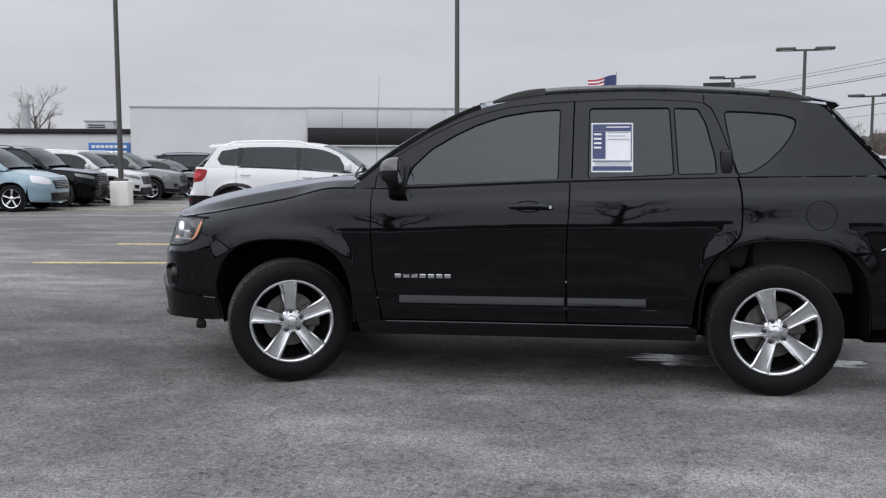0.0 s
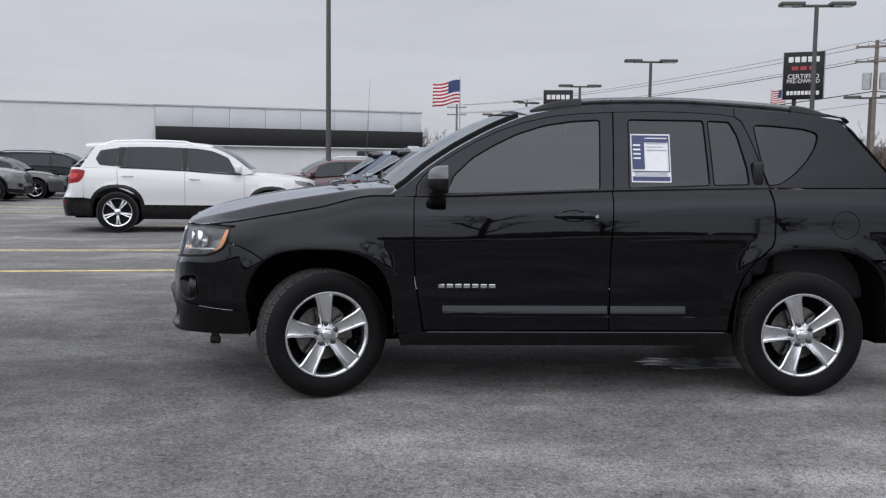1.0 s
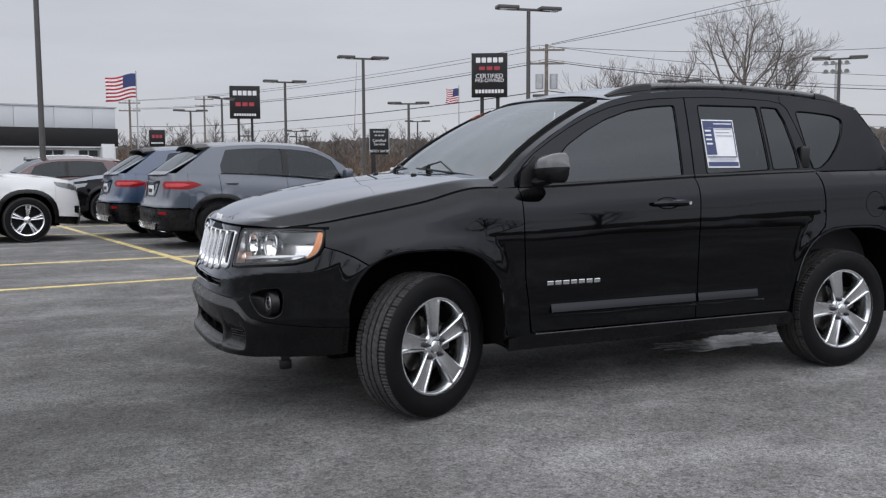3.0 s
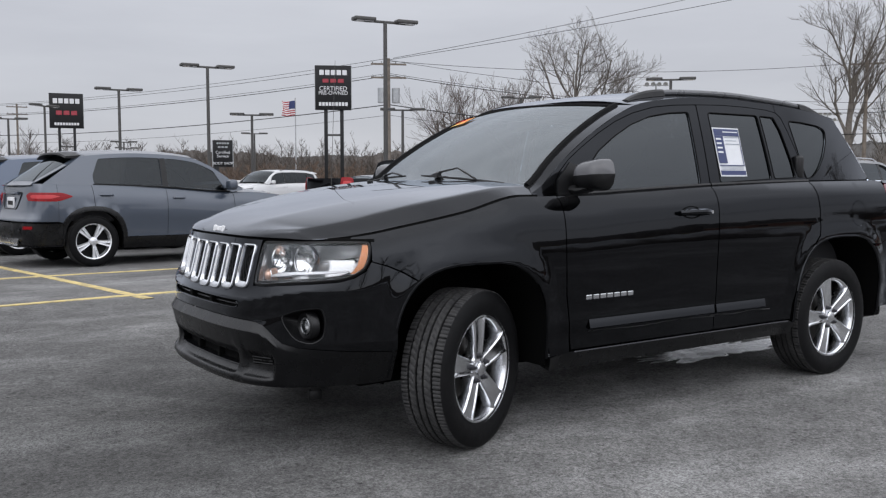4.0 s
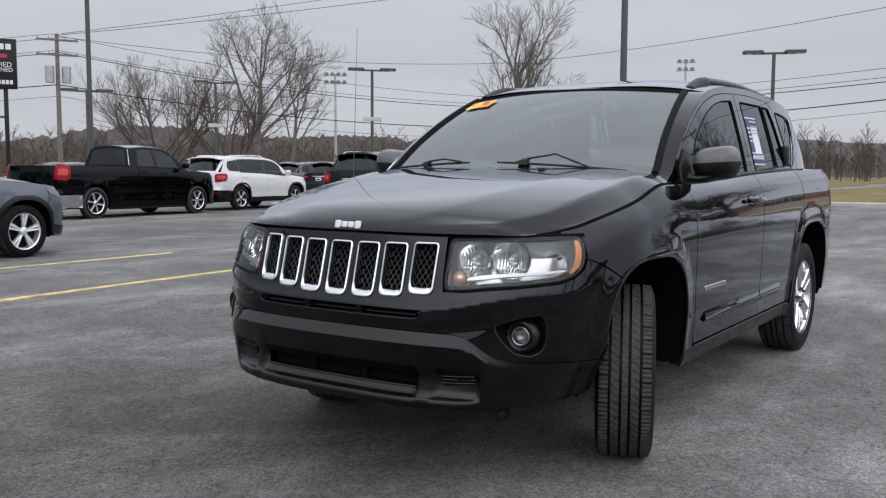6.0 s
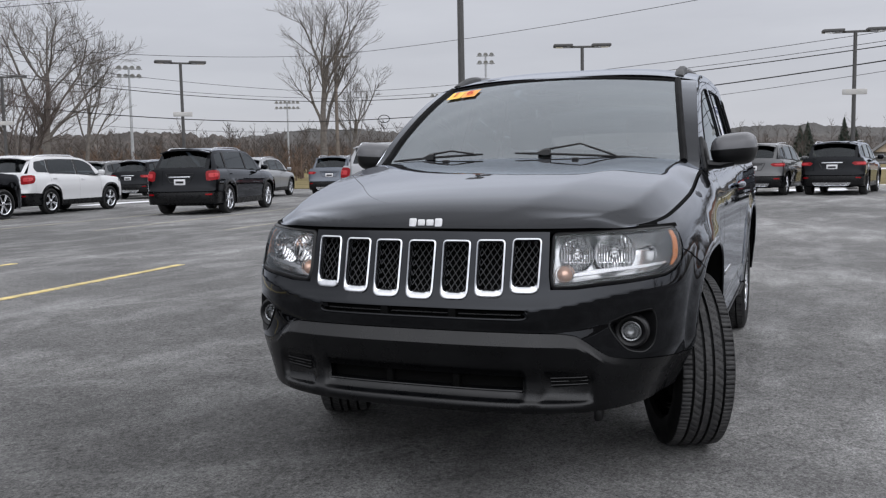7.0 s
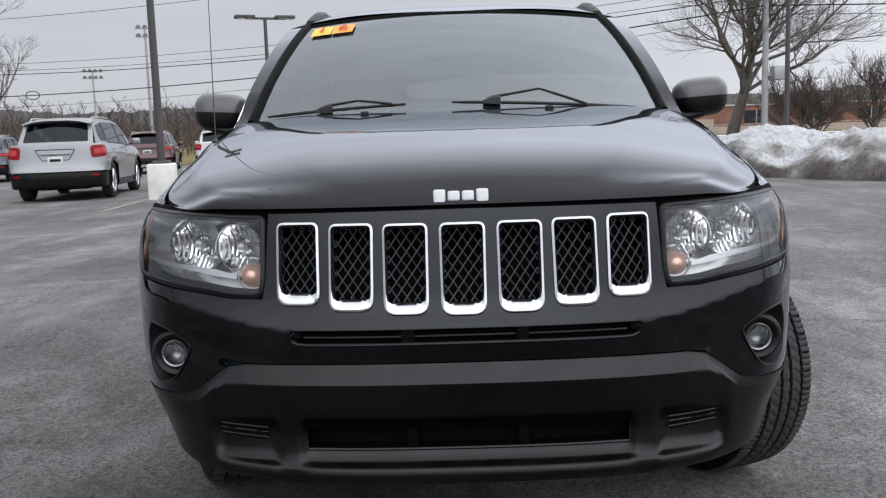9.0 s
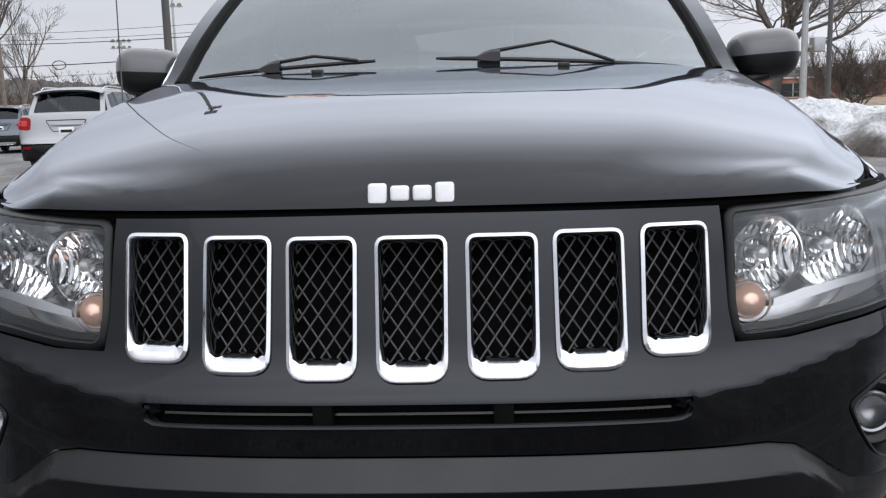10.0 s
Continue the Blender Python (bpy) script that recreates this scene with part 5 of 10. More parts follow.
def bonnet(q, y):
    f = max(0.0, 1 - q / 0.95)
    bow = edge_x(min(abs(y), 0.80)) * f * f
    x = hx(q) + bow
    ye = max(edge_y(x), 0.3)
    t = min(abs(y) / ye, 1.15)
    ridge = 0.52 + 0.16 * smooth01((x + 0.7) / 1.0)
    kink = 0.020 * math.log1p(math.exp((t - ridge) / 0.020))  # a crease on each side of the raised middle
    flank = 0.007 * math.log1p(math.exp(min((t - 0.90) / 0.007, 60.0))) / 0.10  # steep flank beyond the edge crease
    g = 0.26 * t * t + 0.28 * kink / (1 - ridge) + 0.46 * flank
    z = hz(q)
    lead = smooth01((q - 0.015) / 0.12)
    zt_ = TOP(x) - 0.002 + 0.008 * lead
    g2 = smooth01((abs(y) - 0.56) / 0.13) * smooth01((t - 0.6) / 0.4)
    return (x, y, z - max(z - zt_, 0.0) * (g * lead + g2 * (1 - lead)))


def q_at_x(x):
    return float(np.interp(x, [p[0] for p in hp[1:]], q_s[1:]))


side_line = [(0.004, 0.70)]
x_c = bonnet(0.004, 0.70)[0]
for k in range(1, 27):
    xe = x_c + (0.38 - x_c) * (k / 26) ** 1.25
    ye = edge_y(xe)
    lo_q, hi_q = 0.004, q_at_x(0.44)
    for _ in range(30):
        mq = (lo_q + hi_q) / 2
        lo_q, hi_q = (mq, hi_q) if bonnet(mq, ye)[0] < xe else (lo_q, mq)
    side_line.append((mq, ye))
rear_line = [(q_at_x(0.255 + 0.135 * (y / 0.78) ** 2), y) for y in (0.72, 0.6, 0.45, 0.3, 0.15, 0.0, -0.15, -0.3, -0.45, -0.6, -0.72)]
y_f = side_line[0][1]
front_line = [(0.004, y) for y in np.linspace(-y_f, y_f, 40).tolist()[1:-1]]
hood_loop = side_line + rear_line + [(q, -y) for q, y in reversed(side_line)] + front_line
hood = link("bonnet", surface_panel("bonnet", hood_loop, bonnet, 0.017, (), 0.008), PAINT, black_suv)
# dark channel under the shut lines
bm = bmesh.new()
for sgn in (-1, 1):
    tube(bm, [Vector(bonnet(q, sgn * (y + 0.004))) + Vector((0, -sgn * 0.012, -0.010)) for q, y in side_line], 0.013, 6)
tube(bm, [Vector(nose(b, 0.903)) + Vector((0.028, 0, 0)) for b in np.linspace(-b_out, b_out, 30).tolist()], 0.012, 6)
part("shut_line_seal", bm, M["dark"], black_suv)
# maker's badge and model badge as plain bars
for k in range(4):
    y = 0.048 - 0.0320 * k
    bm = bmesh.new()
    p = Vector(bonnet(0.026, y))
    hgt = 0.017 if k in (0, 3) else 0.0125
    box(bm, -0.004, 0.006, -0.0136, 0.0136, -hgt, hgt * 0.85, 0.0049, 4)
    part("badge", bm, M["white_plastic"], black_suv, "pale silver badge block", Matrix.Translation(p + Vector((-0.004, 0, 0.003))) @ Matrix.Rotation(radians(12), 4, "Y"))
for k in range(7):
    bm = bmesh.new()
    box(bm, -0.0185, 0.0185, -0.004, 0.002, -0.011, 0.011, 0.003, 1)
    x = 0.633 + k * 0.0455
    p = Vector(JB.left(x, 0.603))
    part("model_badge", bm, M["chrome"], black_suv, "silver badge block", Matrix.Translation(p))
for sgn in (-1, 1):
    bm = bmesh.new()
    p = Vector(bonnet(q_at_x(0.14), 0.30 * sgn))
    box(bm, -0.012, 0.014, -0.014, 0.014, -0.004, 0.010, 0.004, 2)
    part("washer_jet", bm, M["black_plastic"], black_suv, "", Matrix.Translation(p))

bm = bmesh.new()
box(bm, -0.66, -0.60, -0.58, -0.55, 0.225, 0.275, 0.012, 2)
box(bm, -0.65, -0.61, -0.575, -0.555, 0.26, 0.33, 0.004, 1)
part("tow_eye", bm, M["black_plastic"], black_suv)

# ---- windscreen, roof ----
WS = JB.screen(0.42, 1.12, 0.135, 0.10)
ws_glass = [(-0.905, -0.03), (0.905, -0.03), (0.862, 0.93), (-0.862, 0.93)]
link("windscreen", surface_panel("windscreen", rounded(ws_glass, 0.03, 4), WS, 0.07, (), 0.0, flip=True), M["wind_glass"], black_suv, "windscreen reflecting the grey sky")
for sgn in (-1, 1):
    fr = [(sgn * 0.925, -0.16), (sgn * 0.877, 0.955), (sgn * 0.877, 1.0), (sgn * 1.0, 1.0), (sgn * 1.0, -0.16)]
    link("pillar_face", surface_panel("pillar_face", fr, WS, 0.05, (), 0.01, flip=True), PAINT, black_suv)
    bm = bmesh.new()
    tube(bm, [WS(sgn * (0.916 - 0.046 * v), v) for v in np.linspace(-0.02, 0.95, 14).tolist()], 0.017, 8)
    part("screen_trim", bm, M["seal"], black_suv)
header = [(-0.878, 0.935), (0.878, 0.935), (0.885, 1.0), (-0.885, 1.0)]
link("roof_header", surface_panel("roof_header", header, WS, 0.06, (), 0.008, flip=True), PAINT, black_suv)
bm = bmesh.new()
tube(bm, [WS(h, 0.933) for h in np.linspace(-0.868, 0.868, 21).tolist()], 0.007, 6)
part("screen_trim", bm, M["seal"], black_suv)
roof_front = []
for h in np.linspace(-1, 1, 21).tolist():
    p = WS(h, 0.985)
    roof_front.append((p[0], p[1]))
roof_side = [(x, JB.gy(x, JB.zt(x)) + 0.012) for x in (1.25, 1.4, 1.6, 1.8, 2.0, 2.2, 2.4, 2.6, 2.8, 2.9)]
roof_loop = roof_front + roof_side + [(2.97, 0.4), (2.99, 0.0), (2.97, -0.4)] + [(x, -y) for x, y in reversed(roof_side)]
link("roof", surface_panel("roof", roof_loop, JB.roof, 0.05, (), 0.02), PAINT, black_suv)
TG = JB.tailglass(2.93, 3.27, 1.15)
link("rear_window", surface_panel("rear_window", rounded([(-0.9, 0.1), (-0.9, 0.92), (0.9, 0.92), (0.9, 0.1)], 0.05), TG, 0.08, (), 0.0, flip=True), M["side_glass"], black_suv)
link("tailgate_frame", surface_panel("tailgate_frame", [(-0.998, -0.04), (-0.998, 1.05), (0.998, 1.05), (0.998, -0.04)], moved(TG, 0.016), 0.08, [rounded([(-0.88, 0.12), (-0.88, 0.90), (0.88, 0.90), (0.88, 0.12)], 0.05)], 0.01, flip=True), PAINT, black_suv)
bm = bmesh.new()
sp_pts = [(-0.56, -0.05), (-0.45, -0.01), (0, 0.02), (0.45, -0.01), (0.56, -0.05)]
up = []
for y, dx in sp_pts:
    zt_ = JB.roof(2.88, y)[2]
    up.append([bm.verts.new((2.86, y, zt_ + 0.012)), bm.verts.new((3.03 + dx, y * 0.98, zt_ - 0.012)), bm.verts.new((3.05 + dx, y * 0.98, zt_ - 0.03)), bm.verts.new((2.95, y * 0.96, zt_ - 0.06))])
for r0, r1 in zip(up, up[1:]):
    for k in range(4):
        bm.faces.new((r0[k], r0[(k + 1) % 4], r1[(k + 1) % 4], r1[k]))
bm.faces.new(up[0])
bm.faces.new(up[-1][::-1])
part("spoiler", bm, PAINT, black_suv)
# roof rails
for sgn in (-1, 1):
    ys = lambda x: sgn * (JB.gy(x, JB.zt(x)) - 0.078)
    base = lambda x: JB.roof(x, ys(x))[2]
    bm = bmesh.new()
    xs = np.linspace(1.34, 2.70, 24).tolist()
    tube(bm, [(x, ys(x), base(x) + 0.015) for x in xs], 0.014, 10, True, 1.1)
    rail = part("roof_rail", bm, M["rail_metal"], black_suv, "satin black roof rail")
    for x0, x1, tall in ((1.13, 1.42, 0.030), (2.62, 2.84, 0.028)):
        bm = bmesh.new()
        rows = []
        for k in range(13):
            t = k / 12
            x = x0 + (x1 - x0) * t
            hgt = 0.006 + tall * (math.sin(math.pi * min(t * 0.62 + 0.02, 1)) ** 0.8 if x0 < 2 else math.sin(math.pi * min((1 - t) * 0.62 + 0.02, 1)) ** 0.8)
            wd = 0.026
            zb = base(x)
            rows.append([bm.verts.new((x, ys(x) + dy * wd, zb + dz * hgt - 0.004)) for dy, dz in ((-1, 0), (-0.8, 0.75), (-0.35, 1.05), (0.35, 1.05), (0.8, 0.75), (1, 0))])
        for r0, r1 in zip(rows, rows[1:]):
            for q in range(5):
                bm.faces.new((r0[q], r0[q + 1], r1[q + 1], r1[q]))
        bm.faces.new(rows[0])
        bm.faces.new(rows[-1][::-1])
        part("rail_foot", bm, M["black_plastic"], rail)

# cowl, wipers, inside
bm = bmesh.new()
rows = []
for y in np.linspace(-0.74, 0.74, 25).tolist():
    xr_ = 0.255 + 0.135 * (y / 0.78) ** 2
    p = WS(y / 0.80, -0.025)
    z0_ = bonnet(q_at_x(min(xr_, 0.44)), y)[2] - 0.03
    rows.append([bm.verts.new((xr_ - 0.04, y, z0_)), bm.verts.new((xr_ + 0.03, y, z0_ - 0.005)), bm.verts.new((p[0] + 0.02, y, p[2] - 0.004))])
for r0, r1 in zip(rows, rows[1:]):
    for k in range(2):
        bm.faces.new((r0[k], r1[k], r1[k + 1], r0[k + 1]))
part("cowl", bm, M["black_plastic"], black_suv)


def wiper(h0, v0, h1, v1, hp0, vp0, hp1, rise):
    """An arm from its pivot and the blade that lies on the glass."""
    off = Vector((-0.010, 0, 0.016))
    bm = bmesh.new()
    piv = Vector(WS(hp0, vp0)) + Vector((-0.012, 0, 0.022))
    kink = Vector(WS(hp0 + (hp1 - hp0) * 0.5, vp0)) + off * 1.2 + Vector((0, 0, rise))
    tip = Vector(WS(hp1, v0 + (v1 - v0) * (hp1 - h0) / (h1 - h0))) + off
    tube(bm, [piv, kink + Vector((0, 0, -0.001)), kink + (tip - kink) * 0.5, tip], [0.0055, 0.0042, 0.005, 0.005], 7, True)
    arm = part("wiper", bm, M["black_plastic"], black_suv)
    bm = bmesh.new()
    tube(bm, [Vector(WS(h0 + (h1 - h0) * k / 10, v0 + (v1 - v0) * k / 10)) + Vector((-0.008, 0, 0.012)) for k in range(11)], [0.003] + [0.0040] * 9 + [0.0025], 6, True, 1.5)
    part("wiper_blade", bm, M["black_plastic"], arm)
    bm = bmesh.new()
    rows = []
    way = 1 if hp1 > hp0 else -1
    for k in range(8):  # humped head over the pivot
        t = k / 7
        q = Vector(WS(hp0 + way * 0.075 * (t - 0.6), vp0)) + Vector((-0.016, 0, 0.004))
        hh = 0.005 + 0.019 * math.sin(math.pi * min(0.05 + 0.55 * t, 1.0))
        rows.append([bm.verts.new(q + Vector((dx, 0, dz * hh))) for dx, dz in ((0.014, -0.3), (0.012, 0.7), (0.0, 1.0), (-0.012, 0.7), (-0.016, -0.3))])
    for r0, r1 in zip(rows, rows[1:]):
        for k in range(5):
            bm.faces.new((r0[k], r0[(k + 1) % 5], r1[(k + 1) % 5], r1[k]))
    bm.faces.new(rows[0])
    bm.faces.new(rows[-1][::-1])
    part("wiper_head", bm, M["black_plastic"], arm)


wiper(-0.78, -0.034, 0.02, 0.010, -0.16, 0.020, -0.56, 0.030)
wiper(0.22, 0.010, 0.84, -0.006, 0.575, 0.014, 0.28, 0.014)

# floor pan, dash, seats, steering wheel
bm = bmesh.new()
box(bm, -0.40, 3.30, -0.52, 0.52, 0.24, 0.33, 0.02)
box(bm, 0.46, 2.18, -0.78, 0.78, 0.275, 0.33, 0.02)
box(bm, -0.64, -0.42, -0.50, 0.50, 0.275, 0.33, 0.02)
box(bm, 3.12, 3.42, -0.72, 0.72, 0.26, 0.40, 0.02)
part("floor_pan", bm, M["dark"], black_suv)
bm = bmesh.new()
box(bm, 0.44, 0.90, -0.70, 0.70, 0.80, 1.08, 0.05, 3)
box(bm, 0.50, 0.80, -0.55, -0.20, 1.04, 1.11, 0.03, 3)
part("dashboard", bm, M["seat"], black_suv)
bm = bmesh.new()
box(bm, 0.40, 0.46, -0.78, 0.78, 0.33, 1.0)
part("firewall", bm, M["dark"], black_suv)


def car_seat(x, y, wide=0.25, top=1.15):
    bm = bmesh.new()
    box(bm, x - 0.25, x + 0.25, y - wide, y + wide, 0.55, 0.72, 0.05, 3)
    box(bm, -0.08, 0.08, y - wide, y + wide, 0.0, top - 0.62, 0.05, 3, Matrix.Translation((x + 0.24, 0, 0.64)) @ Matrix.Rotation(radians(14), 4, "Y"))
    s = part("car_seat", bm, M["seat"], black_suv, "dark cloth seat")
    for yy in ([y] if wide < 0.3 else [y - 0.35, y + 0.35]):
        bm = bmesh.new()
        box(bm, x + 0.33, x + 0.43, yy - 0.13, yy + 0.13, top + 0.05, top + 0.24, 0.04, 3)
        part("headrest", bm, M["seat"], s)


car_seat(1.35, -0.36)
car_seat(1.35, 0.36)
car_seat(2.20, 0.0, 0.62, 1.10)
bm = bmesh.new()
ring_tube(bm, [(0.95 + 0.07 * math.sin(2 * math.pi * k / 32), -0.36 + 0.18 * math.cos(2 * math.pi * k / 32), 1.02 + 0.165 * math.sin(2 * math.pi * k / 32)) for k in range(32)], 0.015, 8)
tube(bm, [(0.95, -0.36, 1.02), (0.75, -0.36, 0.95)], 0.05, 10)
tube(bm, [(0.95, -0.53, 1.02), (0.94, -0.36, 1.01), (0.95, -0.19, 1.02)], 0.02, 8)
part("steering_wheel", bm, M["black_plastic"], black_suv)
bm = bmesh.new()
box(bm, 0.94, 0.97, -0.13, 0.13, 1.42, 1.48, 0.015, 2)
part("inside_mirror", bm, M["black_plastic"], black_suv)
bm = bmesh.new()
box(bm, 2.55, 3.2, -0.62, 0.62, 0.5, 1.02, 0.05)
part("cargo_floor", bm, M["seat"], black_suv)

# wheel wells
for xc, a in ((AF[0], AF[2]), (AR[0], AR[2])):
    for sgn in (-1, 1):
        bm = bmesh.new()
        line = arch_line(xc, 0.34, a, 0.455 if xc < 1 else 0.475, 3.0, 0.30, 0.004)
        S = JB.left if sgn < 0 else JB.right
        o = [bm.verts.new(Vector(S(x, z)) + Vector((0, -sgn * 0.012, 0))) for x, z in line]
        i_ = [bm.verts.new((x, sgn * 0.50, z)) for x, z in line]
        for k in range(len(line) - 1):
            bm.faces.new((o[k], o[k + 1], i_[k + 1], i_[k]))
        bm.faces.new(i_)
        part("wheel_liner", bm, M["dark"], black_suv)
        # soft flare lip
        bm = bmesh.new()
        tube(bm, [Vector(S(x, z)) + Vector((0, -sgn * 0.006, 0)) for x, z in line if z > 0.31], 0.008, 6)
        part("arch_lip", bm, PAINT, black_suv)

# door handles, mirrors
for sgn, S in ((-1, JB.left), (1, JB.right)):
    xh, zh = 1.355, 0.985
    bm = bmesh.new()
    pts = []
    for k in range(11):
        t = k / 10
        x = xh - 0.115 + 0.23 * t
        p = Vector(S(x, zh + 0.004 * math.sin(math.pi * t)))
        pts.append(p + Vector((0, sgn * (0.004 + 0.03 * math.sin(math.pi * min(max(t, 0.04), 0.96)) ** 0.5), 0)))
    tube(bm, pts, [0.010, 0.014, 0.015, 0.015, 0.015, 0.015, 0.015, 0.016, 0.017, 0.017, 0.013], 8)
    part("door_handle", bm, PAINT, fdl if sgn < 0 else fdr)
    bm = bmesh.new()
    pts = [(xh - 0.09 + 0.15 * (0.5 + 0.5 * math.cos(2 * math.pi * k / 20)), zh + 0.032 * math.sin(2 * math.pi * k / 20)) for k in range(20)]
    vs = [bm.verts.new(Vector(S(x, z)) + Vector((0, sgn * 0.0012, 0))) for x, z in pts]
    vc = bm.verts.new(Vector(S(xh - 0.015, zh)) + Vector((0, -sgn * 0.006, 0)))
    for k in range(20):
        bm.faces.new((vs[k], vs[(k + 1) % 20], vc))
    part("handle_recess", bm, M["dark"], fdl if sgn < 0 else fdr)
    bm = bmesh.new()
    p = Vector(S(xh + 0.103, zh))
    lathe(bm, [(0.0, 0.0), (0.009, 0.0), (0.009, 0.004), (0.0, 0.004)], 14, "y")
    part("door_lock", bm, M["alloy"], fdl if sgn < 0 else fdr, "", Matrix.Translation(p + Vector((0, sgn * 0.036 - 0.002, 0))))
    # rear door handle, upright at the pillar
    bm = bmesh.new()
    p = Vector(HL(2.375, 1.225) if sgn < 0 else HR(2.375, 1.225))
    box(bm, p.x - 0.032, p.x + 0.032, p.y - 0.02, p.y + 0.022, p.z - 0.07, p.z + 0.065, 0.018, 3)
    part("door_handle", bm, M["black_plastic"], rdl if sgn < 0 else rdr)
    # mirror: foot, housing and grey cap
    bm = bmesh.new()
    sail = [(0.50, 1.088), (0.515, 1.15), (0.60, 1.232), (0.69, 1.20), (0.665, 1.095)]
    prism(bm, sail, 0, 1, lambda x, y, z: (x, sgn * (JB.gy(x, z) + 0.006 + 0.016 * y), z))
    mirror = part("mirror", bm, M["black_plastic"], black_suv, "door mirror with grey cap")
    bm = bmesh.new()
    tube(bm, [(0.60, sgn * 0.80, 1.105), (0.60, sgn * 0.86, 1.100), (0.605, sgn * 0.92, 1.112)], [0.040, 0.034, 0.03], 10, True, 0.55)
    part("foot", bm, M["black_plastic"], mirror)
    rows = []
    for half, mat_, nm in ((0, M["black_plastic"], "housing"), (1, M["grey_cap"], "cap")):
        bm = bmesh.new()
        rows = []
        nv = 20
        for k in range(nv + 1):
            v = k / nv  # across, from the car outwards
            y = (0.812 if sgn < 0 else 0.785) + 0.210 * v
            r = (1 - (2 * v - 1) ** 4) ** 0.5 if 0 < v < 1 else 0.0
            zc_ = 1.178 + 0.012 * v
            hh = 0.074 * max(r, 0.02) * (0.92 + 0.12 * v)
            dd = 0.105 * max(r, 0.02)
            ring = []
            for q in range(13):
                th = (math.pi * q / 12) if half else (math.pi + math.pi * q / 12)
                c, s = math.cos(th), math.sin(th)
                xx = 0.655 - dd * (abs(c) ** 0.75 if c > 0 else 0.0) if c > 0 else 0.655 - 0.0 - 0.004 * abs(c)
                zz = zc_ - 0.012 + hh * math.copysign(abs(s) ** 0.7, s) + (0.0)
                ring.append(bm.verts.new((xx, sgn * y, zz)))
            rows.append(ring)
        for r0, r1 in zip(rows, rows[1:]):
            for q in range(12):
                bm.faces.new((r0[q], r0[q + 1], r1[q + 1], r1[q]))
        bmesh.ops.remove_doubles(bm, verts=bm.verts[:], dist=1e-5)
        part(nm, bm, mat_, mirror, "grey mirror cap" if half else "", angle=60)
    bm = bmesh.new()
    vs = [bm.verts.new((0.657, sgn * ((0.922 if sgn < 0 else 0.895) + 0.088 * math.copysign(abs(math.cos(t)) ** 0.6, math.cos(t))), 1.17 + 0.058 * math.copysign(abs(math.sin(t)) ** 0.7, math.sin(t)))) for t in [2 * math.pi * k / 24 for k in range(24)]]
    bm.faces.new(vs)
    part("mirror_glass", bm, material("mirror_glass", (0.8, 0.82, 0.84), 0.02, 1.0), mirror)

# aerial on the wing
bm = bmesh.new()
ab = Vector((0.16, 0.80, 1.045))
tube(bm, [ab, ab + Vector((0.005, 0.0, 0.03))], [0.012, 0.008], 8)
tube(bm, [ab + Vector((0.005, 0, 0.03)), ab + Vector((0.04, 0, 0.80))], [0.0020, 0.0010], 5)
part("aerial", bm, M["brake"], black_suv, "thin steel whip aerial")

# ---- wheels of the SUV ----


def tyre_mesh(name, R=0.347, rim=0.229, W=0.220, n=360):
    """Tyre with grooves round it, shoulder blocks and sipes; the axle lies on y, the outer side is at -y."""
    hw = W / 2
    prof = [(rim, -hw * 0.80), (rim + 0.012, -hw * 0.93), (rim + 0.045, -hw * 1.02), (rim + 0.075, -hw * 1.0), (R - 0.022, -hw * 0.94), (R - 0.010, -hw * 0.88)]
    ribs = [(-0.86, -0.57), (-0.47, -0.20), (-0.10, 0.10), (0.20, 0.47), (0.57, 0.86)]
    tread = []
    for a, c in ribs:
        for y in np.linspace(a, c, 5).tolist():
            tread.append((R - 0.008 * abs(y) ** 3, y * hw, 1))
        tread.append((R - 0.013, (c + 0.003) * hw, 0))
        tread.append((R - 0.013, (c + 0.095) * hw, 0))
    tread = tread[:-2]
    full = [(r, y, 0) for r, y in prof] + tread + [(r, -y, 0) for r, y in reversed(prof)]
    verts, faces = [], []
    m = len(full)
    for k in range(n):
        th = 2 * math.pi * k / n
        for r, y, t in full:
            rr = r
            if t:
                u = y / hw
                if abs(u) > 0.5 and (k + (4 if u > 0 else 0)) % 9 in (0, 3, 6):
                    rr -= 0.008 if (k + (4 if u > 0 else 0)) % 9 == 0 else 0.004
                elif 0.26 < abs(u) < 0.49 and (k + round(15 * u)) % 5 == 0:
                    rr -= 0.0045
                elif abs(u) <= 0.12 and abs(u) > 0.04 and (k + (3 if u > 0 else 0)) % 6 == 0:
                    rr -= 0.0035
            verts.append((rr * math.cos(th), y, rr * math.sin(th)))
    for k in range(n):
        k2 = (k + 1) % n
        for i in range(m - 1):
            faces.append((k * m + i, k2 * m + i, k2 * m + i + 1, k * m + i + 1))
    me = mesh_from(name, verts, faces)
    bm = bmesh.new()
    bm.from_mesh(me)
    bmesh.ops.recalc_face_normals(bm, faces=bm.faces[:])
    sharpen(bm, 25)
    bm.to_mesh(me)
    bm.free()
    return me


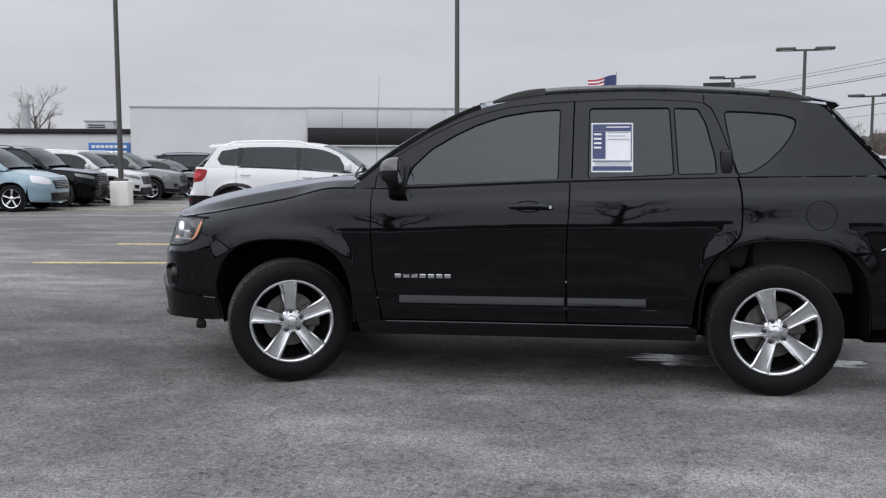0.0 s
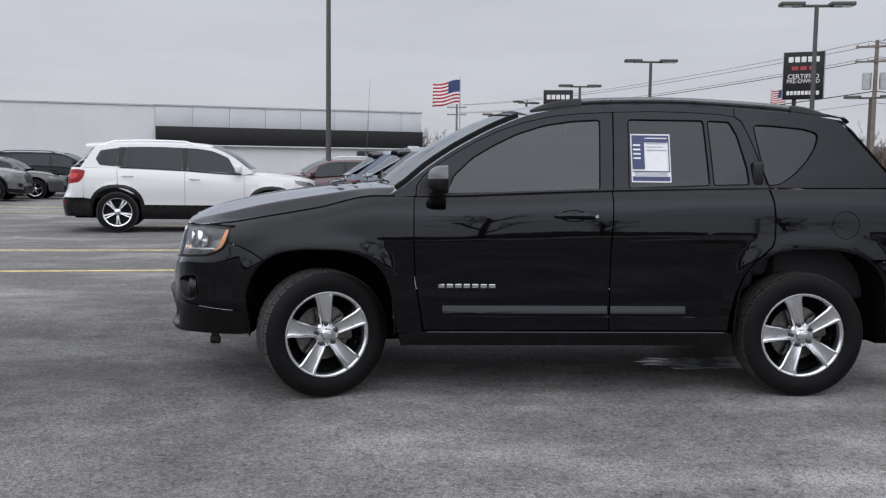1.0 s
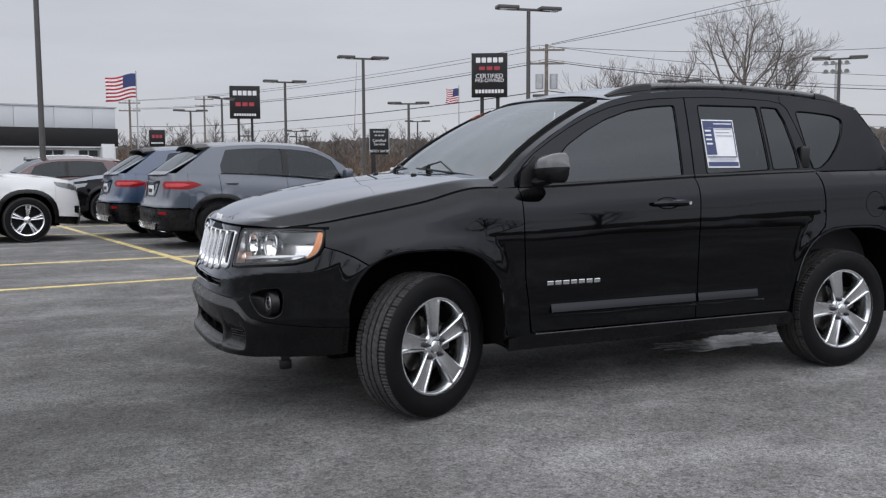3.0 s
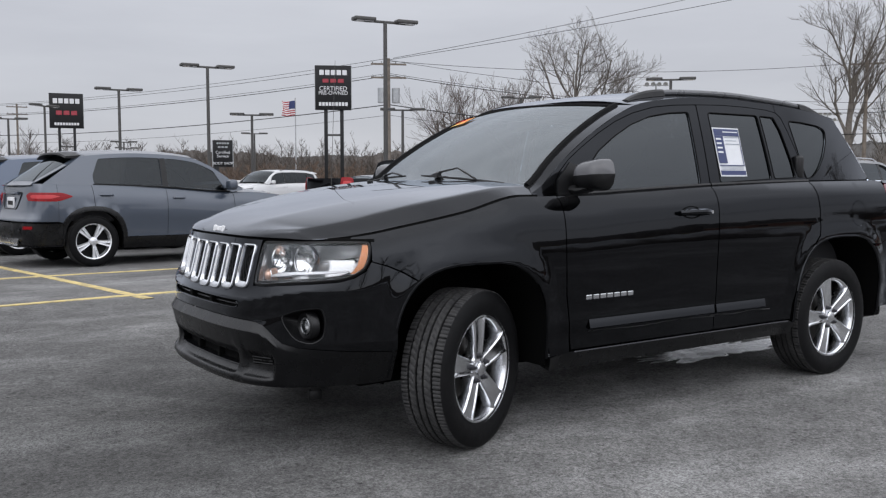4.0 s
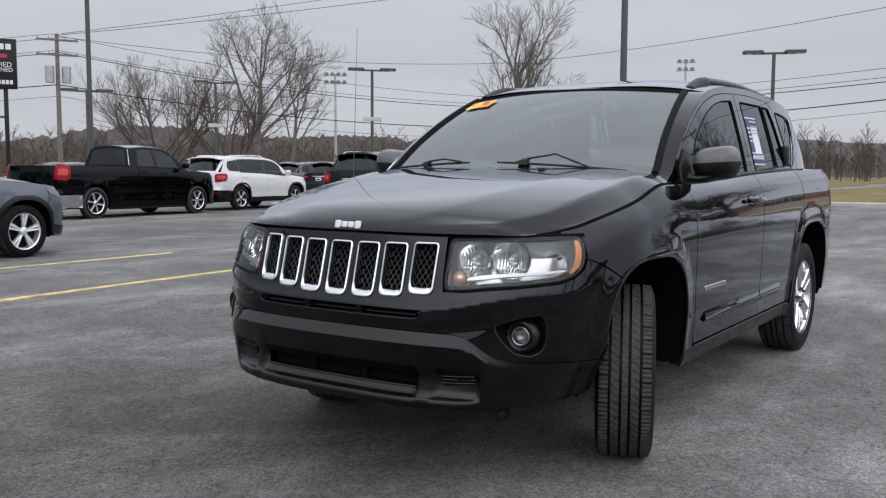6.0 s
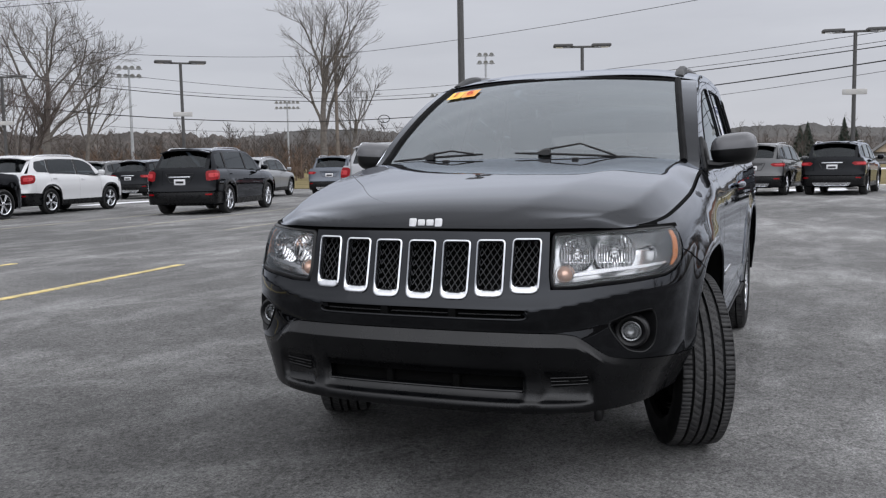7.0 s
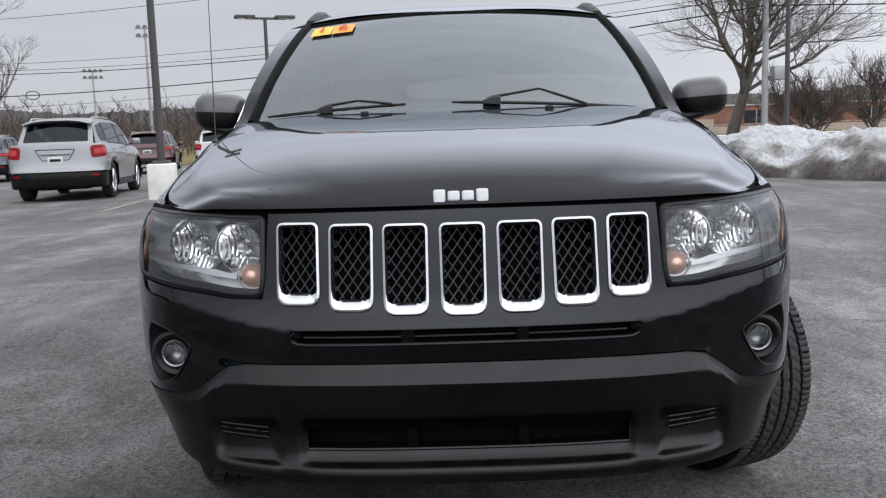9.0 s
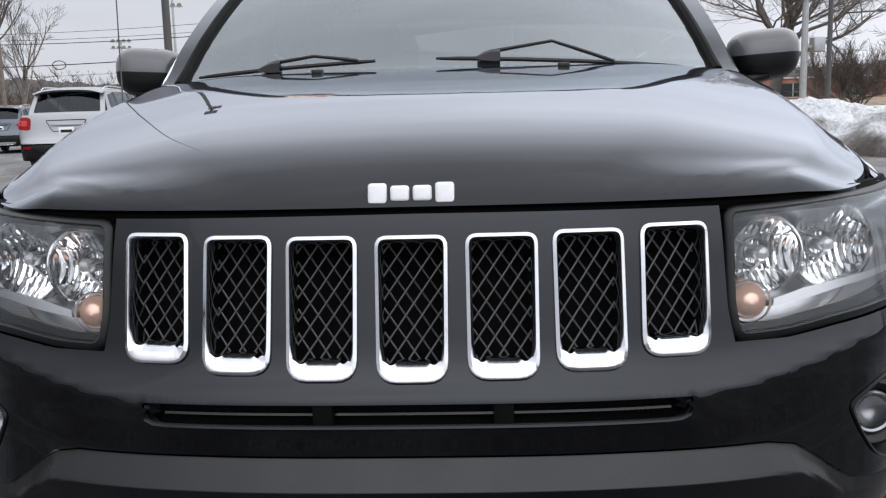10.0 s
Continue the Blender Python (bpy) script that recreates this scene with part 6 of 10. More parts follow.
def spoke(bm, ang, r0, r1, w0, w1, y0, y1, deep=0.035, flare=0.012):
    """One spoke of a rim, with raised edges round a sunk middle; y runs inwards, w are half-widths."""
    c, s = math.cos(ang), math.sin(ang)
    rows = []
    for k in range(11):
        t = k / 10
        r, y = r0 + (r1 - r0) * t, y0 + (y1 - y0) * t - 0.003 * math.sin(math.pi * t)
        w = w0 + (w1 - w0) * t + flare * max(0.0, (t - 0.78) / 0.22) ** 2
        ring = []
        for u, dy in ((-1.0, deep), (-1.0, 0.016), (-0.93, 0.006), (-0.80, 0.0), (-0.66, 0.0005), (-0.54, 0.005), (-0.20, 0.007), (0.20, 0.007), (0.54, 0.005), (0.66, 0.0005), (0.80, 0.0), (0.93, 0.006), (1.0, 0.016), (1.0, deep)):
            ring.append(bm.verts.new((r * c - u * w * s, y + dy, r * s + u * w * c)))
        rows.append(ring)
    for a, b_ in zip(rows, rows[1:]):
        for q in range(13):
            bm.faces.new((a[q], b_[q], b_[q + 1], a[q + 1]))


tyre_me = tyre_mesh("tyre")
tyre_me.materials.append(M["rubber"])
bm = bmesh.new()
lathe(bm, [(0.2365, -0.101), (0.2385, -0.095), (0.233, -0.093), (0.228, -0.096), (0.222, -0.093), (0.214, -0.078), (0.208, -0.02), (0.20, 0.08)], 96, "y")
sharpen(bm, 30)
rim_me = bpy.data.meshes.new("wheel")
bmesh.ops.recalc_face_normals(bm, faces=bm.faces[:])
bm.to_mesh(rim_me)
bm.free()
rim_me.materials.append(M["alloy"])


def wheel_piece(name, build, mat):
    bm = bmesh.new()
    build(bm)
    bmesh.ops.recalc_face_normals(bm, faces=bm.faces[:])
    sharpen(bm, 24)
    me = bpy.data.meshes.new(name)
    bm.to_mesh(me)
    bm.free()
    me.materials.append(mat)
    return me


hub_me = wheel_piece("hub", lambda bm: lathe(bm, [(0.0005, -0.100), (0.018, -0.0995), (0.027, -0.097), (0.032, -0.091), (0.034, -0.083), (0.056, -0.079), (0.066, -0.072), (0.068, -0.03)], 40, "y"), M["alloy"])
spoke_me = wheel_piece("spoke", lambda bm: spoke(bm, math.pi / 2, 0.044, 0.226, 0.031, 0.053, -0.082, -0.096, 0.05), M["alloy"])
bm = bmesh.new()
lathe(bm, [(0.06, -0.01), (0.150, -0.01), (0.150, 0.012), (0.06, 0.012)], 48, "y", True)
disc_me = bpy.data.meshes.new("brake_disc")
bmesh.ops.recalc_face_normals(bm, faces=bm.faces[:])
bm.to_mesh(disc_me)
bm.free()
disc_me.materials.append(M["brake"])
bm = bmesh.new()
lathe(bm, [(0.228, -0.02), (0.16, 0.045), (0.04, 0.05), (0.0005, 0.05)], 48, "y")
drum_me = bpy.data.meshes.new("inner_barrel")
bm.to_mesh(drum_me)
bm.free()
drum_me.materials.append(M["dark"])
bm = bmesh.new()
box(bm, 0.07, 0.165, -0.028, 0.035, -0.06, 0.07, 0.015, 2)
cal_me = bpy.data.meshes.new("caliper")
bm.to_mesh(cal_me)
bm.free()
cal_me.materials.append(M["brake"])
bm = bmesh.new()
lathe(bm, [(0.0005, -0.024), (0.005, -0.0235), (0.0075, -0.020), (0.0085, -0.010), (0.0125, -0.008), (0.0125, 0.0)], 12, "y")
nut_me = bpy.data.meshes.new("lug_nut")
bmesh.ops.recalc_face_normals(bm, faces=bm.faces[:])
bm.to_mesh(nut_me)
bm.free()
nut_me.materials.append(M["alloy_dark"])


def suv_wheel(x, y, steer, spin, right=False):
    m = Matrix.Translation((x, y, 0.333)) @ Matrix.Rotation(radians(steer + (180 if right else 0)), 4, "Z") @ Matrix.Rotation(radians(spin), 4, "Y")
    w = link("wheel", rim_me, None, black_suv, "silver five-spoke alloy wheel", m)
    link("tyre", tyre_me, None, w, "black tyre with deep tread")
    link("hub", hub_me, None, w)
    for k in range(5):
        link("spoke", spoke_me, None, w, "", pose(0, 0, 0, 0, 72 * k, 0))
    link("brake_disc", disc_me, None, w)
    link("inner_barrel", drum_me, None, w)
    link("caliper", cal_me, None, w)
    for k in range(5):
        a = 2 * math.pi * k / 5 + math.pi / 2
        link("lug_nut", nut_me, None, w, "dark lug nut", pose(0.057 * math.cos(a), -0.078, 0.057 * math.sin(a)))


STEER = 23
suv_wheel(-0.012, -0.775, STEER, -5)
suv_wheel(0.012, 0.765, STEER, 30, True)
suv_wheel(2.640, -0.762, 0, -16)
suv_wheel(2.640, 0.760, 0, 50, True)

# price sheet in the rear door window, without its code square
st = empty("window_sticker", pose(0, 0, 0))
tagged(st, "white and navy price sheet stuck inside the rear door window", "price sticker")


def on_glass(x, z, out=0.006):
    return Vector((x, -(JB.gy(x, z) + 0.006 + out), z))


M["paper"] = worn("white_paper", (0.62, 0.63, 0.65), 0.6, 20, 0.04, 90)
M["navy_ink"] = worn("navy_ink", (0.022, 0.034, 0.11), 0.5, 20, 0.15, 90)
M["grey_ink"] = worn("grey_ink", (0.3, 0.33, 0.38), 0.5, 20, 0.15, 90)
sx0, sx1, sz0, sz1 = 1.672, 1.892, 1.168, 1.432


def sticker_part(name, u0, u1, v0, v1, mat, out):
    bm = bmesh.new()
    def P(u, v, o):
        return on_glass(sx0 + (sx1 - sx0) * u, sz0 + (sz1 - sz0) * v, o)
    a = [bm.verts.new(P(u, v, out)) for u, v in ((u0, v0), (u1, v0), (u1, v1), (u0, v1))]
    b_ = [bm.verts.new(P(u, v, out - 0.0012)) for u, v in ((u0, v0), (u1, v0), (u1, v1), (u0, v1))]
    bm.faces.new(a)
    bm.faces.new(b_[::-1])
    for k in range(4):
        bm.faces.new((a[k], b_[k], b_[(k + 1) % 4], a[(k + 1) % 4]))
    part(name, bm, mat, st)


sticker_part("sheet", 0, 1, 0, 1, M["paper"], 0.004)
sticker_part("header_band", 0.03, 0.97, 0.83, 0.975, M["navy_ink"], 0.0055)
sticker_part("side_band", 0.03, 0.34, 0.27, 0.825, M["navy_ink"], 0.0055)
sticker_part("edge_band", 0.945, 0.97, 0.24, 0.825, M["navy_ink"], 0.0055)
sticker_part("footer_band", 0.03, 0.97, 0.03, 0.12, M["navy_ink"], 0.0055)
sticker_part("divider_band", 0.03, 0.97, 0.215, 0.235, M["navy_ink"], 0.0055)
for k in range(4):
    sticker_part("text_bar", 0.06, 0.24, 0.75 - 0.09 * k, 0.785 - 0.09 * k, M["paper"], 0.0068)
sticker_part("text_bar", 0.36, 0.92, 0.905, 0.925, M["paper"], 0.0068)
for k in range(3):
    sticker_part("text_bar", 0.40, 0.90 - 0.08 * (k % 2), 0.80 - 0.07 * k, 0.815 - 0.07 * k, M["grey_ink"], 0.0055)
for k in range(3):
    sticker_part("text_bar", 0.08, 0.92, 0.195 - 0.028 * k, 0.203 - 0.028 * k, M["grey_ink"], 0.0055)

# year sticker on the windscreen
yr = empty("year_sticker", pose(0, 0, 0))
tagged(yr, "yellow and orange year sticker on the windscreen", "sticker")
M["sticker_yellow"] = worn("sticker_yellow", (0.80, 0.50, 0.06), 0.5, 12, 0.1, 60)
M["sticker_orange"] = worn("sticker_orange", (0.78, 0.33, 0.05), 0.5, 12, 0.1, 60)
M["sticker_red"] = worn("sticker_red", (0.55, 0.03, 0.02), 0.5, 12, 0.1, 60)
for k, (h0, h1, ch) in enumerate(((0.685, 0.80, "1"), (0.56, 0.68, "6"))):
    bm = bmesh.new()
    f = lambda h, v: Vector(WS(h, v)) + Vector((-0.004, 0, 0.007))
    n_ = 4
    g = [[bm.verts.new(f(h0 + (h1 - h0) * i / n_, 0.70 + 0.13 * j / n_)) for i in range(n_ + 1)] for j in range(n_ + 1)]
    for j in range(n_):
        for i in range(n_):
            bm.faces.new((g[j][i], g[j][i + 1], g[j + 1][i + 1], g[j + 1][i]))
    part("tile", bm, M["sticker_yellow"] if k == 0 else M["sticker_orange"], yr)
    c = f((h0 + h1) / 2, 0.765) + Vector((-0.004, 0, 0.005))
    ux = (f(h0, 0.80) - f(h1, 0.80)).normalized()
    uy = (f((h0 + h1) / 2, 0.85) - f((h0 + h1) / 2, 0.75)).normalized()
    uz = ux.cross(uy).normalized()
    mt = Matrix((ux, uy, uz)).transposed().to_4x4()
    mt.translation = c
    text_mesh("digit", ch, 0.088, M["sticker_red"], yr, mt, 0.0008)

# ---- ground ----
def axis_steps(lo, hi, core0, core1, step):
    v = [core0 + step * k for k in range(int((core1 - core0) / step) + 1)]
    d, x = step, v[-1]
    while x < hi:
        d *= 1.35
        x += d
        v.append(x)
    d, x = step, v[0]
    while x > lo:
        d *= 1.35
        x -= d
        v.insert(0, x)
    return v


xs = axis_steps(-2500, 2500, -30, 60, 2.0)
ys_ = axis_steps(-2500, 2500, -30, 60, 2.0)
bm = bmesh.new()
grid = [[bm.verts.new((x, y, gz(x, y))) for x in xs] for y in ys_]
for j in range(len(ys_) - 1):
    for i in range(len(xs) - 1):
        bm.faces.new((grid[j][i], grid[j][i + 1], grid[j + 1][i + 1], grid[j + 1][i]))
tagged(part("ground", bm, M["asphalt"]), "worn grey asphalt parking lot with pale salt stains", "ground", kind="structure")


def sheet(name, x0, x1, y0, y1, up, mat, nx=30, ny=30, edge=0.0, seed=0, shape=None):
    """A thin layer on the ground with thickness, its outline in plan a (wavy) rectangle."""
    bm = bmesh.new()
    vs = []
    for j in range(ny + 1):
        row = []
        for i in range(nx + 1):
            u, v = i / nx, j / ny
            x, y = x0 + (x1 - x0) * u, y0 + (y1 - y0) * v
            if edge:
                x += edge * noise.noise(Vector((y * 0.35, seed, 0.0)))
                y += edge * noise.noise(Vector((x * 0.35, seed + 9, 0.0)))
            row.append(bm.verts.new((x, y, gz(x, y) + up)))
        vs.append(row)
    for j in range(ny):
        for i in range(nx):
            bm.faces.new((vs[j][i], vs[j][i + 1], vs[j + 1][i + 1], vs[j + 1][i]))
    ring = vs[0] + [r[-1] for r in vs[1:]] + vs[-1][-2::-1] + [r[0] for r in vs[-2:0:-1]]
    lows = [bm.verts.new((v.co.x, v.co.y, v.co.z - up - 0.05)) for v in ring]
    for k in range(len(ring)):
        bm.faces.new((ring[k], lows[k], lows[(k + 1) % len(ring)], ring[(k + 1) % len(ring)]))
    return part(name, bm, mat)


tagged(sheet("lawn", 33.3, 80, -70, 11, 0.10, M["lawn"], 40, 60), "flat brown winter lawn beyond the parking lot", "lawn", kind="structure")
tagged(sheet("woodland_floor", 40, 420, 14, 420, 0.06, M["lawn"], 40, 40, 3.0, 3), "brown ground under bare woods", "ground", kind="structure")
tagged(sheet("far_field", 88, 500, -300, 12, 0.08, M["lawn"], 40, 40, 3.0, 5), "brown winter field in the distance", "ground", kind="structure")
for nm, x, y0, y1 in (("kerb", 33.1, -70, 11),):
    bm = bmesh.new()
    n_ = 40
    rows = []
    for k in range(n_ + 1):
        y = y0 + (y1 - y0) * k / n_
        g = gz(x, y)
        rows.append([bm.verts.new((x + dx, y, g + dz)) for dx, dz in ((-0.10, -0.05), (-0.10, 0.11), (-0.07, 0.14), (0.20, 0.14), (0.20, -0.05))])
    for r0, r1 in zip(rows, rows[1:]):
        for k in range(4):
            bm.faces.new((r0[k], r0[k + 1], r1[k + 1], r1[k]))
    bm.faces.new(rows[0])
    bm.faces.new(rows[-1][::-1])
    tagged(part(nm, bm, M["concrete"]), "pale concrete kerb along the lawn", "kerb", kind="structure")
tagged(sheet("snow_strip", 76, 79.5, -60, 8, 0.16, M["clean_snow"], 10, 40, 2.0, 7), "thin strip of old snow at the far edge of the lawn", "snow", kind="structure")
for k, (x0, x1, y0, y1) in enumerate(((21.5, 31.5, 22.2, 22.9), (30.5, 33.0, -2.6, -0.3))):
    tagged(sheet("thin_snow", x0, x1, y0, y1, 0.006, M["clean_snow"], 40, 4, 0.5, 13 + k), "thin streak of old snow on the asphalt", "snow", kind="structure")
lines = empty("parking_lines")
tagged(lines, "worn yellow parking bay lines painted on asphalt", "road marking", kind="structure")
for x0, y0, x1, y1 in ((-5.0, 4.74, 5.2, 5.76), (-5.2, 7.35, 4.9, 8.1), (0.30, 4.9, -3.2, 28.5), (-4.4, 12.9, 4.2, 13.5), (-4.6, 15.5, 3.9, 16.1), (12.4, 6.06, 18.0, 6.6), (10.8, 9.1, 18.5, 9.75), (10.4, 11.9, 19.5, 12.7),
                       (10.1, 14.6, 23.0, 15.6), (9.0, 17.2, 14, 17.8), (9.0, 20.0, 14, 20.6), (25.9, -3.35, 30.2, -4.4), (25.9, 0.6, 30.0, -0.2), (-13.0, 17.0, -7.4, 17.9), (-13, 19.6, -7.4, 20.5)):
    bm = bmesh.new()
    d = Vector((x1 - x0, y1 - y0, 0))
    ln = d.length
    d.normalize()
    s = Vector((-d.y, d.x, 0)) * 0.052
    n_ = max(2, int(ln / 1.0))
    rows = []
    for k in range(n_ + 1):
        p = Vector((x0, y0, 0)) + d * ln * k / n_
        a, c_ = p + s, p - s
        ja = 0.006 * noise.noise(p * 3)
        rows.append([bm.verts.new((a.x, a.y, gz(a.x, a.y) - 0.002)), bm.verts.new((a.x, a.y + ja, gz(a.x, a.y) + 0.005)), bm.verts.new((c_.x, c_.y + ja, gz(c_.x, c_.y) + 0.005)), bm.verts.new((c_.x, c_.y, gz(c_.x, c_.y) - 0.002))])
    for r0, r1 in zip(rows, rows[1:]):
        for k in range(3):
            bm.faces.new((r0[k], r1[k], r1[k + 1], r0[k + 1]))
    part("line", bm, M["line"] if x0 < 9 else M["old_line"], lines, flat=True)
# patch of thin ice under the car
bm = bmesh.new()
ctr = bm.verts.new((2.62, 0.02, -0.008))
rim_v = []
for k in range(90):
    a = 2 * math.pi * k / 90
    rg_ = 1 + 0.5 * noise.noise(Vector((math.cos(a) * 1.7, math.sin(a) * 1.7, 4))) + 0.45 * noise.noise(Vector((math.cos(a) * 6, math.sin(a) * 6, 9)))
    rx, ry = 0.60 * rg_, 0.20 * rg_
    rim_v.append(bm.verts.new((2.62 + rx * math.cos(a), 0.02 + ry * math.sin(a), -0.009)))
lo = [bm.verts.new((v.co.x, v.co.y, -0.016)) for v in rim_v]
for k in range(90):
    bm.faces.new((ctr, rim_v[k], rim_v[(k + 1) % 90]))
    bm.faces.new((rim_v[k], lo[k], lo[(k + 1) % 90], rim_v[(k + 1) % 90]))
M["ice"] = worn("thin_ice", (0.5, 0.51, 0.52), 0.25, 8, 0.3, 60, 0.4)
tagged(part("ice_patch", bm, M["ice"]), "pale patch of thin ice on the asphalt", "ice")

# ---- parked vehicles ----


def rim_mesh(name, R, spokes, half, kind, mat):
    bm = bmesh.new()
    lathe(bm, [(R * 1.0, -0.10), (R * 0.97, -0.098), (R * 0.93, -0.09), (R * 0.9, -0.02), (R * 0.85, 0.06)], 36, "y")
    lathe(bm, [(0.0005, -0.092), (0.03, -0.09), (0.055, -0.08), (0.06, -0.04)], 20, "y")
    for k in range(spokes):
        a = 2 * math.pi * k / spokes + math.pi / 2
        if kind == "pair":
            for d in (-0.12, 0.12):
                spoke(bm, a + d, 0.05, R * 0.95, 0.015, 0.022, -0.078, -0.088, 0.03, 0.004)
        else:
            spoke(bm, a, 0.045, R * 0.95, half * 0.75, half, -0.078, -0.088, 0.03, 0.004)
    bmesh.ops.recalc_face_normals(bm, faces=bm.faces[:])
    sharpen(bm, 35)
    me = bpy.data.meshes.new(name)
    bm.to_mesh(me)
    bm.free()
    me.materials.append(mat)
    return me


def plain_tyre(name, R, rim):
    bm = bmesh.new()
    W = 0.115
    lathe(bm, [(rim, -W * 0.8), (rim + 0.02, -W * 0.98), (R - 0.05, -W), (R - 0.015, -W * 0.92), (R, -W * 0.75), (R, -W * 0.25), (R - 0.008, -W * 0.22), (R - 0.008, -W * 0.15), (R, -W * 0.12), (R, W * 0.12), (R - 0.008, W * 0.15), (R - 0.008, W * 0.22), (R, W * 0.25), (R, W * 0.75), (R - 0.015, W * 0.92), (R - 0.05, W), (rim, W * 0.9)], 44, "y")
    lathe(bm, [(rim * 0.97, -0.01), (rim * 0.5, 0.0), (0.0005, 0.0)], 24, "y")
    bmesh.ops.recalc_face_normals(bm, faces=bm.faces[:])
    sharpen(bm, 40)
    me = bpy.data.meshes.new(name)
    bm.to_mesh(me)
    bm.free()
    me.materials.append(M["rubber"])
    return me


M["bright_alloy"] = worn("bright_alloy", (0.72, 0.73, 0.75), 0.35, 22, 0.12, 120, metal=0.7)
TYRES = {r: plain_tyre("tyre", r, r * 0.68) for r in (0.345, 0.365, 0.39)}
RIMS = {
    ("five", 0.345): rim_mesh("wheel", 0.245, 5, 0.03, "one", M["alloy"]),
    ("ten", 0.345): rim_mesh("wheel", 0.245, 5, 0.03, "pair", M["bright_alloy"]),
    ("five", 0.365): rim_mesh("wheel", 0.255, 5, 0.034, "one", M["alloy"]),
    ("ten", 0.365): rim_mesh("wheel", 0.255, 6, 0.03, "pair", M["alloy"]),
    ("dark", 0.365): rim_mesh("wheel", 0.255, 5, 0.034, "pair", M["alloy"]),
    ("five", 0.39): rim_mesh("wheel", 0.265, 6, 0.03, "one", M["alloy"]),
}


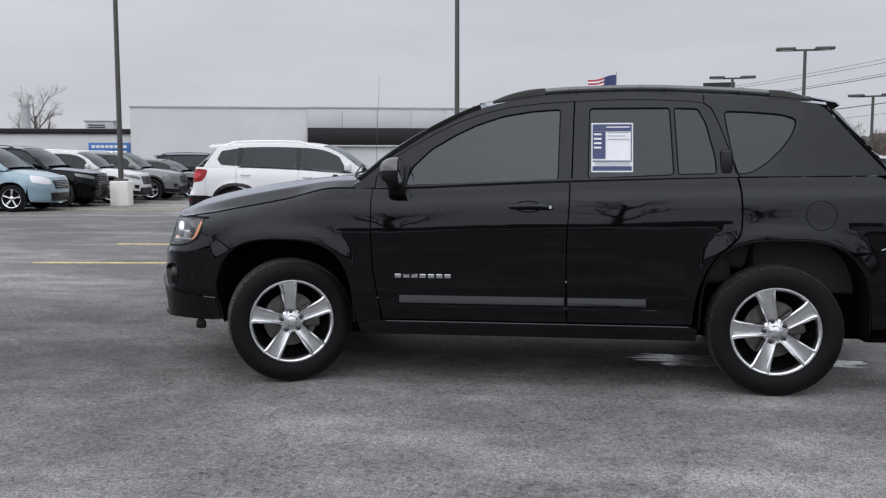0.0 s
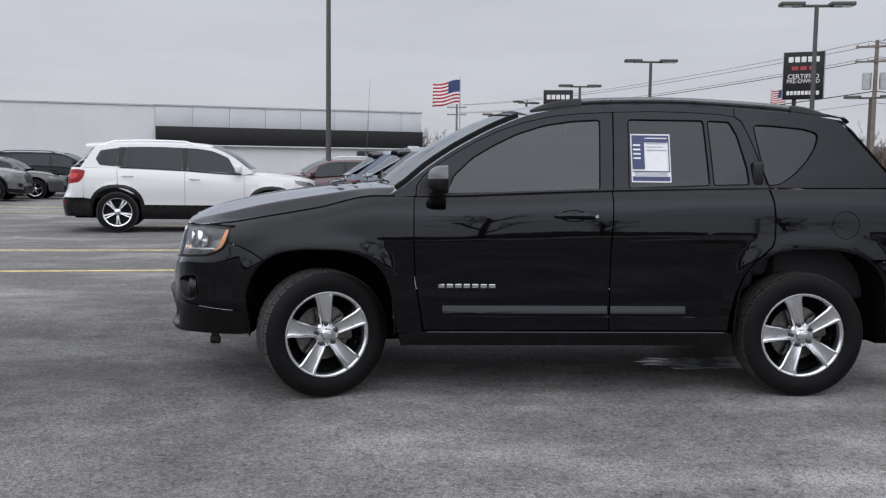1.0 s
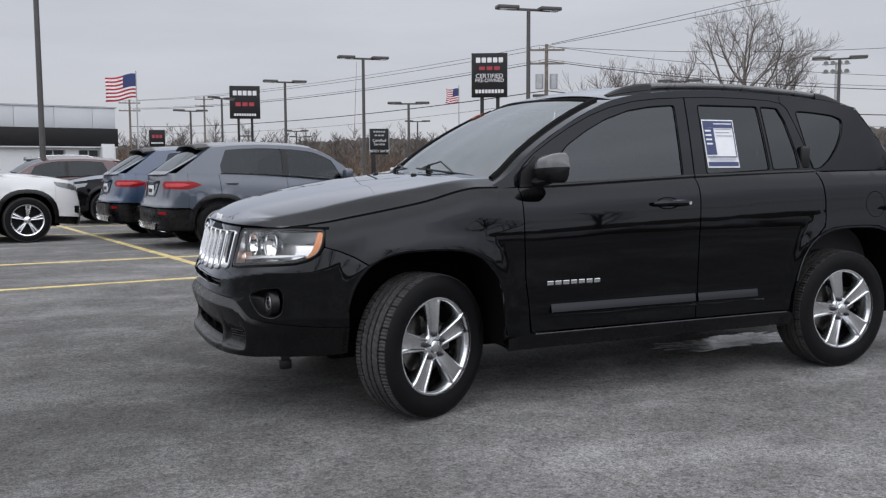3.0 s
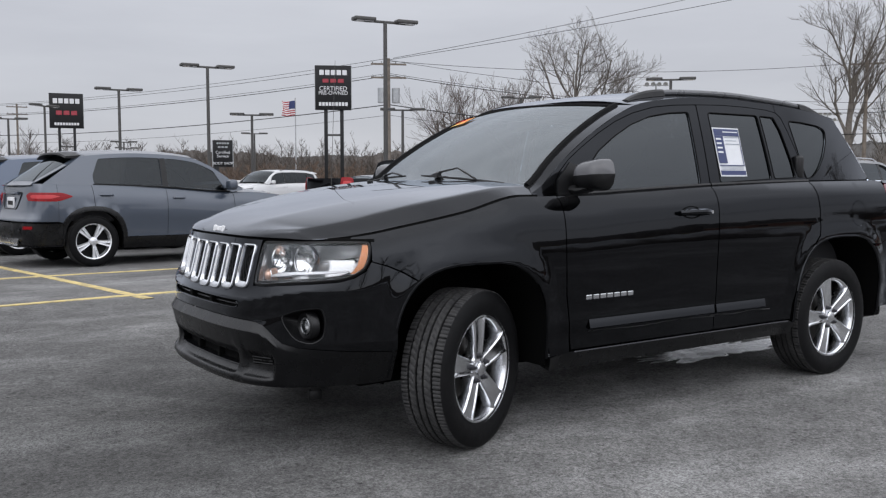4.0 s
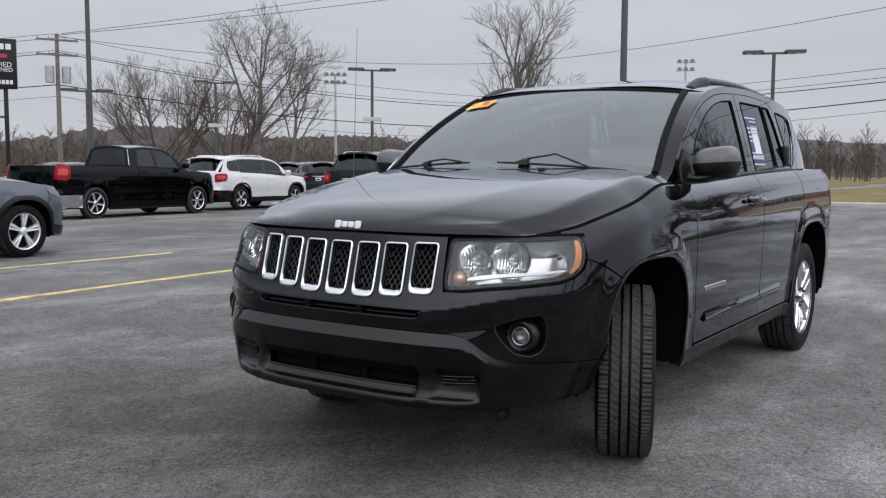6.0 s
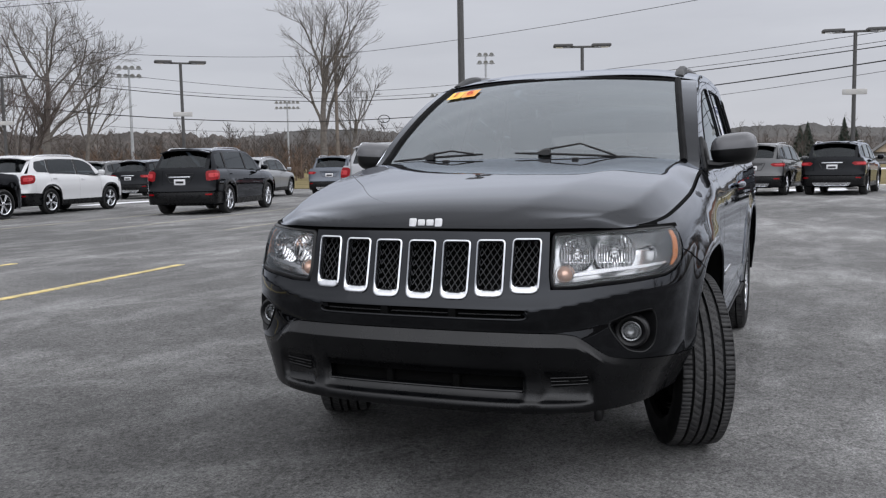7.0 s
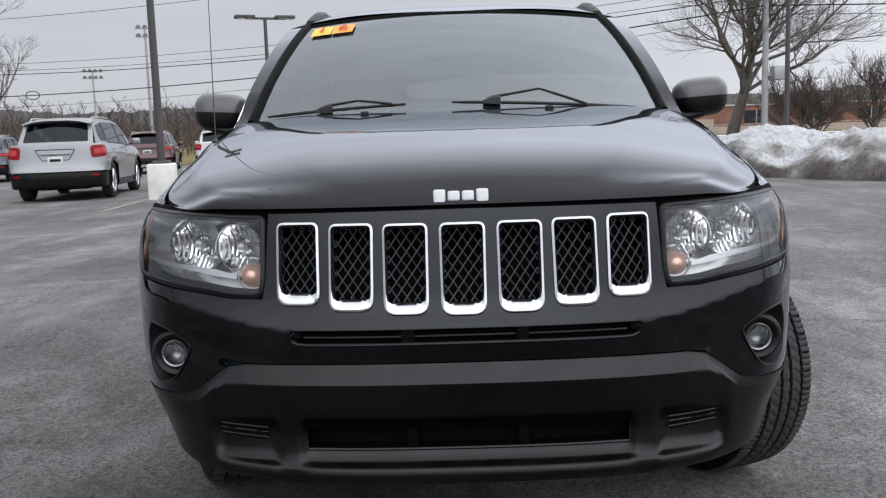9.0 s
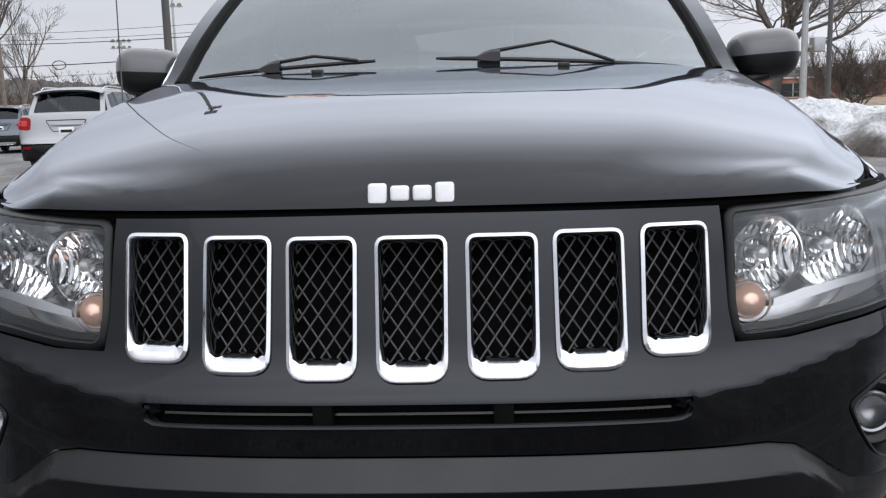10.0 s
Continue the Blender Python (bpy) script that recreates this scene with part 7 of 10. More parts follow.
def build_car(name, label, paint, wb=2.7, fo=0.93, ro=0.98, w=0.92, H=1.66, belt=1.05, rise=0.09, hood=(0.93, 1.08), cowl=0.38, xw=1.12, xe=None, xt=None, rims="five", R=0.365, clad=True,
              rails=True, tail="wide", front="suv", bed=False, doors=(0.50, 1.55, None), plate=True, low=0.40, spoil=None, skid=True, wiper=True, two_tone=False, category="car", step=0.09):
    """A parked vehicle with its panels, glass, lamps and wheels; its nose points along -x and its front axle is at x = 0."""
    car = empty(name)
    tagged(car, label, category)
    P = M[paint]
    xf, xr = -fo, wb + ro
    xe = xr - 0.62 if xe is None else xe
    xt = xr - 0.22 if xt is None else xt
    tz = belt + rise
    top = [(xf + 0.15, hood[0] - 0.03), (xf + 0.45, hood[0] + 0.03), (cowl - 0.1, hood[1] - 0.05), (cowl + 0.2, belt - 0.01), (1.5, belt + rise * 0.45), (2.4, belt + rise * 0.8), (xr, tz)]
    B = Body(
        xf, xr, w,
        front=[(0.18, 0.10), (0.26, 0.03), (0.40, 0.0), (0.58, 0.005), (0.72, 0.03), (hood[0], 0.09), (hood[0] + 0.1, 0.12)],
        rear=[(0.22, 0.10), (0.34, 0.02), (0.5, 0.0), (0.64, 0.01), (0.70, 0.05), (tz, 0.14 if not bed else 0.07), (tz + 0.2, 0.2)],
        side=[(0.0, 0.06), (0.12, 0.03), (0.35, 0.02), (0.6, 0.0), (0.78, 0.008), (0.92, 0.04), (1.0, 0.085)],
        top=top, flare=0.02, arches=[(0, R, R + 0.055, R + 0.075, 2.3), (wb, R, R + 0.055, R + 0.075, 2.3)],
        glass_y=w - 0.105, slope=0.27,
        zt=[(cowl - 0.12, hood[1] - 0.03), (cowl + 0.05, hood[1] + 0.06), ((cowl + xw) / 2, (hood[1] + H) / 2 + 0.02), (xw, H - 0.105), (xw + 0.35, H - 0.07), ((xw + xe) / 2, H - 0.06), (xe - 0.3, H - 0.085), (xe, H - 0.12), (xe + 0.4, H - 0.2)],
        zc=[(xw - 0.25, H - 0.10), (xw - 0.08, H - 0.05), (xw + 0.35, H - 0.01), ((xw + xe) / 2, H), (xe - 0.2, H - 0.02), (xe + 0.1, H - 0.055)],
        taper=(xe - 0.7, 0.10), nf=2.8, lf=0.62, nr=3.4, lr=0.40, z0=0.22,
    )

    def add(nm, outline, surf, mat, holes=(), lip=0.01, flip=False, lab="", st=step):
        return link(nm, surface_panel(nm, outline, surf, st, holes, lip, flip), mat, car, lab)

    tp = lambda x: B.top(x) - 0.004
    zl = low if clad else 0.27
    fa = arch_line(0, R, R + 0.055, R + 0.075, 2.3, zl, n=14)
    ra = arch_line(wb, R, R + 0.055, R + 0.075, 2.3, zl, n=14)
    d0, d1, d2 = doors
    d2 = d2 if d2 else wb - 0.20
    n0 = xf + 0.50  # front end of the wings
    a_end = B.n * B.ds - B.s0
    q0 = xr - 0.42
    for sgn, S, fl in ((-1, B.left, False), (1, B.right, True)):
        fender = [(n0, tp(n0)), (n0, 0.66), (fa[1][0] - 0.02, 0.60)] + [p for p in fa[1:-1] if p[1] > 0.45 or p[0] > 0] + [(fa[-1][0], zl), (d0, zl), (d0, tp(d0))] + [(x, tp(x)) for x in np.linspace(d0, n0, 7).tolist()[1:-1]]
        add("wing", fender, S, P, flip=fl)
        fdoor = [(d0 + 0.006, zl), (d1, zl), (d1, tp(d1)), ((d0 + d1) / 2, tp((d0 + d1) / 2)), (d0 + 0.006, tp(d0))]
        dob = add("front_door", fdoor, S, P, flip=fl)
        if bed:
            d2b = d2
            rdoor = [(d1 + 0.006, zl), (d2b, zl), (d2b, tp(d2b)), (d1 + 0.006, tp(d1))]
            arch_in = [p for p in ra if p[1] > zl]
            quarter = [(d2b + 0.02, zl), (ra[0][0], zl)] + arch_in + [(ra[-1][0], zl), (q0, zl), (q0, tp(q0)), (wb, tp(wb)), (d2b + 0.02, tp(d2b))]
        else:
            rdoor = [(d1 + 0.006, zl), (min(d2, ra[0][0] - 0.03), zl)] + [(x - 0.03, z) for x, z in ra[1:-1] if x - 0.03 < d2 + 0.1 and z < R + 0.35 and x < wb] + [(d2 + 0.18, 0.80), (d2 + 0.20, tp(d2 + 0.2)), (d1 + 0.006, tp(d1))]
            quarter = [(x, z) for x, z in ra[2:-1] if x > d2 - 0.2 and z > 0.72 or x > wb] + [(ra[-1][0], 0.60), (q0, 0.62), (q0, tp(q0)), (wb, tp(wb)), (d2 + 0.207, tp(d2 + 0.2)), (d2 + 0.187, 0.80)]
        add("rear_door", rdoor, S, P, flip=fl)
        add("quarter_panel", quarter, S, P, flip=fl)
        if clad:
            sill = [(fa[-1][0], 0.24), (ra[0][0], 0.24), (ra[0][0], zl - 0.004), (fa[-1][0], zl - 0.004)]
            add("sill_cladding", sill, S, M["matte_plastic"], flip=fl, lip=0.04)
            for ar, xc in ((fa, 0.0), (ra, wb)):
                big = arch_line(xc, R, R + 0.115, R + 0.13, 2.4, 0.30, n=14)
                sm = arch_line(xc, R, R + 0.05, R + 0.07, 2.3, 0.30, n=14)
                outer = moved(S, -0.006)
                add("arch_cladding", big + list(reversed(sm)), outer, M["matte_plastic"], flip=fl, lip=0.03)
        else:
            sill = [(fa[-1][0], 0.21), (ra[0][0], 0.21), (ra[0][0], zl - 0.004), (fa[-1][0], zl - 0.004)]
            add("sill", sill, S, P if not bed else M["black_plastic"], flip=fl, lip=0.04)
        # wheel wells
        for xc in (0.0, wb):
            bm = bmesh.new()
            line = arch_line(xc, R, R + 0.06, R + 0.08, 2.3, 0.25, n=12)
            o = [bm.verts.new(Vector(S(x, z)) + Vector((0, -sgn * 0.015, 0))) for x, z in line]
            i_ = [bm.verts.new((x, sgn * (w - 0.38), z)) for x, z in line]
            for k in range(len(line) - 1):
                bm.faces.new((o[k], o[k + 1], i_[k + 1], i_[k]))
            bm.faces.new(i_)
            part("wheel_liner", bm, M["dark"], car)
            wm = Matrix.Translation((xc, sgn * (w - 0.135), R)) @ Matrix.Rotation(radians(180 if sgn > 0 else 0), 4, "Z") @ Matrix.Rotation(radians(37 * (xc + sgn + 3)), 4, "Y")
            whl = link("wheel", RIMS[(rims, R)], None, car, "", wm)
            link("tyre", TYRES[R], None, whl)
        # glasshouse
        Hs, Gs = B.house(sgn), B.house(sgn, 0.004)
        flh = sgn > 0
        zb = lambda x: tp(x) + 0.004
        zr = lambda x: B.zt(x) - 0.055
        xs_a = cowl + 0.22
        end = (xe + 0.02) if not bed else xe - 0.06
        low_end = (xt - 0.12) if not bed else xe
        outline = [(cowl - 0.05, hood[1] - 0.02), *[(x, B.zt(x)) for x in np.linspace(cowl + 0.02, end, 12).tolist()], (low_end, zb(low_end)), (wb * 0.6, zb(wb * 0.6)), (d0, zb(d0))]
        b_post = d1
        r_post = (d2 + 0.16) if not bed else d2 - 0.08
        win = []
        win.append([(xs_a + 0.02, zb(xs_a) + 0.02), *[(x, zr(x)) for x in np.linspace(xs_a + 0.18, b_post - 0.04, 6).tolist()], (b_post - 0.045, zb(b_post) + 0.02)])
        win.append([(b_post + 0.05, zb(b_post) + 0.02), *[(x, zr(x)) for x in np.linspace(b_post + 0.04, r_post - 0.10, 4).tolist()], (r_post, zb(r_post) + 0.03 + 0.1 * (not bed)), (r_post - 0.01, zb(r_post) + 0.02)])
        if not bed and xe - r_post > 0.25:
            win.append([(r_post + 0.05, zb(r_post) + 0.03), (r_post + 0.02, zr(r_post + 0.02) - 0.01), (min(xe - 0.06, r_post + 0.75), zr(min(xe - 0.06, r_post + 0.75)) - 0.03), (min(xe + 0.02, r_post + 0.80), zb(r_post) + 0.16), (min(xe - 0.06, r_post + 0.62), zb(r_post) + 0.05)])
        win = [rounded(p, 0.025, 2) for p in win]
        add("window_frame", outline, Hs, P if not two_tone else M["black_plastic"], win, 0.012, flh)
        posts = [[(b_post - 0.043, zb(b_post) + 0.02), (b_post - 0.042, zr(b_post)), (b_post + 0.042, zr(b_post)), (b_post + 0.048, zb(b_post) + 0.02)]]
        if len(win) > 2:
            posts.append([(r_post - 0.012, zb(r_post) + 0.03), (r_post - 0.098, zr(r_post - 0.098)), (r_post + 0.018, zr(r_post)), (r_post + 0.048, zb(r_post) + 0.03)])
        for poly in posts:
            add("pillar_trim", poly, B.house(sgn, 0.016), M["black_plastic"], (), 0.004, flh, "", 0.2)
        for wpoly in win:
            cxx = sum(p[0] for p in wpoly) / len(wpoly)
            czz = sum(p[1] for p in wpoly) / len(wpoly)
            add("side_window", [(cxx + (x - cxx) * 1.02, czz + (z - czz) * 1.03) for x, z in wpoly], Gs, M["far_glass"], (), 0.0, flh, "", 0.2)
        bm = bmesh.new()
        tube(bm, [(x, sgn * (B.gy(x, zb(x) + 0.012) + 0.018), zb(x) + 0.012) for x in np.linspace(xs_a - 0.05, r_post, 8).tolist()], 0.010, 5)
        part("belt_trim", bm, M["black_plastic"], car)
        # handles, mirror
        for xh in (d1 - 0.17, (d2 + 0.02) if not bed else d2 - 0.16):
            bm = bmesh.new()
            zz = tp(xh) - 0.13
            p = Vector(S(xh, zz))
            tube(bm, [p + Vector((-0.09, 0, 0)), p + Vector((-0.06, sgn * 0.028, 0.004)), p + Vector((0.06, sgn * 0.028, 0.006)), p + Vector((0.09, 0, 0.004))], [0.010, 0.013, 0.013, 0.010], 6)
            part("door_handle", bm, P, car)
        bm = bmesh.new()
        zm = zb(xs_a) + 0.09
        tube(bm, [(xs_a + 0.02, sgn * (w - 0.09), zm - 0.05), (xs_a + 0.03, sgn * (w + 0.02), zm - 0.04)], 0.03, 6, True, 0.6)
        mir = part("mirror", bm, M["black_plastic"], car)
        bm = bmesh.new()
        box(bm, xs_a - 0.06, xs_a + 0.07, sgn * (w + 0.0) if sgn > 0 else -(w + 0.19), sgn * (w + 0.19) if sgn > 0 else -w, zm - 0.06, zm + 0.09, 0.045, 3)
        part("mirror_shell", bm, P, mir)
        # lamps
        if front == "truck":
            hl = [(B.a_of_y(w * 0.66), 0.98), (B.a_of_y(w * 0.9), 0.99), (n0 - 0.10, 0.97), (n0 - 0.12, 0.78), (B.a_of_y(w * 0.88), 0.74), (B.a_of_y(w * 0.66), 0.74)]
        elif front == "van":
            hl = [(B.a_of_y(w * 0.58), 0.84), (B.a_of_y(w * 0.85), 0.90), (n0 - 0.02, 0.93), (n0 - 0.10, 0.76), (B.a_of_y(w * 0.80), 0.70), (B.a_of_y(w * 0.58), 0.70)]
        else:
            hz_ = hood[0] - 0.11
            hl = [(B.a_of_y(w * 0.56), hz_ - 0.02), (B.a_of_y(w * 0.85), hz_ + 0.045), (n0 + 0.02, hz_ + 0.085), (n0 - 0.04, hz_ + 0.01), (B.a_of_y(w * 0.86), hz_ - 0.05), (B.a_of_y(w * 0.58), hz_ - 0.09)]
        add("headlight", rounded(hl, 0.02, 2), moved(S, -0.006), M["dark_lens"] if front == "suv" else M["white_lens"], (), 0.02, fl, "", 0.06)
        if tail == "wide":
            tl = [(q0 - 0.20, tz - 0.17), (q0 - 0.05, tz - 0.12), (a_end - w * 0.70, tz - 0.12), (a_end - w * 0.60, tz - 0.16), (a_end - w * 0.70, tz - 0.23), (q0, tz - 0.235)]
        elif tail == "tall":
            tl = [(q0 - 0.03, tz + 0.0), (q0 + 0.10, tz + 0.02), (a_end - w * 0.86, tz + 0.02), (a_end - w * 0.80, tz - 0.34), (q0 + 0.10, tz - 0.36), (q0, tz - 0.30)]
        else:  # block
            tl = [(q0 - 0.03, tz - 0.06), (q0 + 0.10, tz - 0.04), (a_end - w * 0.80, tz - 0.05), (a_end - w * 0.73, tz - 0.09), (a_end - w * 0.75, tz - 0.30), (a_end - w * 0.84, tz - 0.31), (q0 + 0.08, tz - 0.27), (q0 + 0.0, tz - 0.18)]
        lamp_ = add("tail_lamp", rounded(tl, 0.03, 2), moved(S, -0.006), M["red_lens"], (), 0.02, fl, "", 0.06)
        tc = (sum(p[0] for p in tl) / len(tl), sum(p[1] for p in tl) / len(tl))
        ins_ = surface_panel("lamp_insert", rounded([(tc[0] + (x - tc[0]) * 0.62 + 0.01, tc[1] + (z - tc[1]) * 0.42) for x, z in tl], 0.015, 2), moved(S, -0.0095), 0.06, (), 0.004, flip=fl)
        link("lamp_insert", ins_, M["lamp_insert"], lamp_, "paler red inner lens")
        if not bed:
            rfl = [(a_end - w * 0.90, 0.56), (a_end - w * 0.72, 0.56), (a_end - w * 0.72, 0.52), (a_end - w * 0.90, 0.52)]
            add("reflector", rfl, moved(S, -0.012), M["red_lens"], (), 0.01, fl, "", 0.06)
        if clad:
            fog_ = [(B.a_of_y(w * 0.66), 0.56), (B.a_of_y(w * 0.84), 0.58), (B.a_of_y(w * 0.84), 0.47), (B.a_of_y(w * 0.70), 0.44)]
            add("fog_pocket", rounded(fog_, 0.02, 2), moved(S, -0.007), M["black_plastic"], (), 0.02, fl, "", 0.06)
        if rails and not bed:
            bm = bmesh.new()
            xa, xb = xw + 0.25, xe - 0.12
            yy = lambda x: sgn * (B.gy(x, B.zt(x)) - 0.06)
            pts = [(x, yy(x), B.roof(x, yy(x))[2] + (0.045 if 0 < k < 9 else -0.005)) for k, x in enumerate(np.linspace(xa, xb, 10).tolist())]
            tube(bm, pts, 0.014, 6)
            part("roof_rail", bm, M["alloy"] if clad else M["black_plastic"], car)

    # nose
    def nose_(b_, z):
        return B.wrap(b_ if abs(b_) > 1e-9 else 1e-9, z)
    bn = n0 + B.s0 - 0.004
    ba = fa[1][0] - 0.03 + B.s0
    ztop = hood[0] - 0.03
    half = [(bn, tp(n0)), (bn, 0.66), (ba, 0.60), (ba - 0.02, 0.36), (ba - 0.05, 0.26)]
    loop = [(b_, z) for b_, z in half] + [(0.3, 0.22), (-0.3, 0.22)] + [(-b_, z) for b_, z in reversed(half)] + [(-0.6, ztop), (0, ztop + 0.005), (0.6, ztop)]
    add("front_bumper", loop, nose_, P, (), 0.02, True)
    gw = w * (0.50 if front != "truck" else 0.62)
    gr = rounded([(-gw, hood[0] - 0.10), (gw, hood[0] - 0.10), (gw * 0.86, 0.58), (-gw * 0.86, 0.58)], 0.05, 3)
    grille = add("grille", gr, moved(nose_, -0.005), M["black_plastic"], (), 0.02, True)
    for k in range(4):
        bm = bmesh.new()
        z = 0.60 + (hood[0] - 0.73) * (k + 0.5) / 4 + 0.01
        tube(bm, [Vector(moved(nose_, -0.012)(gw * 0.84 * u, z)) for u in np.linspace(-1, 1, 9).tolist()], 0.008, 5)
        part("grille_bar", bm, M["chrome"], grille)
    lowg = rounded([(-gw * 1.3, 0.48), (gw * 1.3, 0.48), (gw * 1.2, 0.27), (-gw * 1.2, 0.27)], 0.05, 3)
    add("lower_grille", lowg, moved(nose_, -0.005), M["matte_plastic"], (), 0.02, True)
    if clad:
        chin = [(ba - 0.01, 0.42), (ba - 0.03, 0.30), (0.35, 0.235), (-0.35, 0.235), (-ba + 0.03, 0.30), (-ba + 0.01, 0.42), (-0.5, 0.37), (0.5, 0.37)]
        add("chin_cladding", chin, moved(nose_, -0.008), M["matte_plastic"], (), 0.02, True)
    # bonnet
    pxt, pyt = np.array(B.px), np.array(B.py)
    im = int(np.argmax(pyt > w * 0.9985)) or len(pyt) - 1

    def hoodf(u, v):
        yy = v * (w - 0.095)
        xn = float(np.interp(abs(yy) + 0.05, pyt[:im], pxt[:im])) + 0.10
        xn = min(xn, cowl - 0.2)
        xc_ = cowl - 0.10 + 0.14 * v * v
        x = xn + (xc_ - xn) * u
        zc_ = hood[0] - 0.025 + (hood[1] - hood[0] + 0.02) * (1 - max(0.0, 1 - u) ** 1.7) + 0.02 * min(1, 6 * u)
        t = abs(v)
        ze = B.top(x)
        return (x, yy, zc_ - max(zc_ - ze, -0.03) * t ** 3.5)
    add("bonnet", [(0.0, -1), (0.0, 1), (1.0, 1), (1.0, -1)], hoodf, P, (), 0.015, False, "", 0.12)
    ws = B.screen(cowl + 0.02, xw, 0.14, 0.12)
    add("windscreen", rounded([(-0.93, 0.0), (0.93, 0.0), (0.93, 0.97), (-0.93, 0.97)], 0.03, 2), ws, M["far_glass"], (), 0, True, "", 0.15)
    for s_ in (-1, 1):
        add("pillar", [(s_ * 0.93, -0.1), (s_ * 0.93, 1.0), (s_ * 1.0, 1.0), (s_ * 1.0, -0.1)], ws, P, (), 0.01, True, "", 0.15)
    rf = [(ws(h, 0.98)[0], ws(h, 0.98)[1]) for h in np.linspace(-1, 1, 11).tolist()]
    rs = [(x, B.gy(x, B.zt(x)) + 0.012) for x in np.linspace(xw + 0.1, xe - (0.05 if bed else 0), 8).tolist()]
    add("roof", rf + rs + [(x, -y) for x, y in reversed(rs)], B.roof, P, (), 0.02, False, "", 0.14)
    # tail
    def tail_(b_, z):
        return B.wrap(math.copysign(B.n * B.ds - abs(b_), b_) if abs(b_) > 1e-9 else B.n * B.ds - 1e-6, z)
    bt = a_end - q0 - 0.004
    zt0 = tz - 0.004
    add("tailgate", [(-bt, 0.62), (bt, 0.62), (bt, zt0), (-bt, zt0)], tail_, P, (), 0.02, False)
    b2 = a_end - ra[-1][0]
    rbm = [(-b2, 0.60), (b2, 0.60), (b2 - 0.02, 0.30), (-b2 + 0.02, 0.30)]
    add("rear_bumper", rbm, moved(tail_, -0.004), M["matte_plastic"] if clad else (M["chrome"] if bed else P), (), 0.03, True)
    if not bed:
        bm = bmesh.new()
        ring_tube(bm, [Vector(moved(tail_, -0.002)(b_, tz + z)) for b_, z in resample(rounded([(-0.40, -0.12), (0.40, -0.12), (0.27, -0.34), (-0.27, -0.34)], 0.03, 2), 0.06)], 0.009, 5)
        part("plate_recess_edge", bm, M["black_plastic"], car)
    if skid and clad:
        sk = [(-0.55, 0.40), (0.55, 0.40), (0.48, 0.31), (-0.48, 0.31)]
        add("skid_plate", rounded(sk, 0.03, 2), moved(tail_, -0.012), M["alloy"], (), 0.02, True)
    if not bed:
        tg = B.tailglass(xe, xt, tz, 0.07)
        add("tailgate_frame", [(-1, -0.05), (-1, 1.05), (1, 1.05), (1, -0.05)], moved(tg, 0.002), P, [rounded([(-0.86, 0.14), (-0.86, 0.9), (0.86, 0.9), (0.86, 0.14)], 0.05, 2)], 0.01, True, "", 0.12)
        add("rear_window", rounded([(-0.87, 0.12), (-0.87, 0.92), (0.87, 0.92), (0.87, 0.12)], 0.05, 2), tg, M["far_glass"], (), 0, True, "", 0.2)
        bm = bmesh.new()
        zz = B.zc(xe) - 0.01
        rows = []
        for y in np.linspace(-(w - 0.30), w - 0.30, 7).tolist():
            dx = 0.06 * (1 - (y / w) ** 2)
            z_ = B.roof(xe - 0.02, y)[2]
            rows.append([bm.verts.new((xe - 0.06, y, z_ + 0.004)), bm.verts.new((xe + 0.16 + dx, y, z_ - 0.02)), bm.verts.new((xe + 0.17 + dx, y, z_ - 0.045)), bm.verts.new((xe + 0.0, y, z_ - 0.05))])
        for r0, r1 in zip(rows, rows[1:]):
            for k in range(4):
                bm.faces.new((r0[k], r1[k], r1[(k + 1) % 4], r0[(k + 1) % 4]))
        bm.faces.new(rows[0])
        bm.faces.new(rows[-1][::-1])
        part("spoiler", bm, M["black_plastic"] if spoil == "black" else P, car)
    else:
        def back(h, v):
            z = tz - 0.02 + (B.zt(xe - 0.06) - tz + 0.02) * v
            return (xe + 0.05 - 0.10 * v, h * (B.gy(xe, z) + 0.012), z + (B.zc(xe - 0.1) - B.zt(xe - 0.06)) * v * (1 - h * h))
        add("cab_back", [(-1, 0), (1, 0), (1, 1), (-1, 1)], back, P, [rounded([(-0.85, 0.12), (0.85, 0.12), (0.85, 0.88), (-0.85, 0.88)], 0.05, 2)], 0.02, False, "", 0.15)
        add("rear_window", [(-0.87, 0.1), (0.87, 0.1), (0.87, 0.9), (-0.87, 0.9)], moved(back, 0.01), M["far_glass"], (), 0, False, "", 0.2)
        bm = bmesh.new()
        box(bm, xe + 0.06, xr - 0.09, -(w - 0.14), w - 0.14, 0.75, 0.80, 0.01)
        box(bm, xe + 0.02, xe + 0.06, -(w - 0.12), w - 0.12, 0.75, tz - 0.01, 0.005)
        part("bed", bm, M["dark"], car)
    if plate:
        pz = 0.86 if not bed else 0.60
        p = Vector(moved(tail_, -0.004)(0.0, pz))
        bm = bmesh.new()
        box(bm, p.x - 0.006, p.x + 0.012, -0.155, 0.155, pz - 0.078, pz + 0.078, 0.01, 2)
        pl = part("number_plate", bm, M["white_plastic"], car)
        bm = bmesh.new()
        box(bm, p.x + 0.0125, p.x + 0.0145, -0.11, 0.11, pz - 0.028, pz + 0.028)
        part("plate_bar", bm, M["black_plastic"], pl)
        bm = bmesh.new()
        zb_ = pz + 0.13
        box(bm, p.x - 0.03, p.x + 0.02, -0.30, 0.30, zb_ - 0.02, zb_ + 0.02, 0.012, 2)
        part("tailgate_trim", bm, M["chrome"] if paint == "black_car" else P, car)
    # dark inside
    bm = bmesh.new()
    box(bm, xf + 0.25, xr - 0.2, -(w - 0.39), w - 0.39, 0.24, 0.9, 0.04)
    part("underbody", bm, M["dark"], car)
    bm = bmesh.new()
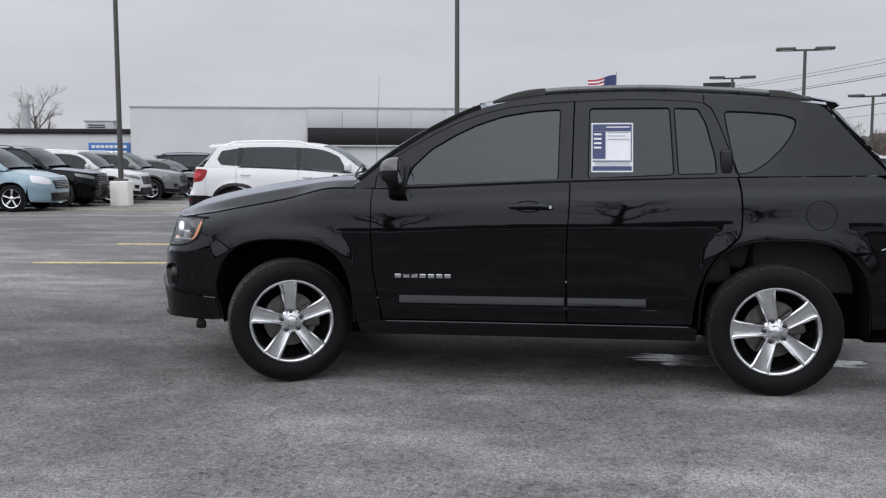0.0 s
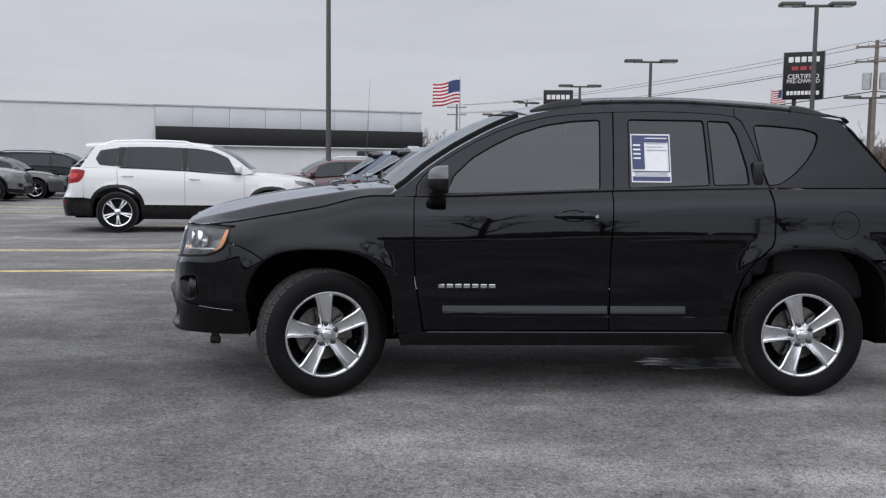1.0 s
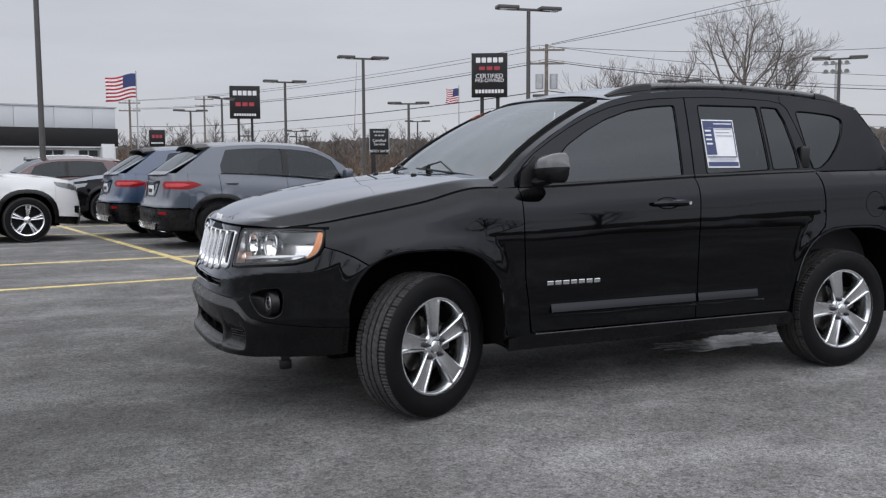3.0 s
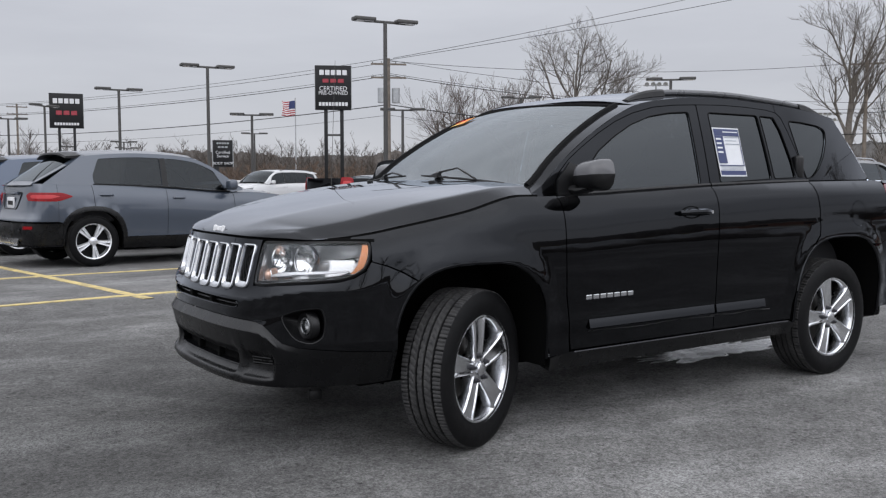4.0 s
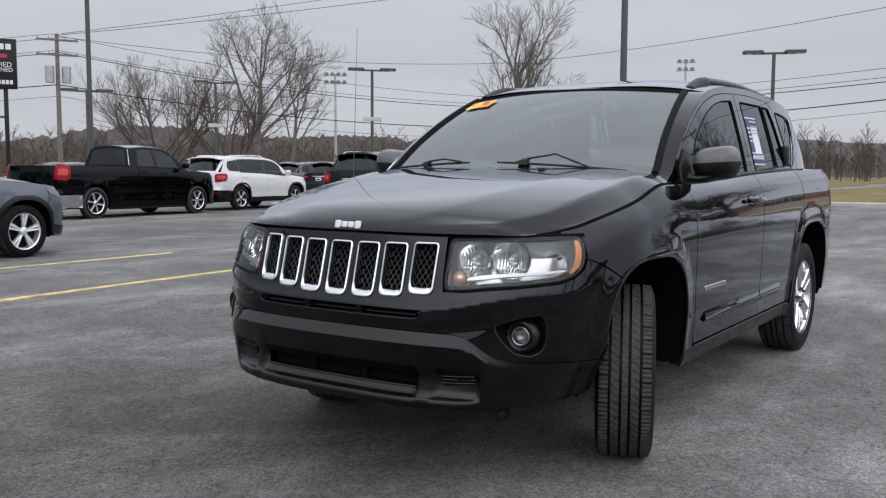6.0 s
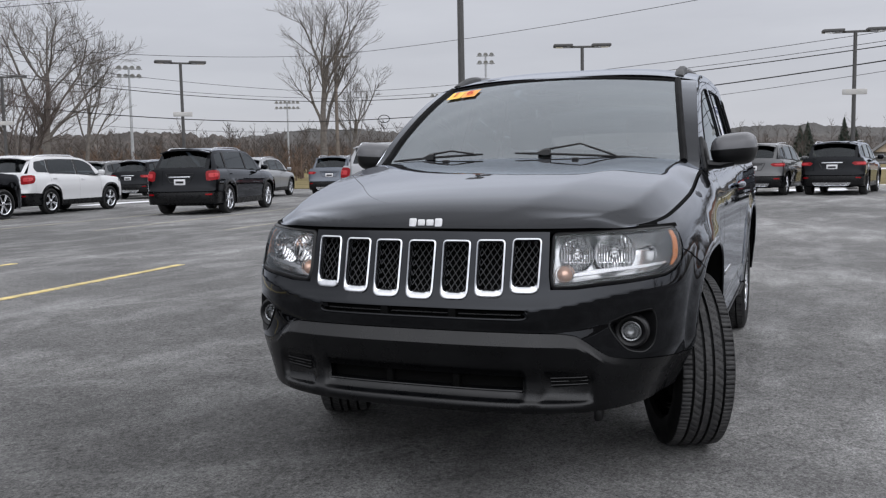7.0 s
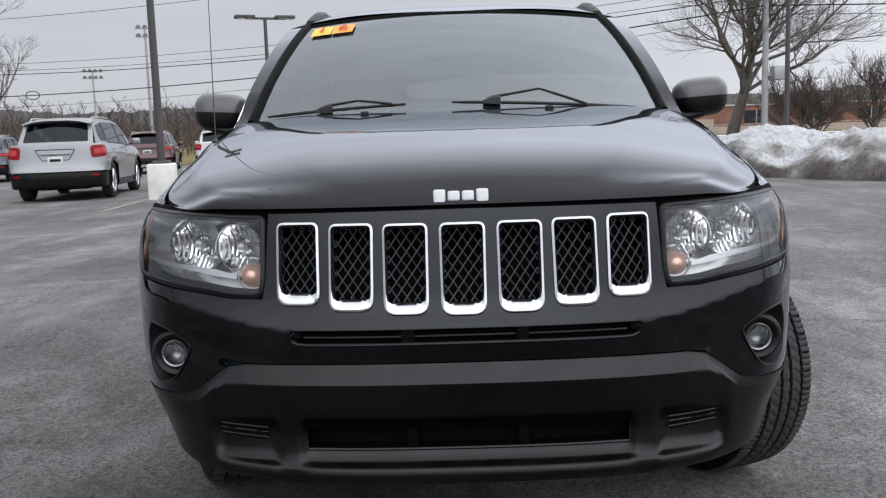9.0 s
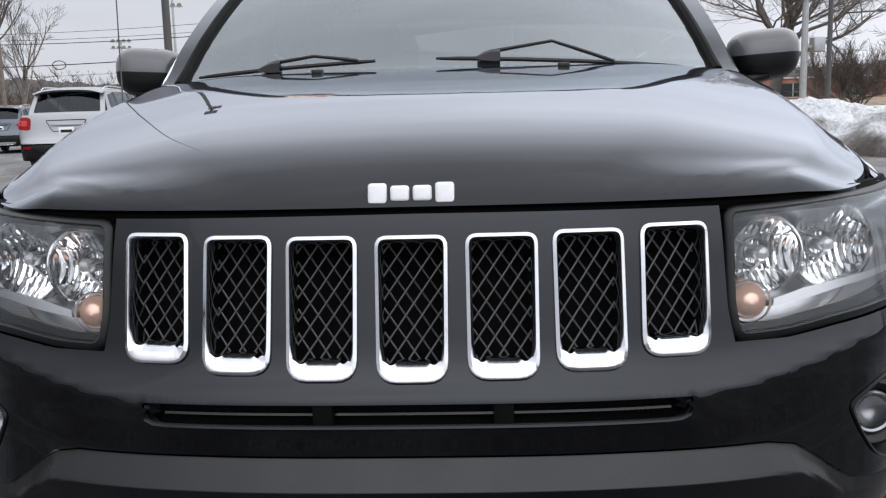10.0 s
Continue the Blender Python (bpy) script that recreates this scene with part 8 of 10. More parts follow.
    box(bm, cowl + 0.05, (xe if bed else xr - 0.35), -(w - 0.16), w - 0.16, 0.6, belt - 0.03, 0.05)
    for yy in (-0.38, 0.38):
        box(bm, 1.45, 1.60, yy - 0.24, yy + 0.24, 0.9, belt + 0.12, 0.05)
        box(bm, 1.50, 1.60, yy - 0.13, yy + 0.13, belt + 0.14, belt + 0.34, 0.04)
    part("interior", bm, M["seat"], car)
    car["wb"], car["hw"] = wb, w
    return car


def park(car, x, y, heading, axle="rear", side="right", keep=True):
    """Sets a vehicle so that the named wheel touches the ground at (x, y); heading is the way its nose points."""
    wb, hw = car["wb"], car["hw"] - 0.03
    loc = Vector((wb if axle == "rear" else 0.0, hw if side == "right" else -hw, 0))
    rot = Matrix.Rotation(radians(heading + 180), 4, "Z")
    o = Vector((x, y, 0)) - rot @ loc
    mid = o + rot @ Vector((wb / 2, 0, 0))
    car.matrix_world = Matrix.Translation((0, 0, gz(mid.x, mid.y))) @ Matrix.Translation((mid.x, mid.y, 0)) @ tilt_at(mid.x, mid.y) @ Matrix.Translation((-mid.x, -mid.y, 0)) @ Matrix.Translation(o) @ rot
    for k in ("wb", "hw"):
        del car[k]
    return car


SUV = dict(wb=2.72, fo=0.93, ro=0.98, w=0.92, H=1.66)
BIG = dict(skid=False, wb=3.02, fo=0.92, ro=1.08, w=0.985, H=1.77, belt=1.13, rise=0.07, hood=(1.02, 1.17), xw=1.15, R=0.39)
# row by the drive aisle
park(build_car("white_suv", "white compact SUV with black cladding and silver wheels, parked", "white_car", **SUV, belt=1.07, hood=(1.0, 1.11), rims="dark", tail="block", low=0.50, skid=False), -4.58, 10.80, 10)
park(build_car("blue_grey_crossover", "steel blue-grey small crossover with dark arches, parked", "steel_blue_car", wb=2.595, fo=0.87, ro=0.88, w=0.905, H=1.61, belt=1.02, rise=0.10, hood=(0.92, 1.06), xe=2.66, xt=3.30, rims="ten", R=0.345, rails=False, spoil="black"), 0.72, 8.75, 6.5)
park(build_car("navy_crossover", "navy blue small crossover parked beside a grey one", "navy_car", wb=2.595, fo=0.87, ro=0.88, w=0.905, H=1.61, belt=1.02, rise=0.10, hood=(0.92, 1.06), xe=2.66, xt=3.30, rims="ten", R=0.345, rails=False, spoil="black"), 0.25, 11.5, 7)
park(build_car("black_crossover", "glossy black crossover with chrome grille, nose to the aisle", "black_car", **SUV, rims="ten", tail="block"), -0.35, 16.6, 187, "front", "left")
park(build_car("red_hatchback", "dark red hatchback among parked cars", "red_car", wb=2.6, fo=0.9, ro=0.75, w=0.89, H=1.55, belt=0.98, rims="five", R=0.345, clad=False, rails=False), -2.6, 20.6, 187, "front", "left")
park(build_car("grey_suv", "grey SUV seen past a row of parked cars", "charcoal_car", **SUV, tail="block"), -1.5, 25.5, 5)
# row by the low building
park(build_car("light_blue_minivan", "light blue minivan parked in a row", "light_blue_car", wb=3.03, fo=0.95, ro=1.10, w=0.97, H=1.73, belt=1.02, hood=(0.90, 1.08), cowl=0.15, xw=0.98, rims="five", R=0.345, clad=False, rails=True, front="van"), -12.35, 15.75, 8, "front")
park(build_car("black_large_suv", "black large crossover with chrome trim, nose to the aisle", "black_car", wb=3.07, fo=0.95, ro=1.15, w=0.985, H=1.75, belt=1.08, hood=(0.98, 1.12), rims="five", R=0.39, clad=False), -12.55, 18.35, 8, "front")
park(build_car("white_crossover", "white crossover between dark parked cars", "white_car", **SUV, tail="block"), -12.4, 20.95, 8, "front")
park(build_car("grey_crossover", "dark grey compact SUV in a row of cars", "grey_car", **SUV, rims="ten"), -12.25, 23.5, 8, "front")
park(build_car("dark_sedan", "dark grey low sedan in a row of cars", "charcoal_car", wb=2.7, fo=0.95, ro=1.05, w=0.90, H=1.45, belt=0.93, rise=0.06, hood=(0.82, 0.97), xe=2.75, xt=3.4, rims="five", R=0.345, clad=False, rails=False), -11.9, 26.0, 8, "front")
park(build_car("black_tall_suv", "black large SUV parked by the white wall", "black_car", **{**BIG, "H": 1.70, "belt": 1.08}, rims="five", clad=False), -10.9, 29.0, 8, "front")
park(build_car("maroon_sedan", "dark car behind the pickup by the wall", "maroon_car", wb=2.7, fo=0.95, ro=1.05, w=0.90, H=1.46, belt=0.93, rise=0.06, hood=(0.82, 0.97), xe=2.75, xt=3.4, rims="five", R=0.345, clad=False, rails=False), -9.6, 31.6, 8, "front")
# rows beyond the aisle
park(build_car("black_pickup", "black pickup truck with red tail lamps, parked", "black_car", wb=3.65, fo=1.0, ro=1.2, w=1.0, H=1.88, belt=1.25, rise=0.06, hood=(1.12, 1.25), xe=2.35, rims="five", R=0.39, clad=False, front="truck", tail="tall", bed=True, doors=(0.5, 1.45, 2.2)), 10.2, 17.45, 8)
park(build_car("white_large_suv", "white large SUV with dark windows, parked beyond", "white_car", **BIG, rims="five", clad=False), 13.0, 31.8, 200, "front", "left")
park(build_car("blue_hatchback", "blue-grey hatchback beside a white SUV", "steel_blue_car", wb=2.6, fo=0.9, ro=0.8, w=0.89, H=1.52, belt=0.98, R=0.345, clad=False, rails=False), 14.8, 27.0, 190, "front", "left")
park(build_car("white_three_row_suv", "white three-row SUV with dark wheels, parked", "white_car", wb=2.86, fo=0.95, ro=1.1, w=0.96, H=1.70, belt=1.08, hood=(0.98, 1.12), rims="dark", R=0.365, tail="block"), 16.4, 18.95, 8)
park(build_car("black_three_row_suv", "black three-row SUV with silver wheels and red tail lamps", "black_car", **BIG, rims="five", tail="block"), 16.9, 13.2, 13)
park(build_car("silver_three_row_suv", "silver three-row SUV with red tail lamps, parked", "silver_car", **BIG, rims="five", tail="block"), 17.1, 7.55, 10)
park(build_car("silver_suv", "silver SUV with dark cladding in the far row", "silver_car", **SUV, rims="five"), 28.4, 19.2, 14)
park(build_car("blue_grey_suv", "blue-grey compact SUV in the far row", "steel_blue_car", **SUV, rims="ten"), 29.6, 15.9, 14)
park(build_car("black_suv", "black SUV parked in the far row", "black_car", **SUV, rims="five"), 28.0, 24.6, 10)
park(build_car("charcoal_suv", "charcoal SUV parked in the far row", "charcoal_car", **SUV, rims="five"), 28.6, 27.4, 10)
park(build_car("maroon_suv", "dark maroon SUV parked behind a light pole", "maroon_car", **SUV, rims="five"), 33.2, 11.2, 12)
park(build_car("white_suv", "white SUV parked beside a dark one", "white_car", **SUV, tail="block"), 36.0, 9.2, 12)
park(build_car("white_wagon", "white car partly hidden in the far row", "white_car", **SUV, tail="block"), 30.6, 5.6, 6)
park(build_car("dark_suv", "dark grey SUV near the lawn", "charcoal_car", **SUV, rims="five"), 26.9, -0.7, -10)
park(build_car("black_compact_suv", "black compact SUV with a chrome rear strip near the lawn", "black_car", **SUV, rims="five"), 27.0, -3.0, -10)
park(build_car("white_far_suv", "white SUV near the bare trees", "white_car", **SUV, tail="block"), 30.0, 34.0, 10)

# ---- light poles ----


def light_pole(x, y, top, turn=0.0, base=False, panel=False, single=False, r=0.065):
    g = gz(x, y)
    ob = empty("light_pole", Matrix.Translation((x, y, g)) @ Matrix.Rotation(radians(turn), 4, "Z"))
    tagged(ob, "dark steel lot light pole with two flat lamp heads" if not base else "tall dark light pole on a white concrete base", "light pole", "parking lot light poles")
    h = top - g
    z0 = 0.0
    if base:
        bm = bmesh.new()
        box(bm, -0.27, 0.27, -0.27, 0.27, -0.1, 0.72, 0.04, 3)
        part("base", bm, M["white_concrete"], ob, "white painted concrete base")
        z0 = 0.72
    bm = bmesh.new()
    box(bm, -0.17, 0.17, -0.17, 0.17, z0 - 0.02, z0 + 0.06, 0.015)
    part("base_plate", bm, M["pole_paint"], ob)
    bm = bmesh.new()
    tube(bm, [(0, 0, z0), (0, 0, h)], [r * 1.25, r], 10)
    part("pole", bm, M["pole_paint"], ob)
    bm = bmesh.new()
    box(bm, -0.75, 0.75, -0.04, 0.04, h - 0.06, h + 0.02, 0.01)
    part("arm", bm, M["pole_paint"], ob)
    for s in (-1, 1):
        bm = bmesh.new()
        box(bm, 0.38 if s > 0 else -1.12, 1.12 if s > 0 else -0.38, -0.2, 0.2, h - 0.03, h + 0.09, 0.03, 2)
        hd = part("lamp_head", bm, M["pole_paint"], ob)
        bm = bmesh.new()
        box(bm, 0.46 if s > 0 else -1.04, 1.04 if s > 0 else -0.46, -0.15, 0.15, h - 0.045, h - 0.03)
        part("lamp_glass", bm, M["white_lens"], hd)
    if panel:
        bm = bmesh.new()
        box(bm, -0.42, 0.42, -0.12, -0.05, h * 0.60, h * 0.60 + 0.20, 0.02)
        part("flood_lamp", bm, M["concrete"], ob, "pale flat lamp panel half way up")


light_pole(-1.62, 21.8, 7.3, 10)
light_pole(-11.40, 19.75, 7.3, 10, base=True)
light_pole(15.72, 6.03, 7.2, 10, base=True)
light_pole(13.3, 22.1, 6.32, -8)
light_pole(11.3, 33.2, 5.83, -5)
light_pole(10.1, 42.3, 5.55, -5)
light_pole(7.6, 58.2, 4.9, 0)
light_pole(9.0, 54.4, 5.5, 40)
light_pole(30.4, 25.0, 5.75, -45, panel=True)
light_pole(31.9, 7.0, 5.5, -68, panel=True)
light_pole(32.6, -2.8, 5.5, -80, panel=True)
light_pole(29.7, 35.0, 5.6, -35, panel=True)
light_pole(21.9, 34.8, 4.6, -30)
light_pole(28.8, 69.9, 5.05, -20)
light_pole(16.5, 41.0, 4.5, -25)
light_pole(26.0, -10.4, 6.2, -80)
light_pole(20.0, 78.0, 4.4, -10)
light_pole(23.0, 88.0, 4.2, -10)

# ---- signs ----


def pylon(name, label, cx, cy, z0, z1, wid, face, posts, rows, thick=0.4):
    """A pylon sign: box, posts and what is written on it; face is the way it looks, in degrees."""
    g = gz(cx, cy)
    m = Matrix.Translation((cx, cy, g)) @ Matrix.Rotation(radians(face + 90), 4, "Z")  # local -y looks out
    ob = empty(name, m)
    tagged(ob, label, "sign")
    bm = bmesh.new()
    box(bm, -wid / 2, wid / 2, -thick / 2, thick / 2, z0 - g, z1 - g, 0.03, 2)
    part("sign_box", bm, M["black_metal"], ob)
    bm = bmesh.new()
    t_ = 0.03
    for a in ((-wid / 2, -wid / 2 + t_), (wid / 2 - t_, wid / 2)):
        box(bm, a[0], a[1], -thick / 2 - 0.012, -thick / 2 + 0.01, z0 - g, z1 - g)
    part("sign_edge", bm, M["galv"], ob)
    for px_ in posts:
        bm = bmesh.new()
        box(bm, px_ - 0.11, px_ + 0.11, -0.1, 0.1, -0.1, z0 - g + 0.02, 0.01)
        part("post", bm, M["black_metal"], ob)
    if len(posts) > 1:
        bm = bmesh.new()
        zz = (z0 - g) * 0.72
        box(bm, posts[0], posts[-1], -0.06, 0.06, zz, zz + 0.12)
        part("cross_bar", bm, M["pole_paint"], ob)
    hgt = z1 - z0
    for kind, v, size, arg in rows:
        zz = z0 - g + hgt * v
        if kind == "text":
            text_mesh("lettering", arg, size, M["white_plastic"], ob, Matrix.Translation((0, -thick / 2 - 0.012, zz)) @ Matrix.Rotation(radians(90), 4, "X"), 0.006)
        else:
            count, width, mat = arg
            step_ = width / count
            for k in range(count):
                bm = bmesh.new()
                x = -width / 2 + step_ * (k + 0.5)
                box(bm, x - step_ * 0.39, x + step_ * 0.39, -thick / 2 - 0.02, -thick / 2 + 0.002, zz - size / 2, zz + size / 2, min(0.02, size * 0.2), 1)
                part("letter_block", bm, M[mat], ob)


M["sign_red"] = worn("sign_red", (0.30, 0.03, 0.045), 0.5, 6, 0.15, 40)
pylon("dealer_sign", "tall black pylon sign with white lettering on two posts", 23.35, 44.95, 5.28, 7.9, 2.2, -118, (-0.45, 0.5),
      [("bars", 0.84, 0.30, (5, 1.7, "white_plastic")), ("bars", 0.655, 0.22, (3, 1.35, "sign_red")), ("text", 0.475, 0.36, "CERTIFIED"), ("text", 0.375, 0.30, "PRE-OWNED"), ("bars", 0.13, 0.22, (9, 1.75, "white_plastic"))])
pylon("dealer_sign", "black pylon sign with white and red letter blocks on two posts", 15.5, 78.9, 5.5, 8.45, 2.75, -102, (-0.6, 0.6),
      [("bars", 0.78, 0.42, (5, 2.2, "white_plastic")), ("bars", 0.44, 0.36, (3, 1.8, "sign_red")), ("bars", 0.12, 0.22, (9, 2.0, "white_plastic"))])
pylon("small_sign", "small black sign with red letter blocks on a post", 8.4, 85.0, 3.1, 4.64, 1.5, -97, (0.0,), [("bars", 0.6, 0.3, (3, 1.0, "sign_red")), ("bars", 0.2, 0.14, (8, 1.1, "white_plastic"))], 0.25)
pylon("service_sign", "black service sign with small white lettering on one post", 13.65, 37.8, 1.73, 3.0, 0.98, -105, (-0.3,),
      [("bars", 0.88, 0.09, (5, 0.6, "galv")), ("bars", 0.74, 0.08, (3, 0.5, "galv")), ("text", 0.54, 0.19, "Certified"), ("text", 0.40, 0.19, "Service"), ("text", 0.13, 0.17, "BODY SHOP")], 0.2)

# ---- flags ----
M["flag_red"] = worn("flag_red", (0.35, 0.03, 0.045), 0.8, 3, 0.1, 40)
M["flag_white"] = worn("flag_white", (0.68, 0.67, 0.68), 0.8, 3, 0.06, 40)
M["flag_blue"] = worn("flag_blue", (0.035, 0.05, 0.14), 0.8, 3, 0.1, 40)


def flag(x, y, top, wid, hgt, way, droop):
    g = gz(x, y)
    ob = empty("flag_pole", Matrix.Translation((x, y, g)))
    tagged(ob, "white flagpole with a red, white and blue striped flag", "flag")
    bm = bmesh.new()
    tube(bm, [(0, 0, 0), (0, 0, top - g)], [0.09, 0.05], 8)
    lathe(bm, [(0.0005, top - g + 0.16), (0.08, top - g + 0.08), (0.0005, top - g)], 10, "z")
    part("pole", bm, M["galv"], ob)
    nx, ny = 26, 26
    d = Vector((math.cos(radians(way)), math.sin(radians(way)), 0))
    nrm = Vector((-d.y, d.x, 0))
    verts, faces, mats = [], [], []
    for j in range(ny + 1):
        for i in range(nx + 1):
            u, v = i / nx, j / ny
            wav = 0.16 * wid * u * math.sin(7.0 * u + 2.2 * v) * 0.7
            p = d * (wid * u * 0.96) + nrm * wav + Vector((0, 0, top - g - 0.25 - hgt * v - droop * u * u + 0.05 * hgt * math.sin(6 * u + 1)))
            verts.append(tuple(p))
    for j in range(ny):
        for i in range(nx):
            faces.append((j * (nx + 1) + i, j * (nx + 1) + i + 1, (j + 1) * (nx + 1) + i + 1, (j + 1) * (nx + 1) + i))
            if i < 11 and j < 14:
                mats.append(2)
            else:
                mats.append(0 if (j // 2) % 2 == 0 else 1)
    me = mesh_from("flag_cloth", verts, faces)
    for mt in ("flag_red", "flag_white", "flag_blue"):
        me.materials.append(M[mt])
    for p, k in zip(me.polygons, mats):
        p.material_index = k
    cl = link("flag_cloth", me, None, ob)
    sol = cl.modifiers.new("thickness", "SOLIDIFY")
    sol.thickness = 0.015


flag(7.0, 88.4, 10.3, 3.0, 2.3, 186, 0.5)
flag(38.5, 82.2, 9.35, 2.1, 1.5, 200, 0.1)

# ---- dealership building ----
U = Vector((math.cos(radians(14)), math.sin(radians(14)), 0))
NB = Vector((-U.y, U.x, 0))
BO = Vector((-20.0, 37.9, 0))


def bpose(u, v, z):
    p = BO + U * u + NB * v
    return Matrix.Translation((p.x, p.y, z)) @ Matrix.Rotation(radians(14), 4, "Z")


bld = empty("dealership_building", bpose(0, 0, 0))
tagged(bld, "long low white dealership building with a black fascia band", "building")


def bpart(name, u0, u1, v0, v1, z0, z1, mat, bevel=0.0, parent=None, label=""):
    bm = bmesh.new()
    box(bm, u0, u1, v0, v1, z0, z1, bevel)
    return part(name, bm, mat, parent or bld, label)


US = 8.83  # where the fascia begins
UE = 22.4
bpart("wall", 0, US, 0, 0.3, -0.4, 4.05, M["white_wall"])
bpart("parapet_cap", -0.06, US, -0.06, 0.36, 4.05, 4.12, M["galv"])
bpart("wall", 0, 0.3, 0.3, 16, -0.4, 4.05, M["white_wall"])
bpart("roof_deck", 0.3, UE, 0.3, 16, 3.6, 3.8, M["concrete"])
# upper metal panels in pieces, black band, lower wall with openings
k = 0
u = US
while u < UE - 0.01:
    w_ = min(1.78, UE - u)
    bpart("metal_panel", u + 0.006, u + w_ - 0.006, -0.12, 0.3, 3.06, 4.06, M["metal_panel"], 0.01)
    u += w_
bpart("fascia_band", US, UE + 0.05, -0.30, 0.3, 2.18, 3.06, M["black_metal"], 0.02)
bpart("soffit", US, UE, -0.28, 0.3, 2.12, 2.18, M["white_wall"])
bpart("parapet_cap", US, UE + 0.06, -0.17, 0.36, 4.06, 4.13, M["galv"])
openings = ((18.9, 20.0), (20.6, 21.6))
u = US
for a, c_ in openings:
    bpart("lower_wall", u, a, 0, 0.3, -0.4, 2.12, M["white_wall"])
    bpart("lintel", a, c_, 0.0, 0.3, 2.0, 2.12, M["white_wall"])
    bpart("sill_wall", a, c_, 0.0, 0.3, -0.4, 0.7, M["white_wall"])
    fr = bpart("window", a, c_, 0.16, 0.2, 0.7, 2.0, M["window_dark"])
    for x0, x1 in ((a, a + 0.06), (c_ - 0.06, c_), ((a + c_) / 2 - 0.03, (a + c_) / 2 + 0.03)):
        bpart("window_frame", x0, x1, 0.08, 0.16, 0.7, 2.0, M["galv"], 0, fr)
    u = c_
bpart("lower_wall", u, UE, 0, 0.3, -0.4, 2.12, M["white_wall"])
bpart("end_wall", UE - 0.3, UE, 0.3, 16, -0.4, 4.06, M["white_wall"])
bpart("entrance_pier", UE - 0.8, UE - 0.2, -0.5, -0.02, -0.4, 2.3, M["white_wall"], 0.02)
bpart("wall_lamp", 6.6, 6.95, -0.22, -0.01, 2.02, 2.2, M["galv"], 0.03)
low = empty("service_building", bpose(0, 0, 0))
tagged(low, "low white service wing with a dark roof edge and blue sign", "building")
bpart("wall", -40, -0.01, 0.4, 0.7, -0.4, 2.72, M["white_wall"], 0, low)
bpart("roof_edge", -40, -0.01, 0.25, 0.8, 2.72, 2.98, M["black_metal"], 0.02, low)
bpart("roof_deck", -40, -0.01, 0.8, 14, 2.5, 2.62, M["concrete"], 0, low)
ds = bpart("direction_sign", -2.15, -0.12, 0.30, 0.38, 1.62, 2.28, material("sign_blue", (0.03, 0.12, 0.34), 0.5), 0.01, low, "blue direction sign")
for z in (1.80, 2.08):
    for q in range(8):
        bpart("letter_block", -2.0 + q * 0.22, -2.0 + q * 0.22 + 0.17, 0.285, 0.302, z - 0.07, z + 0.07, M["white_plastic"], 0, ds)
bpart("wall_lamp", -10.2, -9.8, 0.18, 0.41, 2.45, 2.62, M["black_metal"], 0.03, low)
hv = empty("rooftop_unit", bpose(-2.6, 5.0, 2.6))
tagged(hv, "grey rooftop air handling unit with louvres", "air handler")
bpart("casing", -0.75, 0.75, -0.6, 0.6, 0.1, 0.92, M["galv"], 0.03, hv)
bpart("hood", -0.85, 0.85, -0.68, 0.68, 0.92, 1.0, M["galv"], 0.02, hv)
for q in range(5):
    bpart("louvre", -0.6, 0.3, -0.63, -0.59, 0.22 + q * 0.12, 0.28 + q * 0.12, M["black_metal"], 0, hv)
bpart("curb", -0.65, 0.65, -0.5, 0.5, -0.1, 0.1, M["black_metal"], 0, hv)
vp = empty("vent_stack", bpose(-6.0, 3.0, 2.6))
tagged(vp, "grey metal vent stack on the roof", "vent")
bm = bmesh.new()
tube(bm, [(0, 0, -0.05), (0, 0, 1.6)], 0.24, 12)
tube(bm, [(0, 0, 1.6), (0, 0, 1.75)], 0.30, 12)
part("stack", bm, M["galv"], vp)
for uu in (3.0, 5.6):
    v1_ = empty("roof_vent", bpose(uu, 6.0, 3.8))
    tagged(v1_, "small roof vent behind the parapet", "vent")
    bpart("cap", -0.2, 0.2, -0.2, 0.2, 0, 0.7 if uu > 4 else 0.6, M["galv"], 0.05, v1_)

# ---- trees ----


